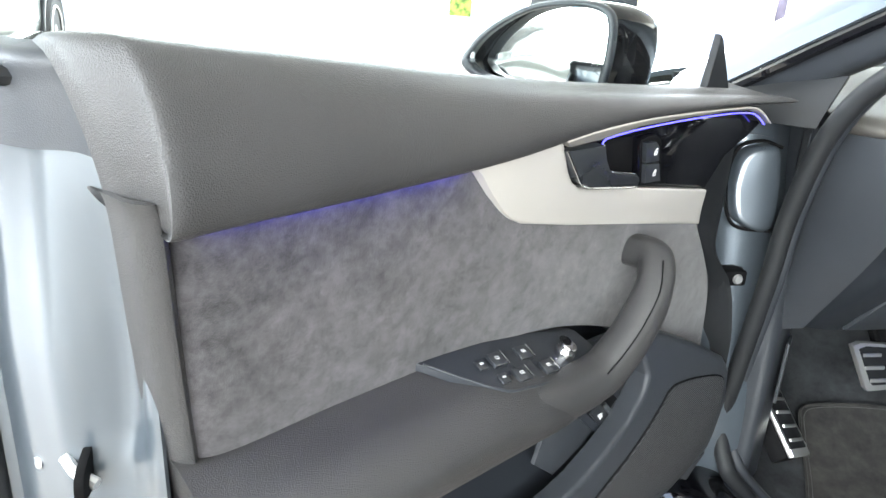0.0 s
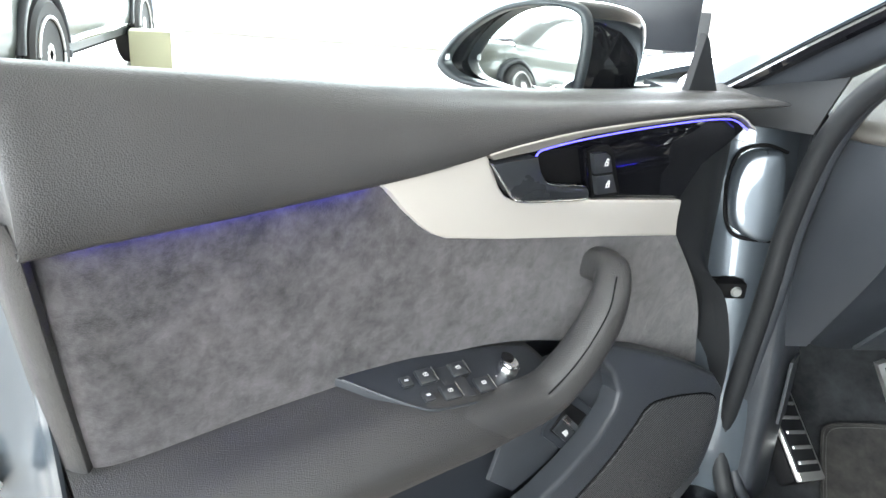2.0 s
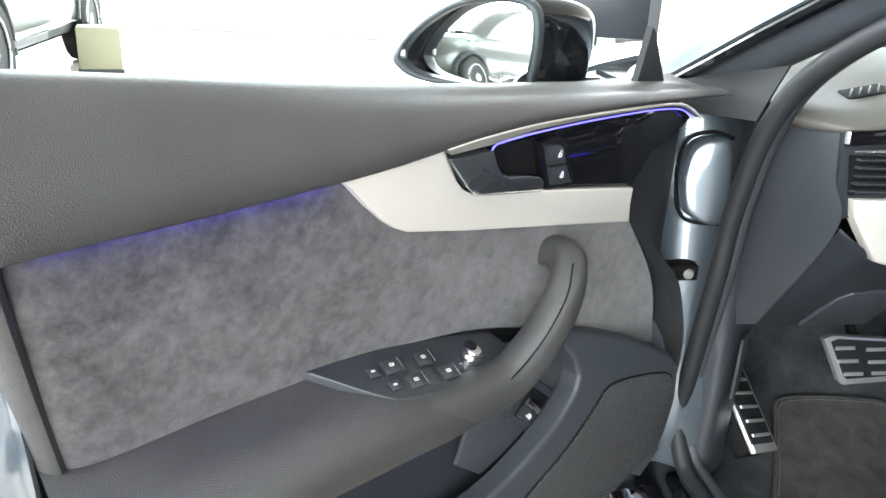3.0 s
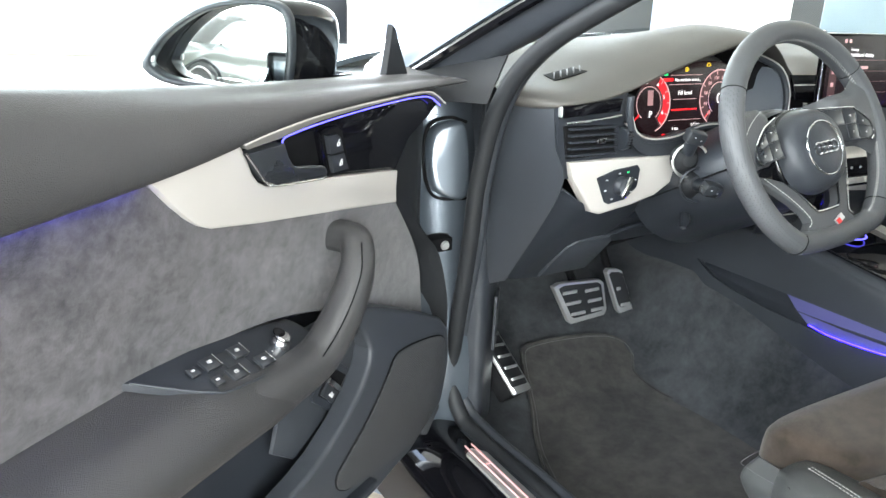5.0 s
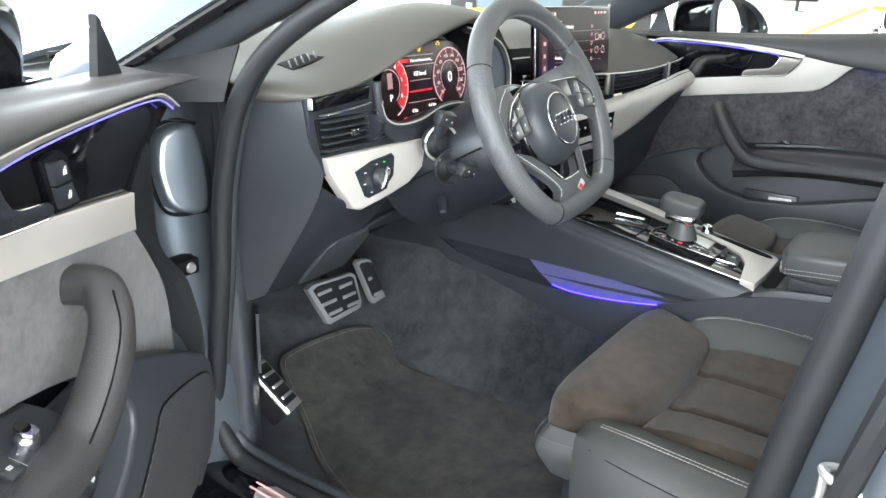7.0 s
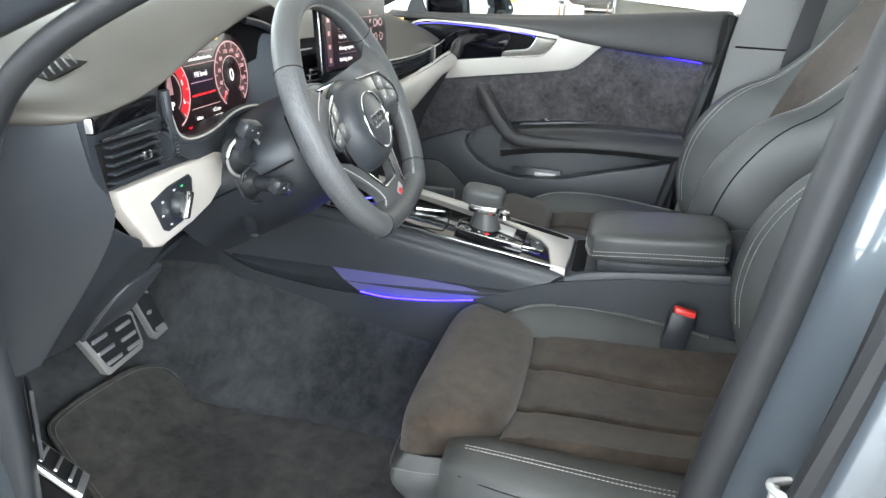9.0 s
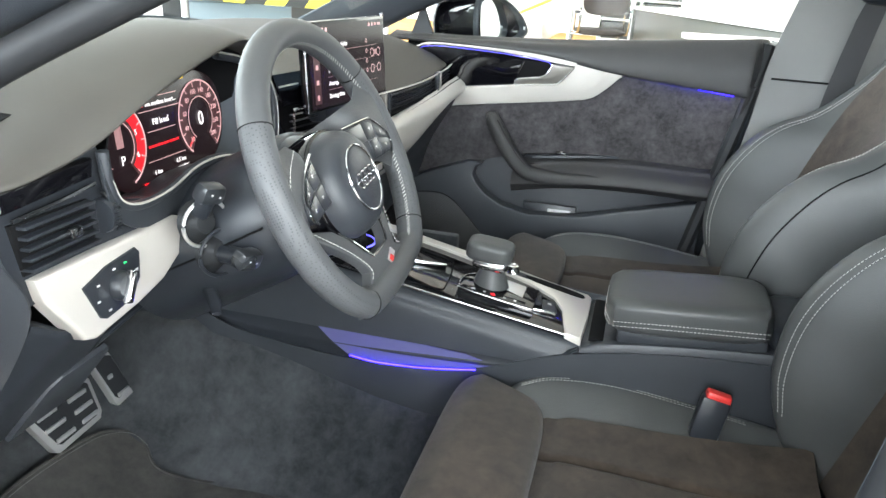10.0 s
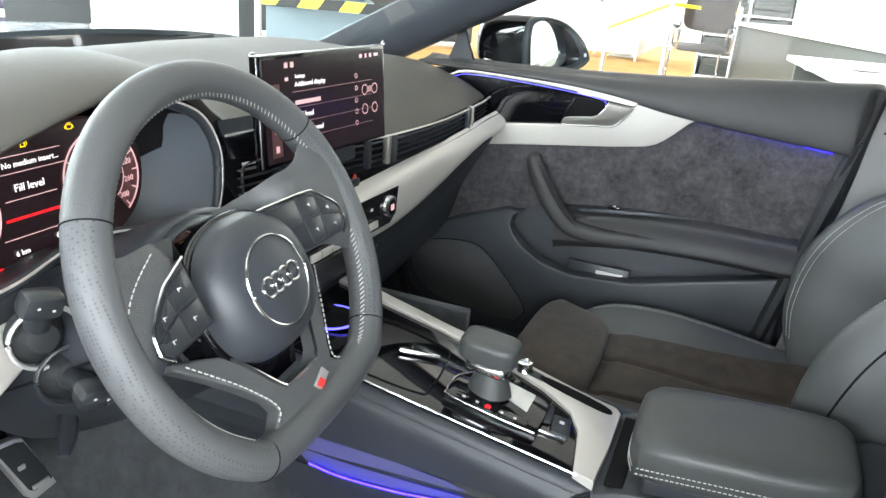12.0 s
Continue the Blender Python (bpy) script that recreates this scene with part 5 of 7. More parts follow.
# passenger side: vents, silver strip, lower parts
vent_rows = ((1.19, 0.838, 0.800, 0.842), (1.36, 0.826, 0.792, 0.834), (1.55, 0.808, 0.782, 0.822), (1.75, 0.796, 0.782, 0.818), (1.90, 0.788, 0.794, 0.826), (1.97, 0.788, 0.802, 0.832))
mouth_rows = ((1.228, 0.8353, 0.798, 0.840),) + vent_rows[1:]
# shade behind the slats is given by the bed's near-black colour
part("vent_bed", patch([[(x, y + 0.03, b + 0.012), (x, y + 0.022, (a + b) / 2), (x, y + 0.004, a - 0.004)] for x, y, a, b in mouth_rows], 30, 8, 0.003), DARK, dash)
for f in (0.15, 0.38, 0.62, 0.85):
    part("vent_slat", tube([(x, y + 0.004, a + (b - a) * f) for x, y, a, b in mouth_rows], 0.0030, 30, 6, flat=0.35), HARD, dash)
def vent_at(x):
    q = [np.interp(x, [r[0] for r in vent_rows], [r[k] for r in vent_rows]) for k in (1, 2, 3)]
    return q[0], (q[1] + q[2]) / 2
part("vent_frame", tube([(1.250, 0.830, 0.7965), (1.230, 0.832, 0.799), (1.227, 0.833, 0.820), (1.230, 0.833, 0.840), (1.250, 0.831, 0.8425)], 0.0018, 40, 6), CHROME, dash)
for x, mtl in ((1.50, HARD), (1.555, BAND), (1.575, HARD), (1.86, HARD), (1.875, BAND)):
    y, z = vent_at(x)
    part("vent_post", box(0.007, 0.012, 0.042, 0.002, pose(x, y, z, 0, 0, -4)), mtl, dash)
for i in range(21):
    x = 1.59 + 0.0128 * i
    y, z = vent_at(x)
    part("vent_vane", box(0.0018, 0.01, 0.036, 0, pose(x, y + 0.012, z)), HARD, dash)
part("vent_edge", tube([(x, y - 0.002, b + 0.003) for x, y, a, b in mouth_rows], 0.0016, 40, 6), SILVER, dash)
part("slot_panel", patch([[(1.225, 0.868, 0.888), (1.225, 0.850, 0.846)], [(1.36, 0.85, 0.884), (1.36, 0.832, 0.838)], [(1.50, 0.835, 0.85), (1.50, 0.818, 0.828)]], 10, 6, 0.003), GLOSS, dash)
for z in (0.872, 0.860):
    part("slot_line", tube([(1.228, 0.858, z), (1.28, 0.852, z)], 0.0016, 4, 6), SILVER, dash)
strip_rows = ((1.17, 0.812, 0.690, 0.752), (1.34, 0.806, 0.682, 0.750), (1.48, 0.800, 0.670, 0.752), (1.60, 0.795, 0.672, 0.757), (1.72, 0.786, 0.695, 0.765), (1.84, 0.772, 0.732, 0.778), (1.92, 0.763, 0.753, 0.790), (1.985, 0.757, 0.760, 0.796))
part("silver_strip", patch([[(x, y + 0.022, a - 0.004), (x, y + 0.006, a + 0.012), (x, y, (a + b) / 2), (x, y + 0.002, b - 0.006), (x, y + 0.02, b + 0.008)] for x, y, a, b in strip_rows], 50, 16, 0.004), SILVER, dash, "satin silver dashboard strip")
part("strip_line", tube([(x, y + 0.012, b + 0.006) for x, y, a, b in strip_rows], 0.0016, 40, 6), CHROME, dash)
K = frame_of((1.40, 0.800, 0.714), (1, -0.03, 0.0), (0, 0.05, 1))
cp = part("climate_panel", plate([(-0.20, -0.024), (0.145, -0.024), (0.165, -0.012), (0.175, 0.030), (-0.20, 0.030)], 0.01, 0.002, warp=lambda x, y, z: K @ Vector((x, y - 0.004, z))), GLOSS, dash, "black climate control panel")
for x in (-0.15, 0.140):
    kn = part("climate_knob", lathe([(0.0, 0.006), (0.015, 0.006), (0.0175, 0.0045), (0.0185, 0.0)], 28, K @ pose(x, -0.004, 0.004, 90, 0, 0)), CHROME, cp, "chrome-ringed climate knob")
    part("readout", lathe([(0.0, 0.0005), (0.012, 0.0005), (0.012, 0.0)], 24, K @ pose(x, -0.010, 0.004, 90, 0, 0)), GLOSS, kn)
    for dx in (-0.003, 0.003):
        part("digit", box(0.004, 0.0006, 0.009, 0, K @ pose(x + dx, -0.0108, 0.004)), GLOW_PINK, kn)
for i in range(7):
    part("climate_key", box(0.024, 0.004, 0.011, 0.001, K @ pose(-0.07 + 0.026 * i, -0.007, -0.012)), SILVER, cp)
    part("key_mark", box(0.005, 0.001, 0.004, 0, K @ pose(-0.07 + 0.026 * i, -0.0045, 0.012)), WHITE, cp)
part("hazard_switch", plate([(-0.010, -0.008), (0.010, -0.008), (0.0, 0.010)], 0.004, 0.001, warp=lambda x, y, z: (1.455 + x, 0.806 + y, 0.776 + z)), RED, dash)
part("strip_keys", box(0.10, 0.006, 0.012, 0.002, pose(1.40, 0.803, 0.778, 5, 0, -4)), HARD, dash)
part("console_face", patch([[(1.17, 0.822, 0.69), (1.30, 0.82, 0.684), (1.45, 0.815, 0.672), (1.60, 0.812, 0.674)], [(1.18, 0.835, 0.65), (1.30, 0.83, 0.640), (1.45, 0.825, 0.635), (1.60, 0.83, 0.64)], [(1.20, 0.87, 0.60), (1.30, 0.86, 0.597), (1.45, 0.86, 0.597), (1.60, 0.88, 0.60)]], 10, 16, 0.004), HARD, dash)
for i in range(5):
    part("function_key", box(0.036, 0.006, 0.014, 0.002, pose(1.27 + 0.046 * i, 0.826, 0.655, 8, 0, -2)), HARD, dash)
part("key_row_line", tube([(1.22, 0.826, 0.643), (1.35, 0.822, 0.641), (1.50, 0.820, 0.641)], 0.0014, 10, 6), SILVER, dash)
part("glovebox", patch([[(1.58, 0.815, 0.67), (1.70, 0.805, 0.69), (1.84, 0.79, 0.73), (1.97, 0.775, 0.758)], [(1.58, 0.85, 0.60), (1.70, 0.845, 0.61), (1.84, 0.84, 0.63), (1.98, 0.83, 0.66)], [(1.58, 0.93, 0.48), (1.70, 0.92, 0.48), (1.84, 0.92, 0.49), (1.99, 0.92, 0.5)], [(1.58, 1.25, 0.44), (1.70, 1.25, 0.44), (1.84, 1.25, 0.44), (1.99, 1.25, 0.44)]], 20, 16, 0.004), SOFT, dash, "dark glovebox lid")

# ---- steering column, stalks and wheel ----
col = thing("steering_column", "dark steering column shroud with two stalks", "steering column")
A = frame_of((1.037, 0.6815, 0.818), (1, 0, 0), (0, 0.434, 0.901))   # x right, y along the column, z up the wheel
part("shroud", patch([[A @ Vector((a * r * math.cos(t_), y, b * r * math.sin(t_) + dz)) for t_ in (2 * math.pi * i / 14 for i in range(14))] for y, r, a, b, dz in ((0.035, 0.055, 1.0, 0.9, -0.01), (0.05, 0.088, 1.1, 0.85, -0.012), (0.12, 0.105, 1.15, 0.8, -0.02), (0.26, 0.105, 1.15, 0.8, -0.03))], 14, 40, close_v=True), HARD, col)
part("shroud_seam", tube([A @ Vector((-0.116, 0.06, -0.02)), A @ Vector((-0.122, 0.13, -0.025)), A @ Vector((-0.12, 0.22, -0.03))], 0.0015, 12, 6), DARK, col)
for nm, at, tip, r in (("indicator_stalk", (0.908, 0.800, 0.775), (0.893, 0.772, 0.815), 0.026), ("wiper_stalk", (0.922, 0.790, 0.738), (0.905, 0.738, 0.742), 0.027)):
    A0 = Vector(at)
    part("stalk_ring", tube([A0 + Vector((r * math.cos(t_), -0.4 * r * math.cos(t_) - 0.012, r * math.sin(t_))) for t_ in (2 * math.pi * i / 16 for i in range(16))], 0.0022, 40, 8, closed=True), STEEL if nm[0] == "i" else HARD, col)
    part("stalk_boot", lathe([(0.0, 0.02), (0.012, 0.018), (0.024, 0.0), (0.0, 0.0)], 20, Matrix.Translation(at) @ pose(0, 0, 0, 80, 0, -20)), RUBBER, col)
    st = part(nm, tube([at, [(p + q) / 2 for p, q in zip(at, tip)], tip], (0.011, 0.010, 0.011), 14, 12), HARD, col)
    part("head", box(0.032, 0.020, 0.022, 0.006, Matrix.Translation(tip) @ pose(0, 0, 0, 20, 12, -15)), OPENER, st)
    for dx, dz in ((-0.006, 0.003), (0.006, 0.0)):
        part("mark", box(0.0022, 0.0006, 0.0018, 0, Matrix.Translation(tip) @ pose(0, 0, 0, 20, 12, -15) @ pose(dx, -0.0103, dz)), WHITE, st)
part("adjust_lever", tube([(0.95, 0.82, 0.690), (0.92, 0.79, 0.678), (0.90, 0.775, 0.672)], (0.006, 0.008, 0.005), 12, 8, flat=0.5), HARD, col)

wheel = thing("steering_wheel", "flat-bottomed grey-black leather steering wheel", "steering wheel", CAR @ A)
R = 0.1666
COS, SIN = math.cos(radians(5)), math.sin(radians(5))   # the wheel stands turned by five degrees
pts = []
for i in range(48):
    t_ = 2 * math.pi * i / 48
    x, z = R * math.cos(t_), R * math.sin(t_)
    if z < -0.138:
        z = -0.138 - (-z - 0.138) * 0.25
    pts.append((x * COS - z * SIN, 0, x * SIN + z * COS))
def rim_arc(a0, a1):
    q = []
    for i in range(25):
        t_ = radians(a0 + (a1 - a0) * i / 24)
        x, z = R * math.cos(t_), R * math.sin(t_)
        if z < -0.138:
            z = -0.138 - (-z - 0.138) * 0.25
        q.append((x * COS - z * SIN, 0, x * SIN + z * COS))
    return q


for a0, a1, stuff_, lab in ((33.2, 147.3, WHEEL, "smooth dark leather rim"), (146.7, 236.3, PERFORATED, "perforated dark leather grip"), (235.7, 315.3, WHEEL, "flat leather bottom of the rim"), (-45.3, 33.8, PERFORATED, "perforated dark leather grip")):
    part("rim_section", tube(rim_arc(a0, a1), 0.0165, 60, 20, upright=(0, 1, 0), flat=1.08), stuff_, wheel, lab)
inner = [(x * (R - 0.0158) / R, -0.004, z * (R - 0.0158) / R) for x, y, z in pts]
lace = bmesh.new()
q = cr(inner, 400, True)
for i in range(0, 400, 2):
    t_ = math.degrees(math.atan2(q[i][2], q[i][0]))
    if -4 < t_ < 26 or abs(t_) > 164 or -125 < t_ < -62:
        continue
    n_ = np.array((q[i][0], 0, q[i][2])) / np.hypot(q[i][0], q[i][2])
    tg = np.array((-n_[2], 0, n_[0]))
    add(lace, tube([q[i] + tg * 0.0020 + (0, -0.0045, 0) + n_ * 0.0010, q[i] - tg * 0.0016 + (0, -0.0005, 0) - n_ * 0.0004], 0.00045, 2, 4))
tagged(part("lacing", lace, THREAD, wheel), kind="stuff")
for t_ in (33.5, 147, -45, 236):
    (x, _, z), = rim_arc(t_, t_)[:1]
    k = math.hypot(x, z)
    part("rim_seam", tube([((k + 0.0168 * math.cos(b)) * x / k, 0.0168 * 1.08 * math.sin(b), (k + 0.0168 * math.cos(b)) * z / k) for b in (2 * math.pi * i / 16 for i in range(16))], 0.0006, 32, 5, closed=True), DARK, wheel)
# the hub with its spokes stands slightly turned
HUB = pose(-0.0105, 0, 0, 0, -5, 0)


def hub_part(name, bm, material, label=""):
    ob = part(name, bm, material, wheel, label)
    ob.matrix_basis = HUB
    return ob


HZ = -0.017
def dome(k, y):
    return [((0.0705 * k) * math.copysign(abs(math.cos(t_)) ** 0.88, math.cos(t_)), y, (0.0655 * k) * math.copysign(abs(math.sin(t_)) ** 0.88, math.sin(t_)) + HZ + 0.001) for t_ in (2 * math.pi * i / 24 for i in range(24))]
hub_part("airbag_cover", patch([dome(k, y) for k, y in ((0.02, -0.0262), (0.55, -0.0255), (0.74, -0.0225), (0.88, -0.014), (0.97, 0.002), (1.0, 0.022), (0.99, 0.055))], 30, 60, close_v=True), SOFT, "smooth dark airbag cover")
hub_part("cover_gap", patch([dome(k, y) for k, y in ((0.98, 0.004), (1.02, 0.006), (1.035, 0.014), (1.035, 0.05))], 8, 60, close_v=True), GLOSS)
hub_part("badge_disc", lathe([(0.0, 0.0012), (0.038, 0.0012), (0.040, 0.0)], 40, pose(0, -0.0252, HZ, 90, 0, 0)), SOFT)
hub_part("badge_ring", tube([(0.0395 * math.cos(t_), -0.0262, 0.0395 * math.sin(t_) + HZ) for t_ in (2 * math.pi * i / 24 for i in range(24))], 0.0015, 60, 8, closed=True), CHROME)
for i in range(4):
    hub_part("emblem_circle", tube([(-0.0183 + 0.0122 * i + 0.0084 * math.cos(t_), -0.0278, 0.0084 * math.sin(t_) + HZ) for t_ in (2 * math.pi * j / 16 for j in range(16))], 0.0015, 32, 6, closed=True), CHROME)
for sx in (-1, 1):
    hub_part("spoke", patch([[(sx * 0.030, 0.040, 0.050), (sx * 0.030, 0.034, 0.034), (sx * 0.030, 0.034, 0.005), (sx * 0.030, 0.040, -0.016)], [(sx * 0.066, 0.022, 0.054), (sx * 0.068, 0.016, 0.038), (sx * 0.068, 0.016, 0.000), (sx * 0.068, 0.024, -0.016)], [(sx * 0.086, 0.006, 0.057), (sx * 0.086, -0.006, 0.040), (sx * 0.086, -0.006, -0.004), (sx * 0.086, 0.010, -0.020)], [(sx * 0.122, 0.002, 0.060), (sx * 0.122, -0.010, 0.040), (sx * 0.122, -0.010, -0.006), (sx * 0.122, 0.006, -0.024)], [(sx * 0.148, -0.002, 0.082), (sx * 0.157, -0.011, 0.044), (sx * 0.157, -0.010, -0.012), (sx * 0.152, 0.002, -0.044)]], 26, 18, 0.003), WHEEL)
    def kwarp(x, y, z):
        return (x, y - 0.0105 - 0.06 * max(0.0, abs(x) - 0.03), z)
    inner_x = 0.078 if sx < 0 else 0.026
    pad = [(inner_x, 0.0395), (0.098, 0.0325), (0.112, 0.0265), (0.134, 0.0085), (0.1385, -0.002), (0.1385, -0.013), (0.130, -0.0205), (0.074, -0.0165), (max(inner_x, 0.060), -0.008)]
    kp = hub_part("key_pad", plate([(sx * x, z) for x, z in pad], 0.008, 0.002, warp=kwarp), HARD, "dark multifunction key pad with bright edge")
    part("pad_edge", tube([kwarp(sx * x, -0.0016, z) for x, z in ((inner_x, 0.0408), (0.098, 0.0337), (0.1125, 0.0275), (0.135, 0.0092), (0.1397, -0.002), (0.1397, -0.0135), (0.1305, -0.0215))], 0.0015, 60, 6), CHROME, kp)
    for line in (((0.082, 0.0330), (0.100, 0.0290), (0.108, 0.0250), (0.106, 0.0085), (0.082, 0.0100)), ((0.110, 0.0240), (0.131, 0.0068), (0.1350, -0.0015), (0.108, 0.0070)), ((0.082, 0.0080), (0.106, 0.0065), (0.104, -0.0160), (0.082, -0.0140)), ((0.108, 0.0050), (0.1355, -0.0035), (0.1355, -0.0120), (0.129, -0.0178), (0.106, -0.0160))):
        key = part("key", plate([(sx * x, z) for x, z in line], 0.003, 0.0008, warp=lambda x, y, z: kwarp(x, y - 0.0016, z)), OPENER, kp)
        mx_, mz_ = [sum(q_[k_] for q_ in line) / len(line) for k_ in (0, 1)]
        part("mark", add(box(0.0042, 0.0004, 0.0007, 0, pose(*kwarp(sx * mx_, -0.0018, mz_ + 0.0008))), box(0.0008, 0.0004, 0.0034, 0, pose(*kwarp(sx * (mx_ + 0.001), -0.0018, mz_)))), WHITE, key)
    if sx > 0:
        part("key", plate([(0.030, 0.0365), (0.079, 0.0330), (0.079, 0.0100), (0.046, 0.0120)], 0.003, 0.0008, warp=lambda x, y, z: kwarp(x, y - 0.0016, z)), OPENER, kp)
    if sx < 0:
        hub_part("spoke_stitching", stitches([(sx * 0.101, -0.0125, 0.0535), (sx * 0.124, -0.0140, 0.042), (sx * 0.140, -0.0150, 0.031), (sx * 0.150, -0.0140, 0.018)], lift=(0, 0, 0), r=0.0006), THREAD)
    hub_part("shift_paddle", plate([(sx * 0.085, 0.03), (sx * 0.125, 0.045), (sx * 0.13, 0.0), (sx * 0.09, -0.01)], 0.005, 0.0015, warp=lambda x, y, z: (x, y + 0.030, z)), GLOSS)
    hub_part("inner_stitching", stitches([(sx * 0.100, 0.0115, -0.0385), (sx * 0.084, 0.0055, -0.058), (sx * 0.068, 0.0000, -0.078), (sx * 0.051, -0.0045, -0.103), (sx * 0.0475, -0.0055, -0.116), (sx * 0.058, -0.0055, -0.1235)], lift=(0, -0.0012, 0), r=0.0007), THREAD)


def sweep(x, y, z):
    """The lower spoke falls back towards its two upper tips."""
    return (x, y - 0.005 + 0.018 * max(0.0, min(1.0, (z + 0.11) / 0.075)) ** 1.4 + 1.2 * max(0.0, abs(x) - 0.05) ** 2, z)


half = [(0.020, -0.1055), (0.032, -0.097), (0.050, -0.069), (0.062, -0.051), (0.085, -0.040), (0.104, -0.033), (0.107, -0.037), (0.086, -0.060), (0.069, -0.080), (0.051, -0.103), (0.046, -0.116), (0.056, -0.125), (0.085, -0.136), (0.095, -0.150)]
hub_part("lower_spoke", plate(half + [(-x, z) for x, z in reversed(half)], 0.014, 0.0035, warp=sweep, cuts=1, seg=3), WHEEL, "dark leather lower wheel spoke")
hub_part("spoke_window", plate([(-0.060, -0.048), (0.060, -0.048), (0.030, -0.106), (-0.030, -0.106)], 0.004, 0.001, warp=lambda x, y, z: (x, y + 0.022, z)), GLOSS)
hub_part("window_edge", tube([sweep(x, -0.0008, z) for x, z in ((-0.064, -0.049), (-0.050, -0.068), (-0.032, -0.096), (-0.027, -0.102), (-0.020, -0.1045), (0.020, -0.1045), (0.027, -0.102), (0.032, -0.096), (0.050, -0.068), (0.064, -0.049))], 0.0016, 80, 6), CHROME)
badge = hub_part("trim_badge", plate([(0.006, -0.1235), (0.026, -0.1155), (0.032, -0.1245), (0.012, -0.1320)], 0.002, 0.0005, warp=lambda x, y, z: sweep(x, y - 0.0016, z)), STEEL, "small red and silver badge")
part("red_field", plate([(0.0085, -0.1245), (0.017, -0.1212), (0.0225, -0.1280), (0.0135, -0.1308)], 0.002, 0.0004, warp=lambda x, y, z: sweep(x, y - 0.0024, z)), RED, badge)
hub_part("hub_back", lathe([(0.0, 0.0), (0.050, 0.0), (0.064, 0.008), (0.075, 0.03), (0.075, 0.06), (0.0, 0.06)], 32, pose(0, 0.012, HZ, -90, 0, 0)), HARD)

# ---- centre console ----
con = thing("centre_console", "dark centre console with silver frame and lacquered top", "console")
def ctop(y):
    return 0.530 + 0.155 * (y - 0.395)
XL, XR = 1.268, 1.436
def xr(y):
    return XR + 0.16 * max(0.0, y - 0.40)
rows = []
for y in (0.385, 0.45, 0.60, 0.75, 0.86):
    z = ctop(y)
    rows.append([(XL - 0.010, y, z - 0.05), (XL - 0.006, y, z - 0.018), (XL + 0.002, y, z - 0.004), (XL + 0.02, y, z - 0.002), (1.35, y, z - 0.002), (xr(y) - 0.01, y, z - 0.002), (xr(y), y, z - 0.02), (xr(y) + 0.004, y, z - 0.1)])
part("upper_body", patch(rows, 20, 28), SOFT, con)
side_y = (0.385, 0.50, 0.65, 0.80, 0.95, 1.10)
part("side_band", patch([[(XL - 0.004, y, ctop(min(y, 0.86)) - 0.016), (XL - 0.010, y, ctop(min(y, 0.86)) - 0.03), (XL - 0.012, y, 0.488)] for y in side_y], 24, 10, 0.003), SOFT, con)
wing = ((0.390, 0.526, 0.520), (0.43, 0.505, 0.488), (0.505, 0.490, 0.462), (0.62, 0.488, 0.444), (0.74, 0.488, 0.432), (0.86, 0.487, 0.435), (0.95, 0.486, 0.452), (1.012, 0.485, 0.481))
part("side_wing", patch([[(XL - 0.006, y, a), (XL - 0.014, y, (a * 0.7 + b * 0.3)), (XL - 0.016, y, (a + b) / 2), (XL - 0.010, y, b)] for y, a, b in wing], 30, 12, 0.004), HARD, con, "dark side panel of the console")
# pocket lining glows by itself in place of light thrown by the strip
pk = part("glowing_pocket", plate([(0.512, 0.474), (0.56, 0.484), (0.66, 0.4885), (0.812, 0.491), (0.785, 0.468), (0.752, 0.447), (0.70, 0.444), (0.60, 0.452), (0.54, 0.464)], 0.003, 0.001, warp=lambda x, y, z: (XL - 0.0165 + 0.10 * (z - 0.445) - y * 0.5, x, z)), GLOW_LINING, con, "storage pocket with a blue glow put into its lining")
part("pocket_light", tube([(XL - 0.024, 0.540, 0.4650), (XL - 0.025, 0.62, 0.4530), (XL - 0.025, 0.70, 0.4475), (XL - 0.024, 0.748, 0.4505)], 0.0012, 30, 6), BLUE_LED, pk, "blue ambient light strip")
part("lower_wall", patch([[(1.258, -0.05, 0.55), (1.252, -0.05, 0.45), (1.245, -0.05, 0.28)], [(1.258, 0.2, 0.545), (1.252, 0.2, 0.44), (1.245, 0.2, 0.30)], [(1.256, 0.40, 0.515), (1.252, 0.40, 0.43), (1.248, 0.40, 0.33)], [(1.254, 0.55, 0.462), (1.252, 0.55, 0.42), (1.250, 0.55, 0.355)], [(1.256, 0.74, 0.440), (1.254, 0.74, 0.41), (1.252, 0.74, 0.378)], [(1.258, 0.95, 0.455), (1.257, 0.95, 0.44), (1.256, 0.95, 0.42)], [(1.262, 1.04, 0.49), (1.262, 1.04, 0.475), (1.262, 1.04, 0.46)]], 28, 12, 0.004), SOFT, con)
part("tunnel_side", box(0.01, 0.60, 0.36, 0.002, pose(1.285, 1.12, 0.47)), SOFT, con)
part("far_wall", patch([[(XR + 0.004, y, z) for z in (0.54, 0.42, 0.25)] for y in (-0.05, 0.35)] + [[(1.50, 0.7, z) for z in (0.55, 0.42, 0.25)], [(1.53, 1.0, z) for z in (0.58, 0.45, 0.25)]], 10, 6, 0.004), SOFT, con)
def flat(x, y, z):
    return (x, z, ctop(z) - y)
part("lacquer_top", plate([(XL + 0.004, 0.412), (XL + 0.004, 0.84), (1.475, 0.84), (1.455, 0.66), (1.436, 0.56), (1.414, 0.49), (1.385, 0.443), (1.35, 0.425)], 0.004, 0.001, warp=lambda x, y, z: flat(x, y - 0.004, z)), GLOSS, con, "glossy black console top")
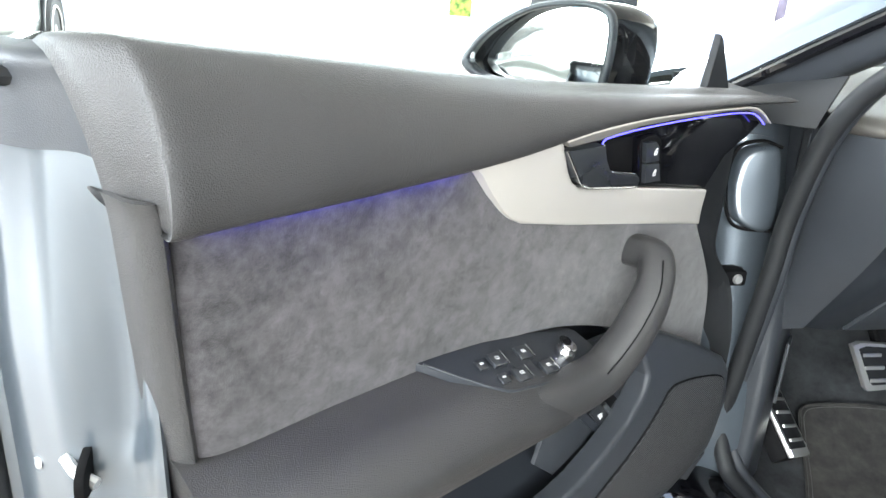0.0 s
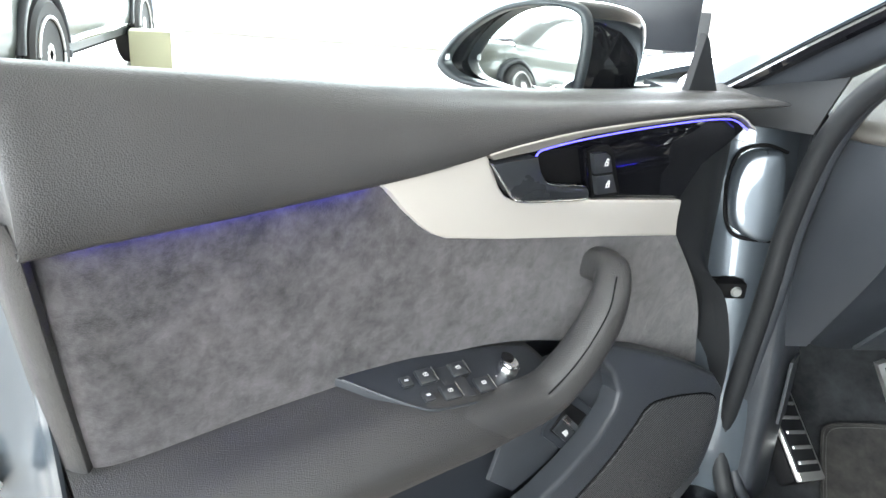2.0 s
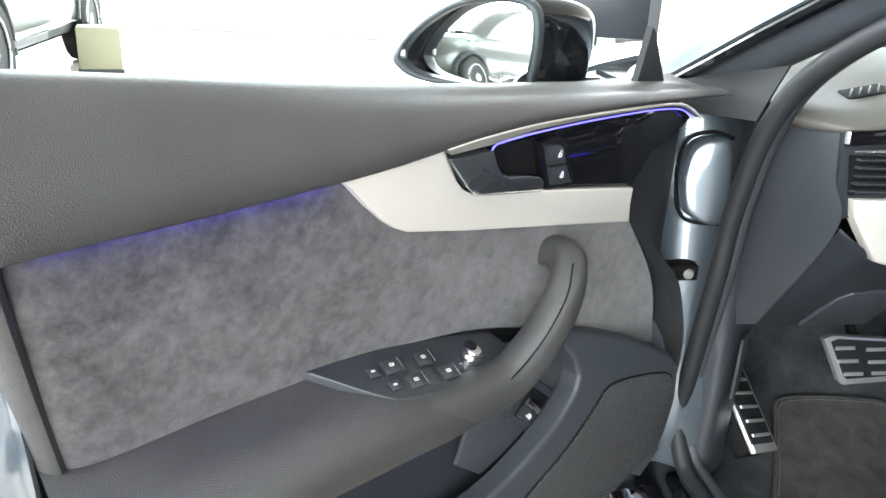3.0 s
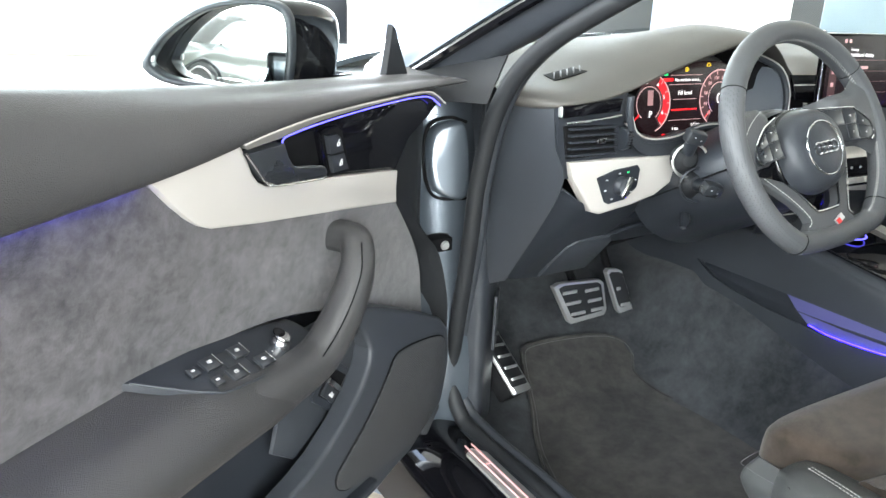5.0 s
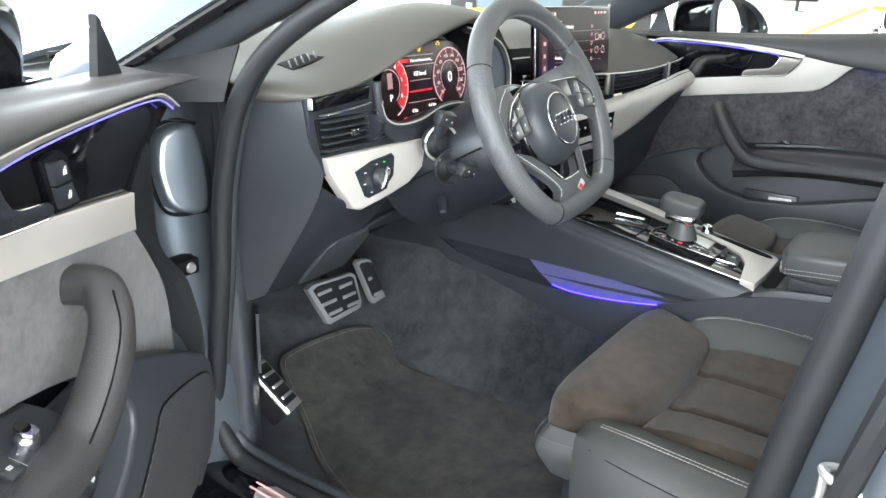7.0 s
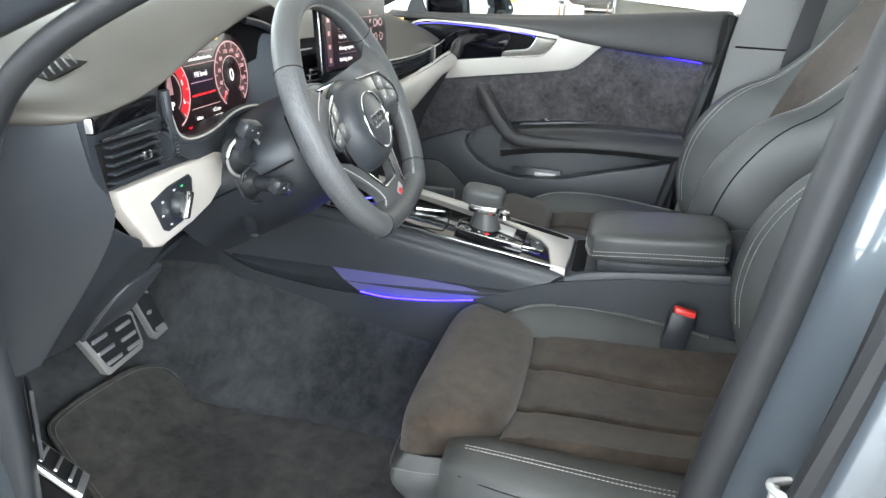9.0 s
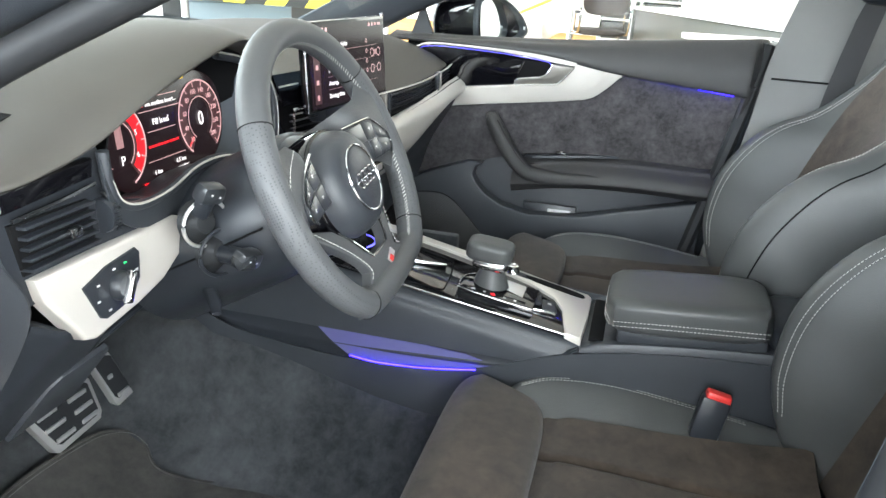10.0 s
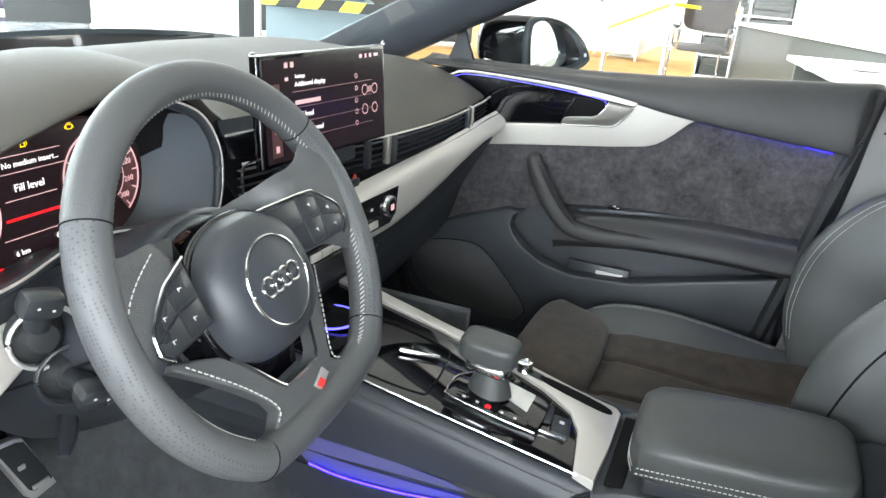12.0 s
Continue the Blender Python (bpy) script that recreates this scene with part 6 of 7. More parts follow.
part("chrome_line", tube([(XL + 0.003, y, ctop(y) + 0.004) for y in (0.408, 0.55, 0.70, 0.84)], 0.0013, 30, 6), CHROME, con)
part("silver_frame", plate([(XL, 0.388), (1.35, 0.384), (1.43, 0.384), (1.440, 0.392), (1.446, 0.45), (1.470, 0.60), (1.505, 0.84), (1.477, 0.84), (1.457, 0.66), (1.438, 0.56), (1.416, 0.49), (1.388, 0.444), (1.352, 0.426), (XL + 0.004, 0.413)], 0.014, 0.003, warp=lambda x, y, z: flat(x, y - 0.008, z)), SILVER, con, "satin silver frame of the console")
part("key_slot", plate([(1.414, 0.405), (1.430, 0.405), (1.442, 0.49), (1.428, 0.49)], 0.002, 0.0006, warp=lambda x, y, z: flat(x, y - 0.0095, z), smooth=24), DARK, con)
part("knob_base", plate([(1.428, 0.495), (1.444, 0.495), (1.452, 0.545), (1.436, 0.545)], 0.002, 0.0006, warp=lambda x, y, z: flat(x, y - 0.0092, z)), HARD, con)
part("volume_knob", lathe([(0.0, 0.012), (0.006, 0.012), (0.0075, 0.0135), (0.0105, 0.0125), (0.011, 0.004), (0.013, 0.0)], 24, pose(1.440, 0.524, ctop(0.524) + 0.008)), CHROME, con, "small chrome volume knob")
part("lid_line", tube([(x, y, ctop(y) + 0.0045) for x, y in ((1.292, 0.625), (1.286, 0.70), (1.295, 0.735), (1.40, 0.745), (1.425, 0.72), (1.418, 0.64), (1.40, 0.622), (1.31, 0.612))], 0.0012, 60, 6, closed=True), DARK, con)
part("lid_grip", box(0.008, 0.058, 0.007, 0.003, pose(1.372, 0.655, ctop(0.655) + 0.008, 9, 0, 24)), CHROME, con)
part("cup_holder_ring", tube([(1.375 + 0.038 * math.cos(t_), 0.795 + 0.038 * math.sin(t_), ctop(0.795) + 0.005) for t_ in (2 * math.pi * i / 20 for i in range(20))], 0.0016, 40, 6, closed=True), BLUE_LINE, con)
part("cup_holder", lathe([(0.0, 0.0), (0.036, 0.0), (0.036, 0.0015), (0.0, 0.0015)], 30, pose(1.375, 0.795, ctop(0.795) + 0.0042)), DARK, con)
part("start_button", lathe([(0.0, 0.006), (0.012, 0.006), (0.014, 0.0)], 24, pose(1.262, 0.86, 0.602, 60, -30, 0)), CHROME, con)
# gear selector
gs = thing("gear_selector", "short gear selector with leather knob and chrome collar", "gear selector")
part("base", plate([(1.297, 0.468), (1.296, 0.52), (1.300, 0.585), (1.310, 0.592), (1.352, 0.592), (1.385, 0.57), (1.385, 0.468)], 0.012, 0.004, warp=lambda x, y, z: flat(x, y - 0.014, z)), GLOSS, gs, "glossy black selector plate")
part("base_edge", tube([flat(x, -0.0145, y) for x, y in ((1.299, 0.470), (1.298, 0.52), (1.302, 0.583), (1.311, 0.590), (1.350, 0.590), (1.382, 0.569))], 0.0011, 40, 6), CHROME, gs)
part("gate_display", plate([(1.301, 0.482), (1.303, 0.576), (1.318, 0.576), (1.318, 0.482)], 0.002, 0.0005, warp=lambda x, y, z: flat(x, y - 0.0155, z)), GLOSS, gs)
part("gate_letter", lathe([(0.0, 0.0005), (0.004, 0.0005), (0.004, 0.0)], 14, pose(1.310, 0.534, ctop(0.534) + 0.0156, 9, 0, 0)), GLOW_RED, gs)
for y in (0.566, 0.548, 0.515, 0.498):
    part("gate_mark", box(0.004, 0.004, 0.0005, 0, pose(1.310, y, ctop(y) + 0.016, 9, 0, 0)), WHITE, gs)
part("gaiter", patch([[(1.347 + r * a * math.cos(t_), 0.545 + r * math.sin(t_), z) for t_ in (2 * math.pi * i / 12 for i in range(12))] for r, a, z in ((0.030, 0.75, 0.566), (0.026, 0.75, 0.580), (0.021, 0.8, 0.592), (0.017, 0.85, 0.604))], 14, 30, close_v=True), SEATLEATHER, gs)
part("collar", box(0.044, 0.054, 0.018, 0.006, pose(1.348, 0.548, 0.607, 6, -4, 0)), CHROME, gs, "chrome collar with a release button")
part("release_button", box(0.012, 0.008, 0.012, 0.002, pose(1.334, 0.522, 0.606)), GLOSS, gs)
part("knob", cushion(0.050, 0.076, 0.034, pose(1.349, 0.550, 0.626, 6, -4, 0), 4.5), SEATLEATHER, gs, "black leather selector knob")
for y in (0.447, 0.474):
    k_ = part("parking_key", box(0.040, 0.024, 0.006, 0.002, pose(1.347 + (y - 0.447) * 0.6, y, ctop(y) + 0.006, 9, 0, 8)), HARD, gs)
    part("mark", box(0.006, 0.006, 0.0005, 0, pose(1.352 + (y - 0.447) * 0.6, y, ctop(y) + 0.0093, 9, 0, 8)), WHITE, k_)
part("bright_divider", box(0.004, 0.056, 0.004, 0.001, pose(1.320, 0.462, ctop(0.462) + 0.007, 9, 0, 6)), CHROME, gs)
# pale steel patch painted as the reflection on the glossy selector plate
part("selector_reflection", plate([(1.335, 0.49), (1.378, 0.49), (1.384, 0.53), (1.350, 0.53)], 0.002, 0.0004, warp=lambda x, y, z: flat(x, y - 0.0152, z)), STEEL, gs)
# rear console with armrest
rc = thing("console_rear", "black rear section of the console with storage box", "console")
part("box", patch([[(1.250, y, 0.30), (1.254, y, 0.46), (1.258, y, z - 0.010), (1.268, y, z), (1.30, y, z), (1.40, y, z), (1.430, y, z - 0.003), (1.440, y, z - 0.015), (1.440, y, 0.30)] for y, z in ((0.386, 0.526), (0.34, 0.540), (0.2, 0.556), (0.06, 0.566), (-0.06, 0.568), (-0.09, 0.55))], 24, 44), SOFT, rc)
# near-black block stands in for the shade of the gap
part("gap", box(0.150, 0.022, 0.006, 0.001, pose(1.345, 0.366, 0.5365)), DARK, rc)
part("hinge_cover", cushion(0.16, 0.10, 0.05, pose(1.348, 0.075, 0.575), 4.0), HARD, rc)
ar = thing("armrest", "padded black leather centre armrest with pale double stitching", "armrest")
part("pad", cushion(0.158, 0.235, 0.056, pose(1.335, 0.240, 0.590, -4, 0, 0), 6.0), SEATLEATHER, ar)
part("base", box(0.14, 0.21, 0.026, 0.006, pose(1.337, 0.232, 0.558, -4, 0, 0)), SOFT, ar)
for dz in (0.0, 0.007):
    part("stitching", stitches([(1.2560, 0.345, 0.579 - dz), (1.2555, 0.24, 0.588 - dz), (1.2560, 0.130, 0.596 - dz)], lift=(-0.0012, 0, 0)), THREAD, ar)
    part("stitching", stitches([(1.258, 0.349, 0.579 - dz), (1.30, 0.3575, 0.578 - dz), (1.40, 0.3575, 0.578 - dz)], lift=(0, 0.0008, 0)), THREAD, ar)

# ---- seats ----
def seat(name, label, cx, dy, dz=0.0, back_y=0.0):
    """A sports seat in its own frame: x across, y ahead."""
    s = thing(name, label, "car seat", CAR @ pose(cx, dy, dz), group="front seats")
    part("base", box(0.38, 0.42, 0.16, 0.03, pose(0, 0.32, 0.29)), HARD, s)
    # thigh support, wide in front and narrow behind
    def taper(q):
        f = (q.y + 0.075) / 0.15
        return Vector((0.018 + q.x * (0.76 + 0.32 * max(0.0, min(1.0, f)) ** 0.8), q.y, q.z - 0.016 * max(0, f - 0.75) * 4))
    part("thigh_support", cushion(0.39, 0.150, 0.085, pose(0, 0.494, 0.4255, 5, 0, 0), 5.0, 40, 32, taper), SUEDE_SEAT, s, "dark suede thigh support")
    part("thigh_skirt", patch([[(-0.176, 0.44, 0.412), (-0.182, 0.53, 0.408), (-0.158, 0.556, 0.406), (0, 0.560, 0.405), (0.158, 0.556, 0.406), (0.182, 0.53, 0.408), (0.176, 0.44, 0.412)], [(-0.186, 0.44, 0.375), (-0.194, 0.545, 0.37), (-0.165, 0.572, 0.368), (0, 0.576, 0.367), (0.165, 0.572, 0.368), (0.194, 0.545, 0.37), (0.186, 0.44, 0.375)], [(-0.178, 0.43, 0.335), (-0.184, 0.525, 0.33), (-0.155, 0.55, 0.328), (0, 0.553, 0.327), (0.155, 0.55, 0.328), (0.184, 0.525, 0.33), (0.178, 0.43, 0.335)]], 12, 50, 0.004), SEATLEATHER, s, "black leather seat front")
    part("stitching", stitches([(-0.195, 0.46, 0.398), (-0.200, 0.545, 0.394), (-0.172, 0.570, 0.392), (0, 0.574, 0.391), (0.172, 0.570, 0.392), (0.200, 0.545, 0.394), (0.195, 0.46, 0.398)], lift=(0, 0.0, 0)), THREAD_DARK, s)
    mid = [[(x, y, z + k * x * x) for x in (-0.15, -0.08, 0.0, 0.08, 0.15)] for y, z, k in ((0.435, 0.400, 0.5), (0.418, 0.428, 0.5), (0.34, 0.432, 0.7), (0.24, 0.428, 1.0), (0.15, 0.430, 1.2), (0.06, 0.440, 1.2))]
    cu = patch(mid, 40, 110, 0.02)
    for v in cu.verts:
        if v.co.z > 0.41:
            for x0 in (-0.055, 0.055):
                v.co.z -= 0.006 * math.exp(-((v.co.x - x0 * (1 + 0.5 * (v.co.y - 0.1))) / 0.0055) ** 2)
            v.co.z -= 0.004 * math.exp(-((v.co.y - 0.405) / 0.008) ** 2)
    part("seat_cushion", cu, SUEDE_SEAT, s, "dark suede seat cushion with pleats")
    for sx in (-1, 1):
        def side(x, y, h, k):
            return (sx * x, y, 0.425 + h * k)
        # the entry side spreads towards the rear, the tunnel side draws in
        line = ((0.492, 0.20, 0.94), (0.465, 0.42, 1.0), (0.42, 0.52, 1.06), (0.34, 0.56, 1.12), (0.24, 0.58, 1.18), (0.12, 0.60, 1.20), (0.05, 0.60, 1.18)) if sx < 0 else ((0.492, 0.40, 0.84), (0.465, 0.75, 0.93), (0.42, 0.95, 1.03), (0.34, 1.02, 1.07), (0.25, 0.95, 1.02), (0.14, 0.75, 0.95), (0.05, 0.6, 0.90))
        rows = []
        for y, k, g in line:
            f = (0.242 * g - 0.118) / 0.124   # the inner edge keeps to the cushion
            rows.append([side(0.118 + (x - 0.118) * f, y, h, q) for x, h, q in ((0.114, -0.012, 1), (0.140, 0.006, k), (0.172, 0.034, k), (0.200, 0.050, k), (0.222, 0.044, k), (0.238, 0.014, k), (0.242, -0.04, 1), (0.236, -0.10, 1))])
        b = part("side_bolster", patch(rows, 40, 30, 0.004), SEATLEATHER, s, "black leather seat bolster")
        for e in (0.0, 0.006):
            part("stitching", stitches([side(0.118 + (0.078 + e) * (0.242 * g - 0.118) / 0.124, y, 0.0505, k) for y, k, g in line[1:6]], r=0.0005, lift=(0, 0, 0.0010)), THREAD, b)
        part("outer_seam", tube([side(0.236 * g, y, 0.012, k) for y, k, g in ((y, k, g + 0.005) for y, k, g in line[1:6])], 0.0012, 30, 6), DARK, b)
    B = pose(0, 0.075 + back_y, 0.43, 22, 0, 0)
    def on_b(x, y, z):
        return B @ Vector((x, y, z))
    back = [[on_b(x, k * x * x * 10 - 0.022, z) for x in (-w, -w / 2, 0, w / 2, w)] for z, w, k in ((0.0, 0.13, 0.10), (0.12, 0.135, 0.14), (0.28, 0.145, 0.16), (0.42, 0.16, 0.11), (0.54, 0.15, 0.04), (0.62, 0.11, 0.0))]
    part("backrest", patch(back, 30, 24, 0.03), SUEDE_SEAT, s, "dark suede backrest panel")
    part("back_shell", cushion(0.46, 0.09, 0.66, B @ pose(0, -0.11, 0.31), 4.0), SEATLEATHER, s)
    for sx in (-1, 1):
        lev = ((0.0, 1.0, 0.86), (0.045, 1.45, 0.92), (0.095, 1.78, 0.96), (0.16, 1.97, 1.0), (0.22, 1.97, 1.0), (0.283, 1.78, 1.0), (0.330, 1.48, 0.99), (0.38, 0.98, 0.98), (0.46, 0.55, 0.95), (0.56, 0.25, 0.88), (0.63, 0.0, 0.72))
        rows = [[on_b(sx * x * g, -0.045 + h * (k if h > 0 else 1.0), z) for x, h in ((0.112, -0.002), (0.135, 0.012), (0.165, 0.055), (0.195, 0.085), (0.225, 0.086), (0.250, 0.055), (0.262, 0.0), (0.258, -0.07))] for z, k, g in lev]
        b = part("back_bolster", patch(rows, 44, 30, 0.004), SEATLEATHER, s, "black leather backrest bolster")
        for e in (0.0, 0.007):
            part("stitching", stitches([on_b(sx * (0.190 - e) * g, -0.045 + (0.0845 - 0.55 * e) * k + 0.0012, z) for z, k, g in lev[1:10]], lift=(0, 0, 0)), THREAD, b)
        part("bolster_seam", tube([on_b(sx * 0.242 * g, -0.045 + 0.069 * k, z) for z, k, g in lev[1:10]], 0.0014, 60, 6), DARK, b)
    part("headrest", cushion(0.26, 0.10, 0.19, B @ pose(0, -0.09, 0.735), 3.0), SEATLEATHER, s)
    part("side_cover", cushion(0.03, 0.40, 0.12, pose(-0.225, 0.28, 0.33), 3.5), HARD, s)
    part("rail", box(0.03, 0.5, 0.03, 0.005, pose(-0.19, 0.30, 0.225)), HARD, s)
    part("adjust_lever", box(0.02, 0.09, 0.02, 0.006, pose(-0.245, 0.36, 0.315)), SOFT, s)
    return s


driver_seat = seat("driver_seat", "black leather sports seat with dark suede centre", 1.04, 0.0, 0.0, -0.022)
passenger_seat = seat("passenger_seat", "black leather passenger sports seat with dark suede centre", 1.68, 0.04, 0.02)
bk = thing("belt_buckle", "black seat belt buckle with a red release button", "belt buckle")
part("body", box(0.024, 0.040, 0.066, 0.005, pose(1.205, 0.196, 0.478, 10, 6, 0)), HARD, bk)
part("button", box(0.020, 0.034, 0.012, 0.003, pose(1.2085, 0.189, 0.512, 10, 6, 0)), RED, bk, "red release button")
part("stalk", tube([(1.203, 0.20, 0.45), (1.20, 0.17, 0.40), (1.20, 0.13, 0.35)], 0.008, 10, 8), RUBBER, bk)

# ---- pedals, footrest, floor mat ----
def pedal(name, label, m, outline, grips):
    p = thing(name, label, "pedal", m, group="pedals")
    part("pad", plate(outline, 0.012, 0.004), STEEL, p, "bright steel pedal face")
    cx_, cz_ = [sum(q[k] for q in outline) / len(outline) for k in (0, 1)]
    part("rubber_field", plate([(cx_ + (x - cx_) * 0.84, cz_ + 0.003 + (z - cz_) * 0.80) for x, z in outline], 0.004, 0.001, warp=lambda x, y, z: (x, y - 0.0015, z)), RUBBER, p)
    for x, z, w in grips:
        part("grip_bar", box(w, 0.004, 0.0065, 0.001, pose(x, -0.0025, z)), STEEL, p)
    part("arm", tube([(0, 0.012, 0.02), (0, 0.05, 0.06), (0, 0.09, 0.18)], 0.008, 10, 8), DARK, p)
    return p


pedal("brake_pedal", "steel brake pedal with black rubber inlays", CAR @ pose(0.99, 1.078, 0.418, -6, 0, 0), [(-0.076, 0.040), (-0.06, 0.046), (0.045, 0.038), (0.056, 0.030), (0.068, -0.030), (0.062, -0.042), (-0.026, -0.046), (-0.034, -0.040)],
      [(-0.036, 0.024, 0.036), (0.022, 0.020, 0.036), (-0.026, 0.0, 0.038), (0.030, -0.003, 0.036), (-0.012, -0.024, 0.036), (0.038, -0.024, 0.032)])
pedal("accelerator_pedal", "narrow steel accelerator pedal", CAR @ pose(1.10, 1.085, 0.415, -6, 0, 0), [(-0.040, 0.050), (-0.034, 0.056), (-0.008, 0.052), (0.004, 0.046), (0.034, -0.030), (0.040, -0.044), (0.004, -0.048), (-0.004, -0.040)], [(0.014, -0.028, 0.026), (-0.008, 0.01, 0.010)])
fr = thing("footrest", "steel footrest with black rubber ribs", "footrest", CAR @ frame_of((0.780, 1.064, 0.352), (0.79, 0.53, -0.34), (0.215, 0.876, 0.433)))
part("plate", box(0.098, 0.010, 0.170, 0.003), STEEL, fr)
part("rubber_field", box(0.090, 0.004, 0.152, 0.002, pose(-0.006, -0.0045, 0.004)), RUBBER, fr)
for i in range(6):
    part("grip_bar", box(0.070, 0.005, 0.0055, 0.001, pose(-0.006, -0.007, -0.058 + 0.024 * i)), STEEL, fr)
part("foot_block", box(0.094, 0.03, 0.168, 0.006, pose(-0.002, 0.02, 0.0)), DARK, fr)
mt = thing("floor_mat", "dark velour floor mat with stitched edge", "floor mat")
def lay(y):
    return 0.2155 + max(0.0, y - 0.93) ** 1.7 * 0.95
out = [(0.735, 0.20), (0.735, 0.60), (0.74, 0.82), (0.79, 0.94), (0.845, 1.035), (0.885, 1.12), (0.908, 1.156), (0.95, 1.163), (1.03, 1.160), (1.12, 1.148), (1.162, 1.122), (1.160, 1.085), (1.132, 1.045), (1.138, 0.99), (1.160, 0.92), (1.170, 0.80), (1.185, 0.60), (1.18, 0.20)]
part("velour", plate(out, 0.007, 0.002, warp=lambda x, y, z: (x, z, lay(z) - y), cuts=3), MAT_TEX, mt)
part("edging", tube([(x, y, lay(y)) for x, y in cr(out, 90, True)], 0.0026, 180, 6, closed=True), MAT_TEX, mt)
part("stitching", stitches([(x * 0.985 + 0.014, y - 0.012, lay(y) + 0.0008) for x, y in out[2:12]], lift=(0, 0, 0)), THREAD_DARK, mt)
sb = thing("seat_belt", "black woven seat belt hanging at the far pillar", "seat belt")
part("webbing", patch([[(2.005, -0.06, 0.50), (2.005, -0.01, 0.50)], [(1.995, -0.06, 0.75), (1.995, -0.01, 0.75)], [(1.965, -0.085, 0.98), (1.965, -0.04, 0.98)], [(1.955, -0.10, 1.05), (1.955, -0.06, 1.05)]], 14, 4, 0.0015), BELT, sb)
part("guide", cushion(0.05, 0.11, 0.07, pose(1.95, -0.08, 1.06), 2.5), HARD, sb)
far = thing("far_pillar", "dark lined middle pillar on the passenger side", "pillar")
part("lining", patch([[(1.98, 0.19, 0.30), (2.00, 0.15, 0.55), (2.015, 0.115, 0.75), (2.025, 0.09, 0.92), (1.97, 0.03, 1.16)], [(1.985, 0.06, 0.30), (2.005, 0.03, 0.55), (2.02, 0.0, 0.75), (2.02, -0.03, 0.92), (1.965, -0.06, 1.16)], [(2.0, -0.2, 0.30), (2.02, -0.2, 0.55), (2.03, -0.2, 0.75), (2.02, -0.2, 0.92), (1.955, -0.2, 1.16)]], 14, 24, 0.006), LINING, far, "pale grey pillar lining")
part("lining_joint", tube([(2.018, 0.085, 0.86), (2.014, -0.03, 0.86), (2.015, -0.18, 0.86)], 0.0022, 12, 6), DARK, far)
# seal thickened so that its black stands in for shade in the gap
part("door_gap_seal_and_shade", tube([(1.965, 0.245, 0.30), (1.985, 0.185, 0.55), (2.0, 0.14, 0.75), (2.02, 0.105, 0.93)], 0.015, 20, 8), RUBBER, far)
part("rear_side", patch([[(2.02, -0.2, z), (2.03, -0.8, z), (1.98, -1.4, z)] for z in (0.3, 0.6, 0.9)], 8, 8, 0.01), SOFT, far)
# plain closed parts of the cabin
part("footwell_end", box(0.75, 0.02, 0.55, 0.004, pose(1.80, 1.30, 0.45)), CARPET, far)
part("footwell_side", box(0.02, 1.3, 0.55, 0.004, pose(2.045, 0.80, 0.42)), SOFT, far)
part("near_footwell_side", box(0.02, 0.7, 0.30, 0.004, pose(1.555, 1.0, 0.42)), CARPET, far)
part("cabin_floor", box(1.5, 2.3, 0.02, 0.004, pose(CX, -0.25, 0.19)), CARPET, far)
# added out of view to keep light from entering through the rear
part("rear_light_block", box(1.45, 0.04, 1.05, 0.01, pose(CX, -1.42, 0.78)), SOFT, far)
part("rear_bench", box(1.3, 0.5, 0.5, 0.05, pose(CX, -0.95, 0.40)), SEATLEATHER, far)
bo = thing("booklet", "dark booklet with a white label in the door pocket", "booklet", CAR @ pose(2.012, 0.53, 0.332))
part("cover", box(0.012, 0.13, 0.185, 0.003, pose(0, 0, 0.0925, 0, 4, 0)), HARD, bo)
part("label_field", box(0.001, 0.055, 0.022, 0, pose(-0.0002, -0.025, 0.165, 0, 4, 0) @ pose(-0.0066, 0, 0)), WHITE, bo)

# ---- things in the hall round the car ----
SUVPAINT = mat("grey_green_metallic_paint", (0.050, 0.058, 0.054), 0.42, metal=0.25, coat=0.6, var=0.05)
TYRE = mat("tyre_rubber", (0.02, 0.02, 0.021), 0.8, var=0.2, grain=0.3, grain_scale=80)
ALLOY = mat("alloy_rim_paint", (0.5, 0.5, 0.51), 0.35, metal=0.7, var=0.05)
TINTED = mat("tinted_glass", (0.01, 0.012, 0.012), 0.05, coat=1.0, var=0.02, rough_var=0.01)
LAMINATE = mat("white_laminate", (0.75, 0.75, 0.73), 0.4, var=0.04, var_scale=2)
GREYBOARD = mat("warm_grey_laminate", (0.085, 0.083, 0.072), 0.5, var=0.08, var_scale=3)
DARKCLOTH = mat("dark_brown_chair_cloth", (0.045, 0.036, 0.032), 0.9, var=0.2, var_scale=30, grain=0.4, grain_scale=500)
BINDER = mat("marbled_grey_card", (0.06, 0.063, 0.06), 0.7, var=0.3, var_scale=60)
PAPER = mat("white_paper", (0.82, 0.82, 0.80), 0.8, var=0.03)
CREAM = mat("cream_board", (0.40, 0.40, 0.28), 0.6, var=0.06, var_scale=2)
PALEBLUE = mat("pale_blue_sheet", (0.16, 0.21, 0.24), 0.5, var=0.08, var_scale=4)
SLATE = mat("slate_grey_paint", (0.05, 0.056, 0.062), 0.6, var=0.08, var_scale=1.5)
YELLOW = mat("yellow_tape", (0.75, 0.6, 0.03), 0.5, var=0.06)
BLACKTAPE = mat("black_tape", (0.012, 0.012, 0.012), 0.5, var=0.1)
PURPLE = mat("dark_purple_print", (0.06, 0.045, 0.10), 0.5, var=0.5, var_scale=5, color2=(0.16, 0.14, 0.22))
GREEN = mat("green_print", (0.10, 0.30, 0.05), 0.6, var=0.5, var_scale=14, color2=(0.5, 0.55, 0.12))


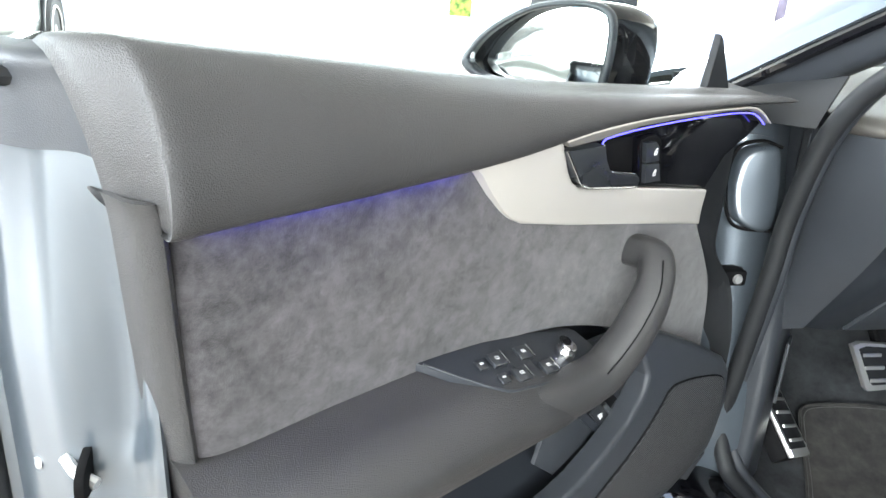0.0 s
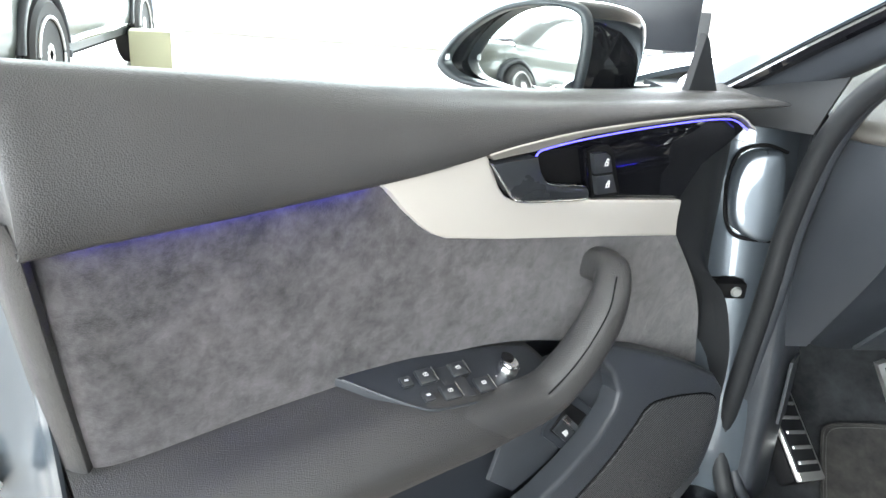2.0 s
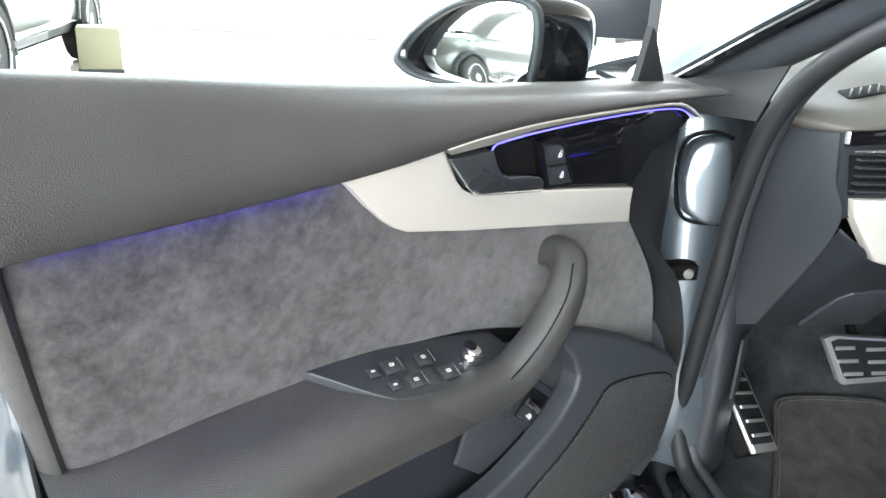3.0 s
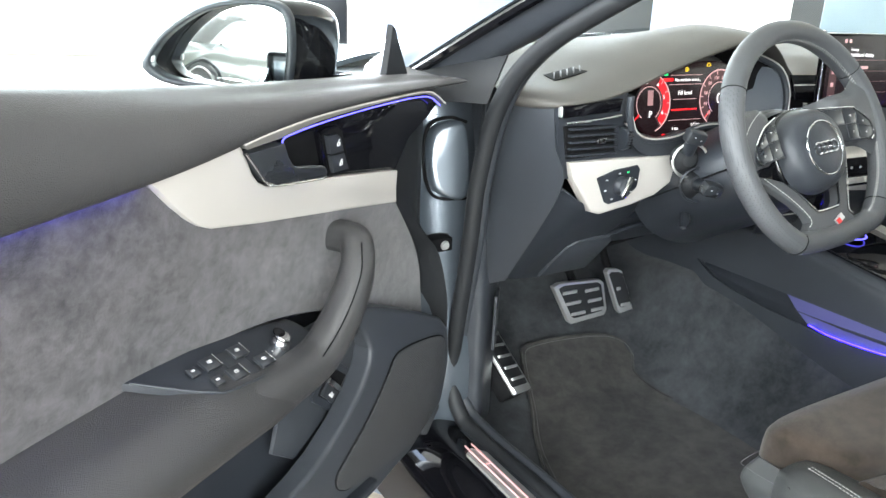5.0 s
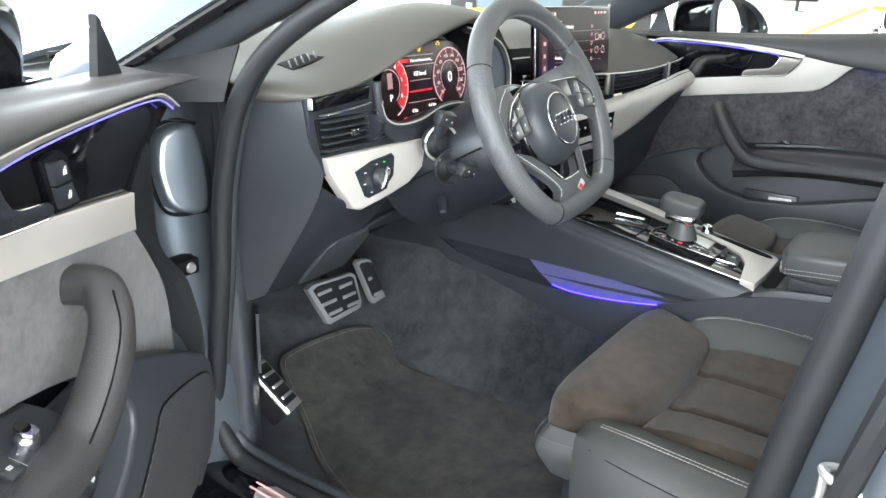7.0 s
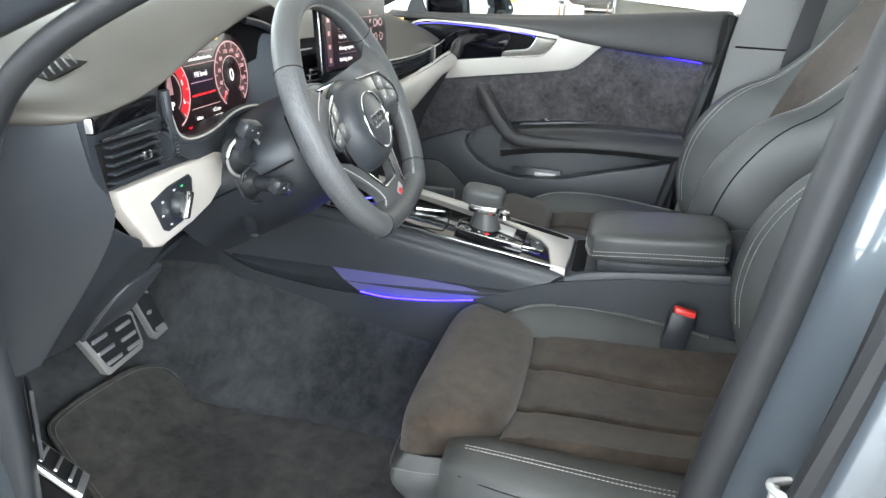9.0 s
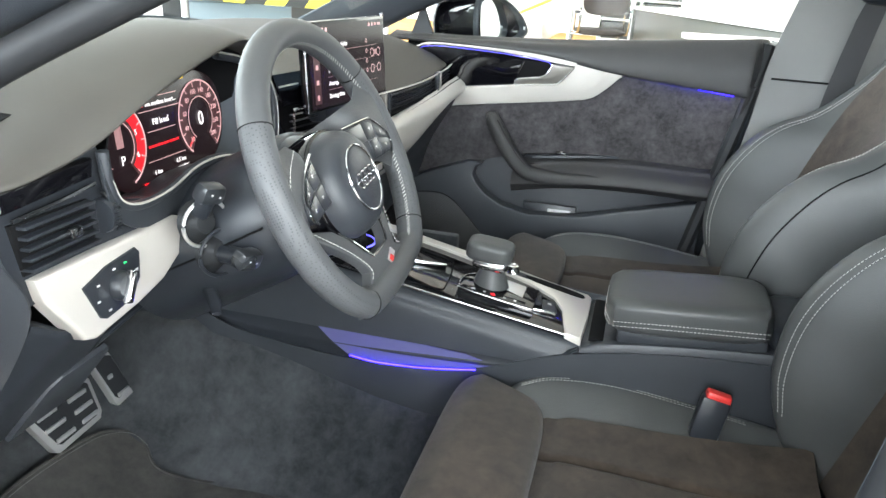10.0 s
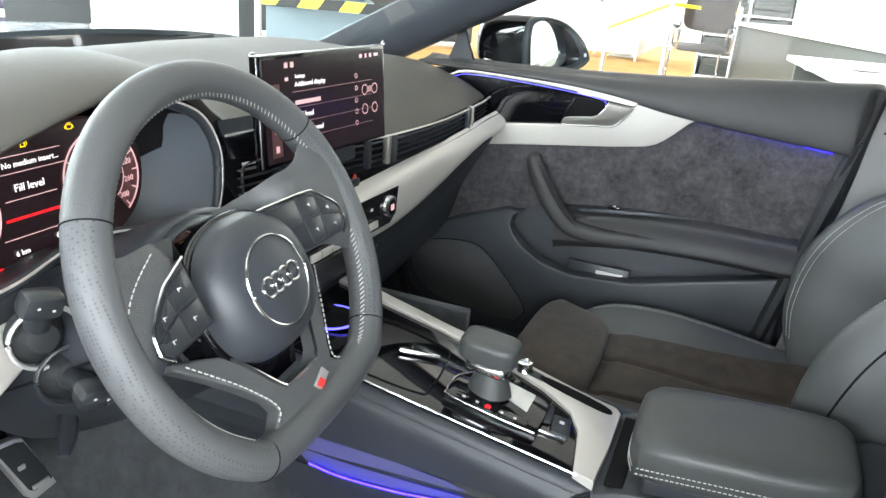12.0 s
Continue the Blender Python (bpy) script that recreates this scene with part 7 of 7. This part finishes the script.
def road_wheel(parent, m, r=0.36):
    tyre = part("tyre", lathe([(r * 0.66, -0.10), (r * 0.9, -0.115), (r * 0.985, -0.09), (r, 0.0), (r * 0.985, 0.09), (r * 0.9, 0.115), (r * 0.66, 0.10)], 48, m), TYRE, parent)
    part("rim", lathe([(r * 0.66, 0.095), (r * 0.67, 0.112), (r * 0.62, 0.105), (r * 0.60, 0.02), (0.0, 0.02)], 40, m), DARK, tyre)
    for i in range(10):
        part("rim_spoke", box(r * 0.55, 0.03, 0.018, 0.004, m @ Matrix.Rotation(i * math.pi / 5, 4, "Z") @ pose(r * 0.36, 0, 0.085, 0, 6, 0)), ALLOY, tyre)
    part("hub_cap", lathe([(0.0, 0.1), (0.05, 0.1), (0.06, 0.085)], 20, m), ALLOY, tyre)
    part("rim_lip", tube([m @ Vector((r * 0.655 * math.cos(a), r * 0.655 * math.sin(a), 0.108)) for a in (2 * math.pi * i / 20 for i in range(20))], 0.012, 50, 8, closed=True), ALLOY, tyre)


# a large grey car: x across, y ahead, standing on its wheels
suv = thing("parked_car", "large dark grey car parked on the showroom floor", "car", pose(-4.33, 5.83, 0, 0, 0, 15.2))
prof = ((-2.35, 0.45, 0.95, 0.80), (-2.2, 0.32, 1.0, 0.93), (-1.5, 0.30, 1.02, 0.97), (0.0, 0.30, 1.02, 0.97), (1.5, 0.30, 1.02, 0.97), (2.1, 0.34, 0.98, 0.92), (2.4, 0.5, 0.86, 0.75))
part("body", patch([[(-w * 0.93, y, a), (-w, y, a + 0.16), (-w * 0.985, y, 0.70), (-w * 0.93, y, b), (0.0, y, b + 0.04), (w * 0.93, y, b), (w * 0.985, y, 0.70), (w, y, a + 0.16), (w * 0.93, y, a)] for y, a, b, w in prof], 50, 60, 0.01), SUVPAINT, suv, "dark grey metallic car body")
part("cabin", patch([[(-w, y, 0.98), (-w * 0.93, y, z - 0.18), (-w * 0.72, y, z), (0, y, z + 0.02), (w * 0.72, y, z), (w * 0.93, y, z - 0.18), (w, y, 0.98)] for y, z, w in ((-2.15, 1.1, 0.84), (-1.8, 1.55, 0.88), (-0.6, 1.68, 0.90), (0.5, 1.62, 0.88), (1.3, 1.1, 0.84))], 30, 40, 0.01), TINTED, suv, "tinted car windows and roof")
part("underbody", box(1.6, 4.2, 0.14, 0.03, pose(0, 0, 0.30)), DARK, suv)
part("sill_strip", box(0.03, 2.2, 0.03, 0.01, pose(0.968, 0, 0.40)), CHROME, suv)
for y in (-1.36, 1.36):
    for sx in (-1, 1):
        road_wheel(suv, pose(sx * 0.905, y, 0.36, 0, 90 * sx, 0))
        part("wheel_arch", tube([(sx * 0.972, y + 0.43 * math.cos(a), 0.36 + 0.43 * math.sin(a)) for a in (radians(-8 + 196 * i / 10) for i in range(11))], 0.035, 30, 10), HARD, suv)
        part("arch_hollow", lathe([(0.0, 0.0), (0.42, 0.0), (0.42, 0.03), (0.0, 0.03)], 36, pose(sx * 0.938, y, 0.37, 0, 90 * sx, 0)), DARK, suv)
part("rear_lamp", box(0.30, 0.06, 0.14, 0.03, pose(0.70, -2.27, 0.82, 0, 0, 12)), RED, suv)
part("front_lamp", box(0.34, 0.10, 0.14, 0.03, pose(0.62, 2.27, 0.76, 0, 0, -20)), GLASS, suv)

second_car = copy_thing(suv, pose(-6.3, -3.0, 0, 0, 0, -12))
tagged(second_car, "dark grey car parked in the rear of the showroom", "car")
pl = thing("display_plinth", "low cream display plinth on a dark foot", "plinth", pose(-3.235, 6.56, 0, 0, 0, 25))
part("foot", box(0.36, 0.30, 0.05, 0.004, pose(0, 0, 0.025)), SLATE, pl)
part("block", box(0.34, 0.28, 0.345, 0.012, pose(0, 0, 0.2225)), CREAM, pl)


def desk(name, label, m, w, d, h, panel):
    k = thing(name, label, "desk", m)
    part("top", box(w, d, 0.03, 0.004, pose(0, 0, h - 0.015)), LAMINATE, k, "white laminate desk top")
    for sx in (-1, 1):
        part("side_panel", box(0.03, d * 0.9, h - 0.03, 0.003, pose(sx * (w / 2 - 0.04), 0, (h - 0.03) / 2)), panel, k)
    part("front_panel", box(w - 0.12, 0.02, h - 0.12, 0.003, pose(0, -d / 2 + 0.06, (h - 0.03) / 2 + 0.04)), panel, k)
    return k


def monitor(m, label):
    k = thing("monitor", label, "monitor", m)
    part("screen_back", box(0.50, 0.03, 0.34, 0.008, pose(0, 0, 0.30)), HARD, k)
    part("bulge", cushion(0.30, 0.05, 0.20, pose(0, 0.03, 0.28), 4.0), HARD, k)
    part("neck", box(0.05, 0.03, 0.18, 0.006, pose(0, 0.03, 0.10)), HARD, k)
    part("foot", box(0.22, 0.18, 0.015, 0.006, pose(0, 0.03, 0.0075)), HARD, k)


desk("reception_desk", "white desk with pale panels in the hall", pose(0.85, 3.95, 0, 0, 0, -8), 1.2, 0.6, 0.60, LAMINATE)
monitor(pose(0.56, 3.85, 0.60, 0, 0, -8), "black flat monitor standing on a white desk")
cab = thing("glass_cabinet", "low white-framed cabinet with grey glass door", "cabinet", pose(1.75, 9.3, 0, 0, 0, -10))
part("case", box(0.60, 0.30, 0.86, 0.006, pose(0, 0, 0.43)), LAMINATE, cab)
part("door", box(0.46, 0.02, 0.70, 0.003, pose(0, -0.152, 0.43)), SLATE, cab, "grey glass cabinet door")
part("knob", lathe([(0.0, 0.02), (0.012, 0.02), (0.012, 0.0)], 14, pose(-0.18, -0.162, 0.45, 90, 0, 0)), STEEL, cab)
ban = thing("advertising_banner", "dark purple printed banner with a wheel motif", "banner", pose(4.2, 8.6, 0, 0, 0, -24))
part("sheet", box(1.5, 0.02, 2.1, 0.002, pose(0, 0, 1.17)), PURPLE, ban)
part("pale_field", box(0.5, 0.004, 0.5, 0.001, pose(-0.40, -0.012, 1.22)), PAPER, ban)
part("wheel_motif", ring(0.26, 0.09, pose(0.15, -0.013, 1.35) @ FACE, 40), PAPER, ban)
part("wheel_motif", ring(0.22, 0.08, pose(0.42, -0.013, 0.48) @ FACE, 40), PAPER, ban)
part("wheel_motif", ring(0.16, 0.06, pose(-0.30, -0.013, 0.42) @ FACE, 40), PAPER, ban)
part("hub_motif", ring(0.10, 0.06, pose(0.15, -0.013, 1.35) @ FACE, 30), PAPER, ban)
for i in range(8):
    part("spoke_motif", box(0.13, 0.03, 0.002, 0, pose(0.15, -0.0135, 1.35) @ FACE @ Matrix.Rotation(i * math.pi / 4, 4, "Z") @ pose(0.15, 0, 0)), PAPER, ban)
for sx in (-1, 1):
    part("post", box(0.05, 0.05, 2.3, 0.006, pose(sx * 0.78, 0.0, 1.15)), LAMINATE, ban)
part("foot_bar", box(1.7, 0.4, 0.02, 0.004, pose(0, 0, 0.01)), STEEL, ban)
gb = thing("green_banner", "narrow green and yellow printed banner on a stand", "banner", pose(0.05, 9.6, 0, 0, 0, 0))
part("sheet", box(0.26, 0.015, 1.0, 0.002, pose(0, 0, 1.25)), GREEN, gb)
part("pole", box(0.03, 0.03, 1.75, 0.004, pose(0, 0.025, 0.875)), STEEL, gb)
part("foot", box(0.34, 0.30, 0.015, 0.003, pose(0, 0.02, 0.0075)), STEEL, gb)

# office corner beyond the passenger side
desk("counter", "long office counter with warm grey front and white top", pose(7.32, 1.12, 0, 0, 0, 218.7), 3.0, 0.7, 0.76, GREYBOARD)
desk("office_desk", "office desk with grey front and scattered papers", pose(4.65, 0.55, 0, 0, 0, 22), 1.5, 0.9, 0.74, GREYBOARD)
for i, (x, y, r, z) in enumerate(((4.55, 0.85, 15, 0.0), (4.35, 0.62, -20, 0.001), (4.85, 0.75, 40, 0.0), (4.75, 0.45, 5, 0.002), (4.3, 0.35, 30, 0.0))):
    single("paper_sheet", box(0.30, 0.42, 0.002, 0, pose(0, 0, 0.001)), PAPER, "white paper sheet lying on the office desk", "paper", pose(x, y, 0.7402 + z * 3, 0, 0, r), group="papers on the desk")
ch = thing("visitor_chair", "dark brown visitor chair on a chrome tube frame", "chair", pose(8.3, 2.62, 0.008, 0, 0, 115))
part("seat", cushion(0.50, 0.46, 0.07, pose(0, 0, 0.47), 4.0), DARKCLOTH, ch)
part("backrest", cushion(0.46, 0.05, 0.36, pose(0, 0.24, 0.82, -8, 0, 0), 4.0), DARKCLOTH, ch)
for sx in (-1, 1):
    part("frame_tube", tube([(sx * 0.25, 0.25, 0.95), (sx * 0.25, 0.22, 0.50), (sx * 0.25, -0.20, 0.45), (sx * 0.25, -0.24, 0.40), (sx * 0.25, -0.24, 0.04), (sx * 0.25, -0.20, 0.014), (sx * 0.25, 0.25, 0.014)], 0.013, 50, 8), CHROME, ch)
    part("arm_pad", box(0.04, 0.24, 0.03, 0.008, pose(sx * 0.26, 0.05, 0.66)), HARD, ch)
    part("arm_post", tube([(sx * 0.26, -0.05, 0.65), (sx * 0.255, -0.08, 0.45)], 0.011, 8, 8), CHROME, ch)
sh = thing("binder_shelf", "open shelf unit holding rows of grey binders", "shelf", pose(9.9, 2.58, 0.008, 0, 0, -77))
for sx in (-0.47, 0.0, 0.47):
    part("upright", box(0.02, 0.34, 1.5, 0.002, pose(sx, 0, 0.75)), LAMINATE, sh)
for i in range(7):
    part("shelf_board", box(0.92, 0.34, 0.02, 0.002, pose(0, 0, 0.06 + 0.235 * i)), LAMINATE, sh)
part("back_board", box(0.94, 0.012, 1.5, 0.001, pose(0, 0.172, 0.75)), LAMINATE, sh)
random.seed(5)
for i in range(6):
    for sx in (-0.235, 0.235):
        for j in range(3):
            single("binder", box(0.40 - 0.03 * random.random(), 0.28, 0.062, 0.003, pose(0, 0, 0.031)), BINDER, "grey marbled binder lying in a shelf", "binder", pose(9.9, 2.58, 0.008, 0, 0, -77) @ pose(sx + 0.02 * (random.random() - 0.5), -0.02, 0.071 + 0.235 * i + 0.064 * j), group="binders on the shelf")
stairs = thing("stair_rail", "white slanted stair rail with posts", "stair rail", pose(11.3, 4.0, 0.008, 0, 0, -68))
part("rail", box(2.6, 0.05, 0.10, 0.01, pose(0, 0, 0.95, 0, -34, 0)), LAMINATE, stairs)
part("stringer", box(2.6, 0.05, 0.22, 0.01, pose(0, 0, 0.35, 0, -34, 0)), LAMINATE, stairs)
for x in (-0.9, -0.3, 0.3, 0.9):
    part("post", box(0.03, 0.03, 0.7, 0.004, pose(x, 0, 0.62 + x * 0.67)), LAMINATE, stairs)
desk("far_desk", "small white desk with a dark monitor on it", pose(10.8, 4.75, 0.008, 0, 0, -70), 1.2, 0.6, 0.72, LAMINATE)
monitor(pose(10.75, 4.72, 0.728, 0, 0, -60), "dark monitor standing on a small white desk")
ja = thing("glass_jar", "tall clear glass jar standing on the office desk", "jar", pose(5.15, 0.55, 0.74))
part("body", lathe([(0.0, 0.004), (0.055, 0.004), (0.06, 0.02), (0.06, 0.2), (0.05, 0.22)], 24), GLASS, ja)
part("lid", lathe([(0.052, 0.22), (0.055, 0.245), (0.0, 0.25)], 24), PALEBLUE, ja)


def barrier(name, label, pts, material, posts=True):
    k = thing(name, label, "barrier tape", Matrix())
    for a, b in zip(pts, pts[1:]):
        a, b = Vector(a), Vector(b)
        hh = 0.016 if material is YELLOW else 0.03
        n = 1 if material is YELLOW else int((b - a).length / 0.11)
        for i in range(n):
            p, q = a.lerp(b, i / n), a.lerp(b, (i + 1) / n)
            d = (q - p) / 2
            mm = frame_of((p + q) / 2, d, (0, 0, 1))
            part("tape", plate([(-d.length - (0.02 if n > 1 else 0), -hh), (d.length - (0.02 if n > 1 else 0), -hh), (d.length + (0.02 if n > 1 else 0), hh), (-d.length + (0.02 if n > 1 else 0), hh)], 0.002, 0, warp=lambda x, y, z: mm @ Vector((x, y, z))), YELLOW if i % 2 == 0 else BLACKTAPE, k)
    for a in pts:
        part("post", lathe([(0.0, 0.0), (0.12, 0.0), (0.12, 0.02), (0.02, 0.03), (0.02, a[2] + 0.05), (0.0, a[2] + 0.05)], 16, pose(a[0], a[1], 0.009)), STEEL, k)


barrier("barrier_tape", "yellow barrier tape stretched between slim posts", ((8.3, 3.6, 0.56), (7.57, 2.72, 0.88), (8.7, 2.39, 0.82)), YELLOW)
barrier("hazard_tape", "yellow and black hazard tape between slim posts", ((3.6, 3.78, 0.807), (4.35, 2.88, 0.773)), BLACKTAPE)
wp = thing("white_panel", "large white presentation panel standing on feet", "panel", pose(3.44, 4.36, 0, 0, 0, -37))
part("board", box(0.8, 0.03, 1.5, 0.004, pose(0, 0, 0.95)), PAPER, wp)
for sx in (-1, 1):
    part("foot", box(0.05, 0.4, 0.2, 0.006, pose(sx * 0.32, 0, 0.10)), STEEL, wp)
bl = thing("covered_crate", "crate covered with pale blue sheets", "crate", pose(4.35, 4.02, 0, 0, 0, -47))
part("crate", box(0.64, 0.5, 0.74, 0.01, pose(0, 0, 0.37)), PALEBLUE, bl)
part("lid", box(0.70, 0.56, 0.06, 0.012, pose(0, 0, 0.77)), PALEBLUE, bl)
part("upper_box", box(0.60, 0.48, 0.40, 0.02, pose(0, 0, 1.0)), PALEBLUE, bl)
gp = thing("grey_partition", "slate grey partition wall in the hall", "partition", pose(8.3, 7.2, 0, 0, 0, -45))
part("panel", box(3.4, 0.08, 2.3, 0.006, pose(0, 0, 1.15)), SLATE, gp)
part("foot_strip", box(3.4, 0.12, 0.08, 0.006, pose(0, 0, 0.04)), STEEL, gp)
tk = thing("tool_trolley", "dark trolley with beige boxes", "trolley", pose(4.0, 4.5, 0, 0, 0, -42))
part("case", box(0.42, 0.35, 0.75, 0.01, pose(0, 0, 0.425)), SLATE, tk)
part("beige_box", box(0.20, 0.25, 0.18, 0.006, pose(-0.08, 0, 0.89)), CREAM, tk)
for x in (-0.17, 0.17):
    part("castor", lathe([(0.0, -0.012), (0.03, -0.012), (0.03, 0.012), (0.0, 0.012)], 16, pose(x, -0.1, 0.03, 0, 90, 0)), RUBBER, tk)
db = thing("display_board", "dark grey display board standing in the hall", "board", pose(4.0, 6.6, 0, 0, 0, -30))
part("board", box(0.62, 0.05, 1.7, 0.006, pose(0, 0, 0.88)), SLATE, db)
part("foot", box(0.5, 0.4, 0.03, 0.006, pose(0, 0, 0.015)), STEEL, db)

# ---- the rest of the car's outside ----
for s in (1, -1):
    def side_x(x):
        return x if s > 0 else 2 * CX - x
    part("rear_side_panel", patch([[(side_x(x), y, z) for x, z in ((0.54 + e, 0.18), (0.475 + e, 0.32), (0.455 + e, 0.58), (0.47 + e, 0.78), (0.53 + e, 0.895))] for y, e in ((0.085, 0.0), (-0.4, -0.01), (-0.9, -0.01), (-1.4, -0.015), (-1.9, 0.0), (-2.15, 0.06), (-2.28, 0.20))], 40, 24, 0.006), PAINT, body, "dark grey metallic rear side panel")
    gl = part("rear_side_window", patch([[(side_x(0.535), y, 0.90), (side_x(0.60), y, 1.05), (side_x(0.69), y + d, 1.215)] for y, d in ((0.05, -0.03), (-0.5, -0.02), (-1.1, 0.0), (-1.5, 0.25))], 12, 10), GLASS, body, "clear rear side window")
    gl.visible_shadow = False
    part("window_trim", tube([(side_x(0.525), 0.09, 0.898), (side_x(0.52), -0.6, 0.905), (side_x(0.53), -1.3, 0.915), (side_x(0.56), -1.6, 0.93)], 0.007, 30, 8), GLOSS, body)
    for y in (1.66, -1.22):
        road_wheel(body, pose(side_x(0.58), y, 0.335, 0, -90 * s, 0), 0.335)
        part("wheel_arch", tube([(side_x(0.478), y + 0.37 * math.cos(a), 0.335 + 0.37 * math.sin(a)) for a in (radians(-5 + 190 * i / 10) for i in range(11))], 0.012, 30, 8), PAINT, body)
        part("arch_hollow", lathe([(0.0, 0.0), (0.365, 0.0), (0.365, 0.02), (0.0, 0.02)], 36, pose(side_x(0.485), y, 0.335, 0, -90 * s, 0)), DARK, body)
    part("headlamp", patch([[(side_x(0.52), 2.10, 0.74), (side_x(0.70), 2.36, 0.70), (side_x(0.88), 2.46, 0.66)], [(side_x(0.52), 2.12, 0.66), (side_x(0.72), 2.40, 0.62), (side_x(0.88), 2.49, 0.60)]], 6, 14, 0.01), CHROME, body, "clear headlamp")
    part("tail_lamp", patch([[(side_x(0.50), -2.10, 0.84), (side_x(0.66), -2.29, 0.85), (side_x(0.90), -2.36, 0.85)], [(side_x(0.49), -2.12, 0.74), (side_x(0.66), -2.32, 0.75), (side_x(0.90), -2.39, 0.75)]], 6, 14, 0.01), RED, body, "red tail lamp")
part("hatch", patch([[(0.70, -1.38, 1.225), (1.0, -1.38, 1.325), (1.35, -1.38, 1.35), (1.7, -1.38, 1.325), (2.0, -1.38, 1.225)], [(0.62, -1.85, 1.04), (1.0, -1.85, 1.12), (1.35, -1.85, 1.14), (1.7, -1.85, 1.12), (2.08, -1.85, 1.04)], [(0.58, -2.2, 0.94), (1.0, -2.27, 0.965), (1.35, -2.30, 0.97), (1.7, -2.27, 0.965), (2.12, -2.2, 0.94)], [(0.62, -2.28, 0.86), (1.0, -2.36, 0.87), (1.35, -2.39, 0.87), (1.7, -2.36, 0.87), (2.08, -2.28, 0.86)]], 24, 30, 0.01), PAINT, body, "dark grey metallic hatch")
part("hatch_window", patch([[(0.80, -1.45, 1.222), (1.35, -1.45, 1.335), (1.9, -1.45, 1.222)], [(0.74, -1.95, 1.042), (1.35, -1.97, 1.112), (1.96, -1.95, 1.042)]], 12, 16, 0.004), TINTED, body, "tinted rear window")
part("rear_bumper", patch([[(0.56, -2.22, z), (0.72, -2.34, z), (1.35, -2.42, z), (1.98, -2.34, z), (2.14, -2.22, z)] for z in (0.88, 0.72, 0.50, 0.24)], 14, 30, 0.01), PAINT, body)
part("front_bumper", patch([[(0.50, 2.05, 0.74 - 0.16 * k), (0.66, 2.38, 0.70 - 0.15 * k), (1.35, 2.52 + 0.02 * k, 0.68 - 0.15 * k), (2.04, 2.38, 0.70 - 0.15 * k), (2.20, 2.05, 0.74 - 0.16 * k)] for k in (0, 1, 2, 3)], 14, 30, 0.01), PAINT, body)
part("front_grille", plate([(-0.36, 0.10), (0.36, 0.10), (0.42, 0.0), (0.30, -0.16), (-0.30, -0.16), (-0.42, 0.0)], 0.02, 0.006, warp=lambda x, y, z: (CX + x, 2.56 - 0.25 * x * x - y, 0.50 + z)), DARK, body, "black honeycomb front grille")
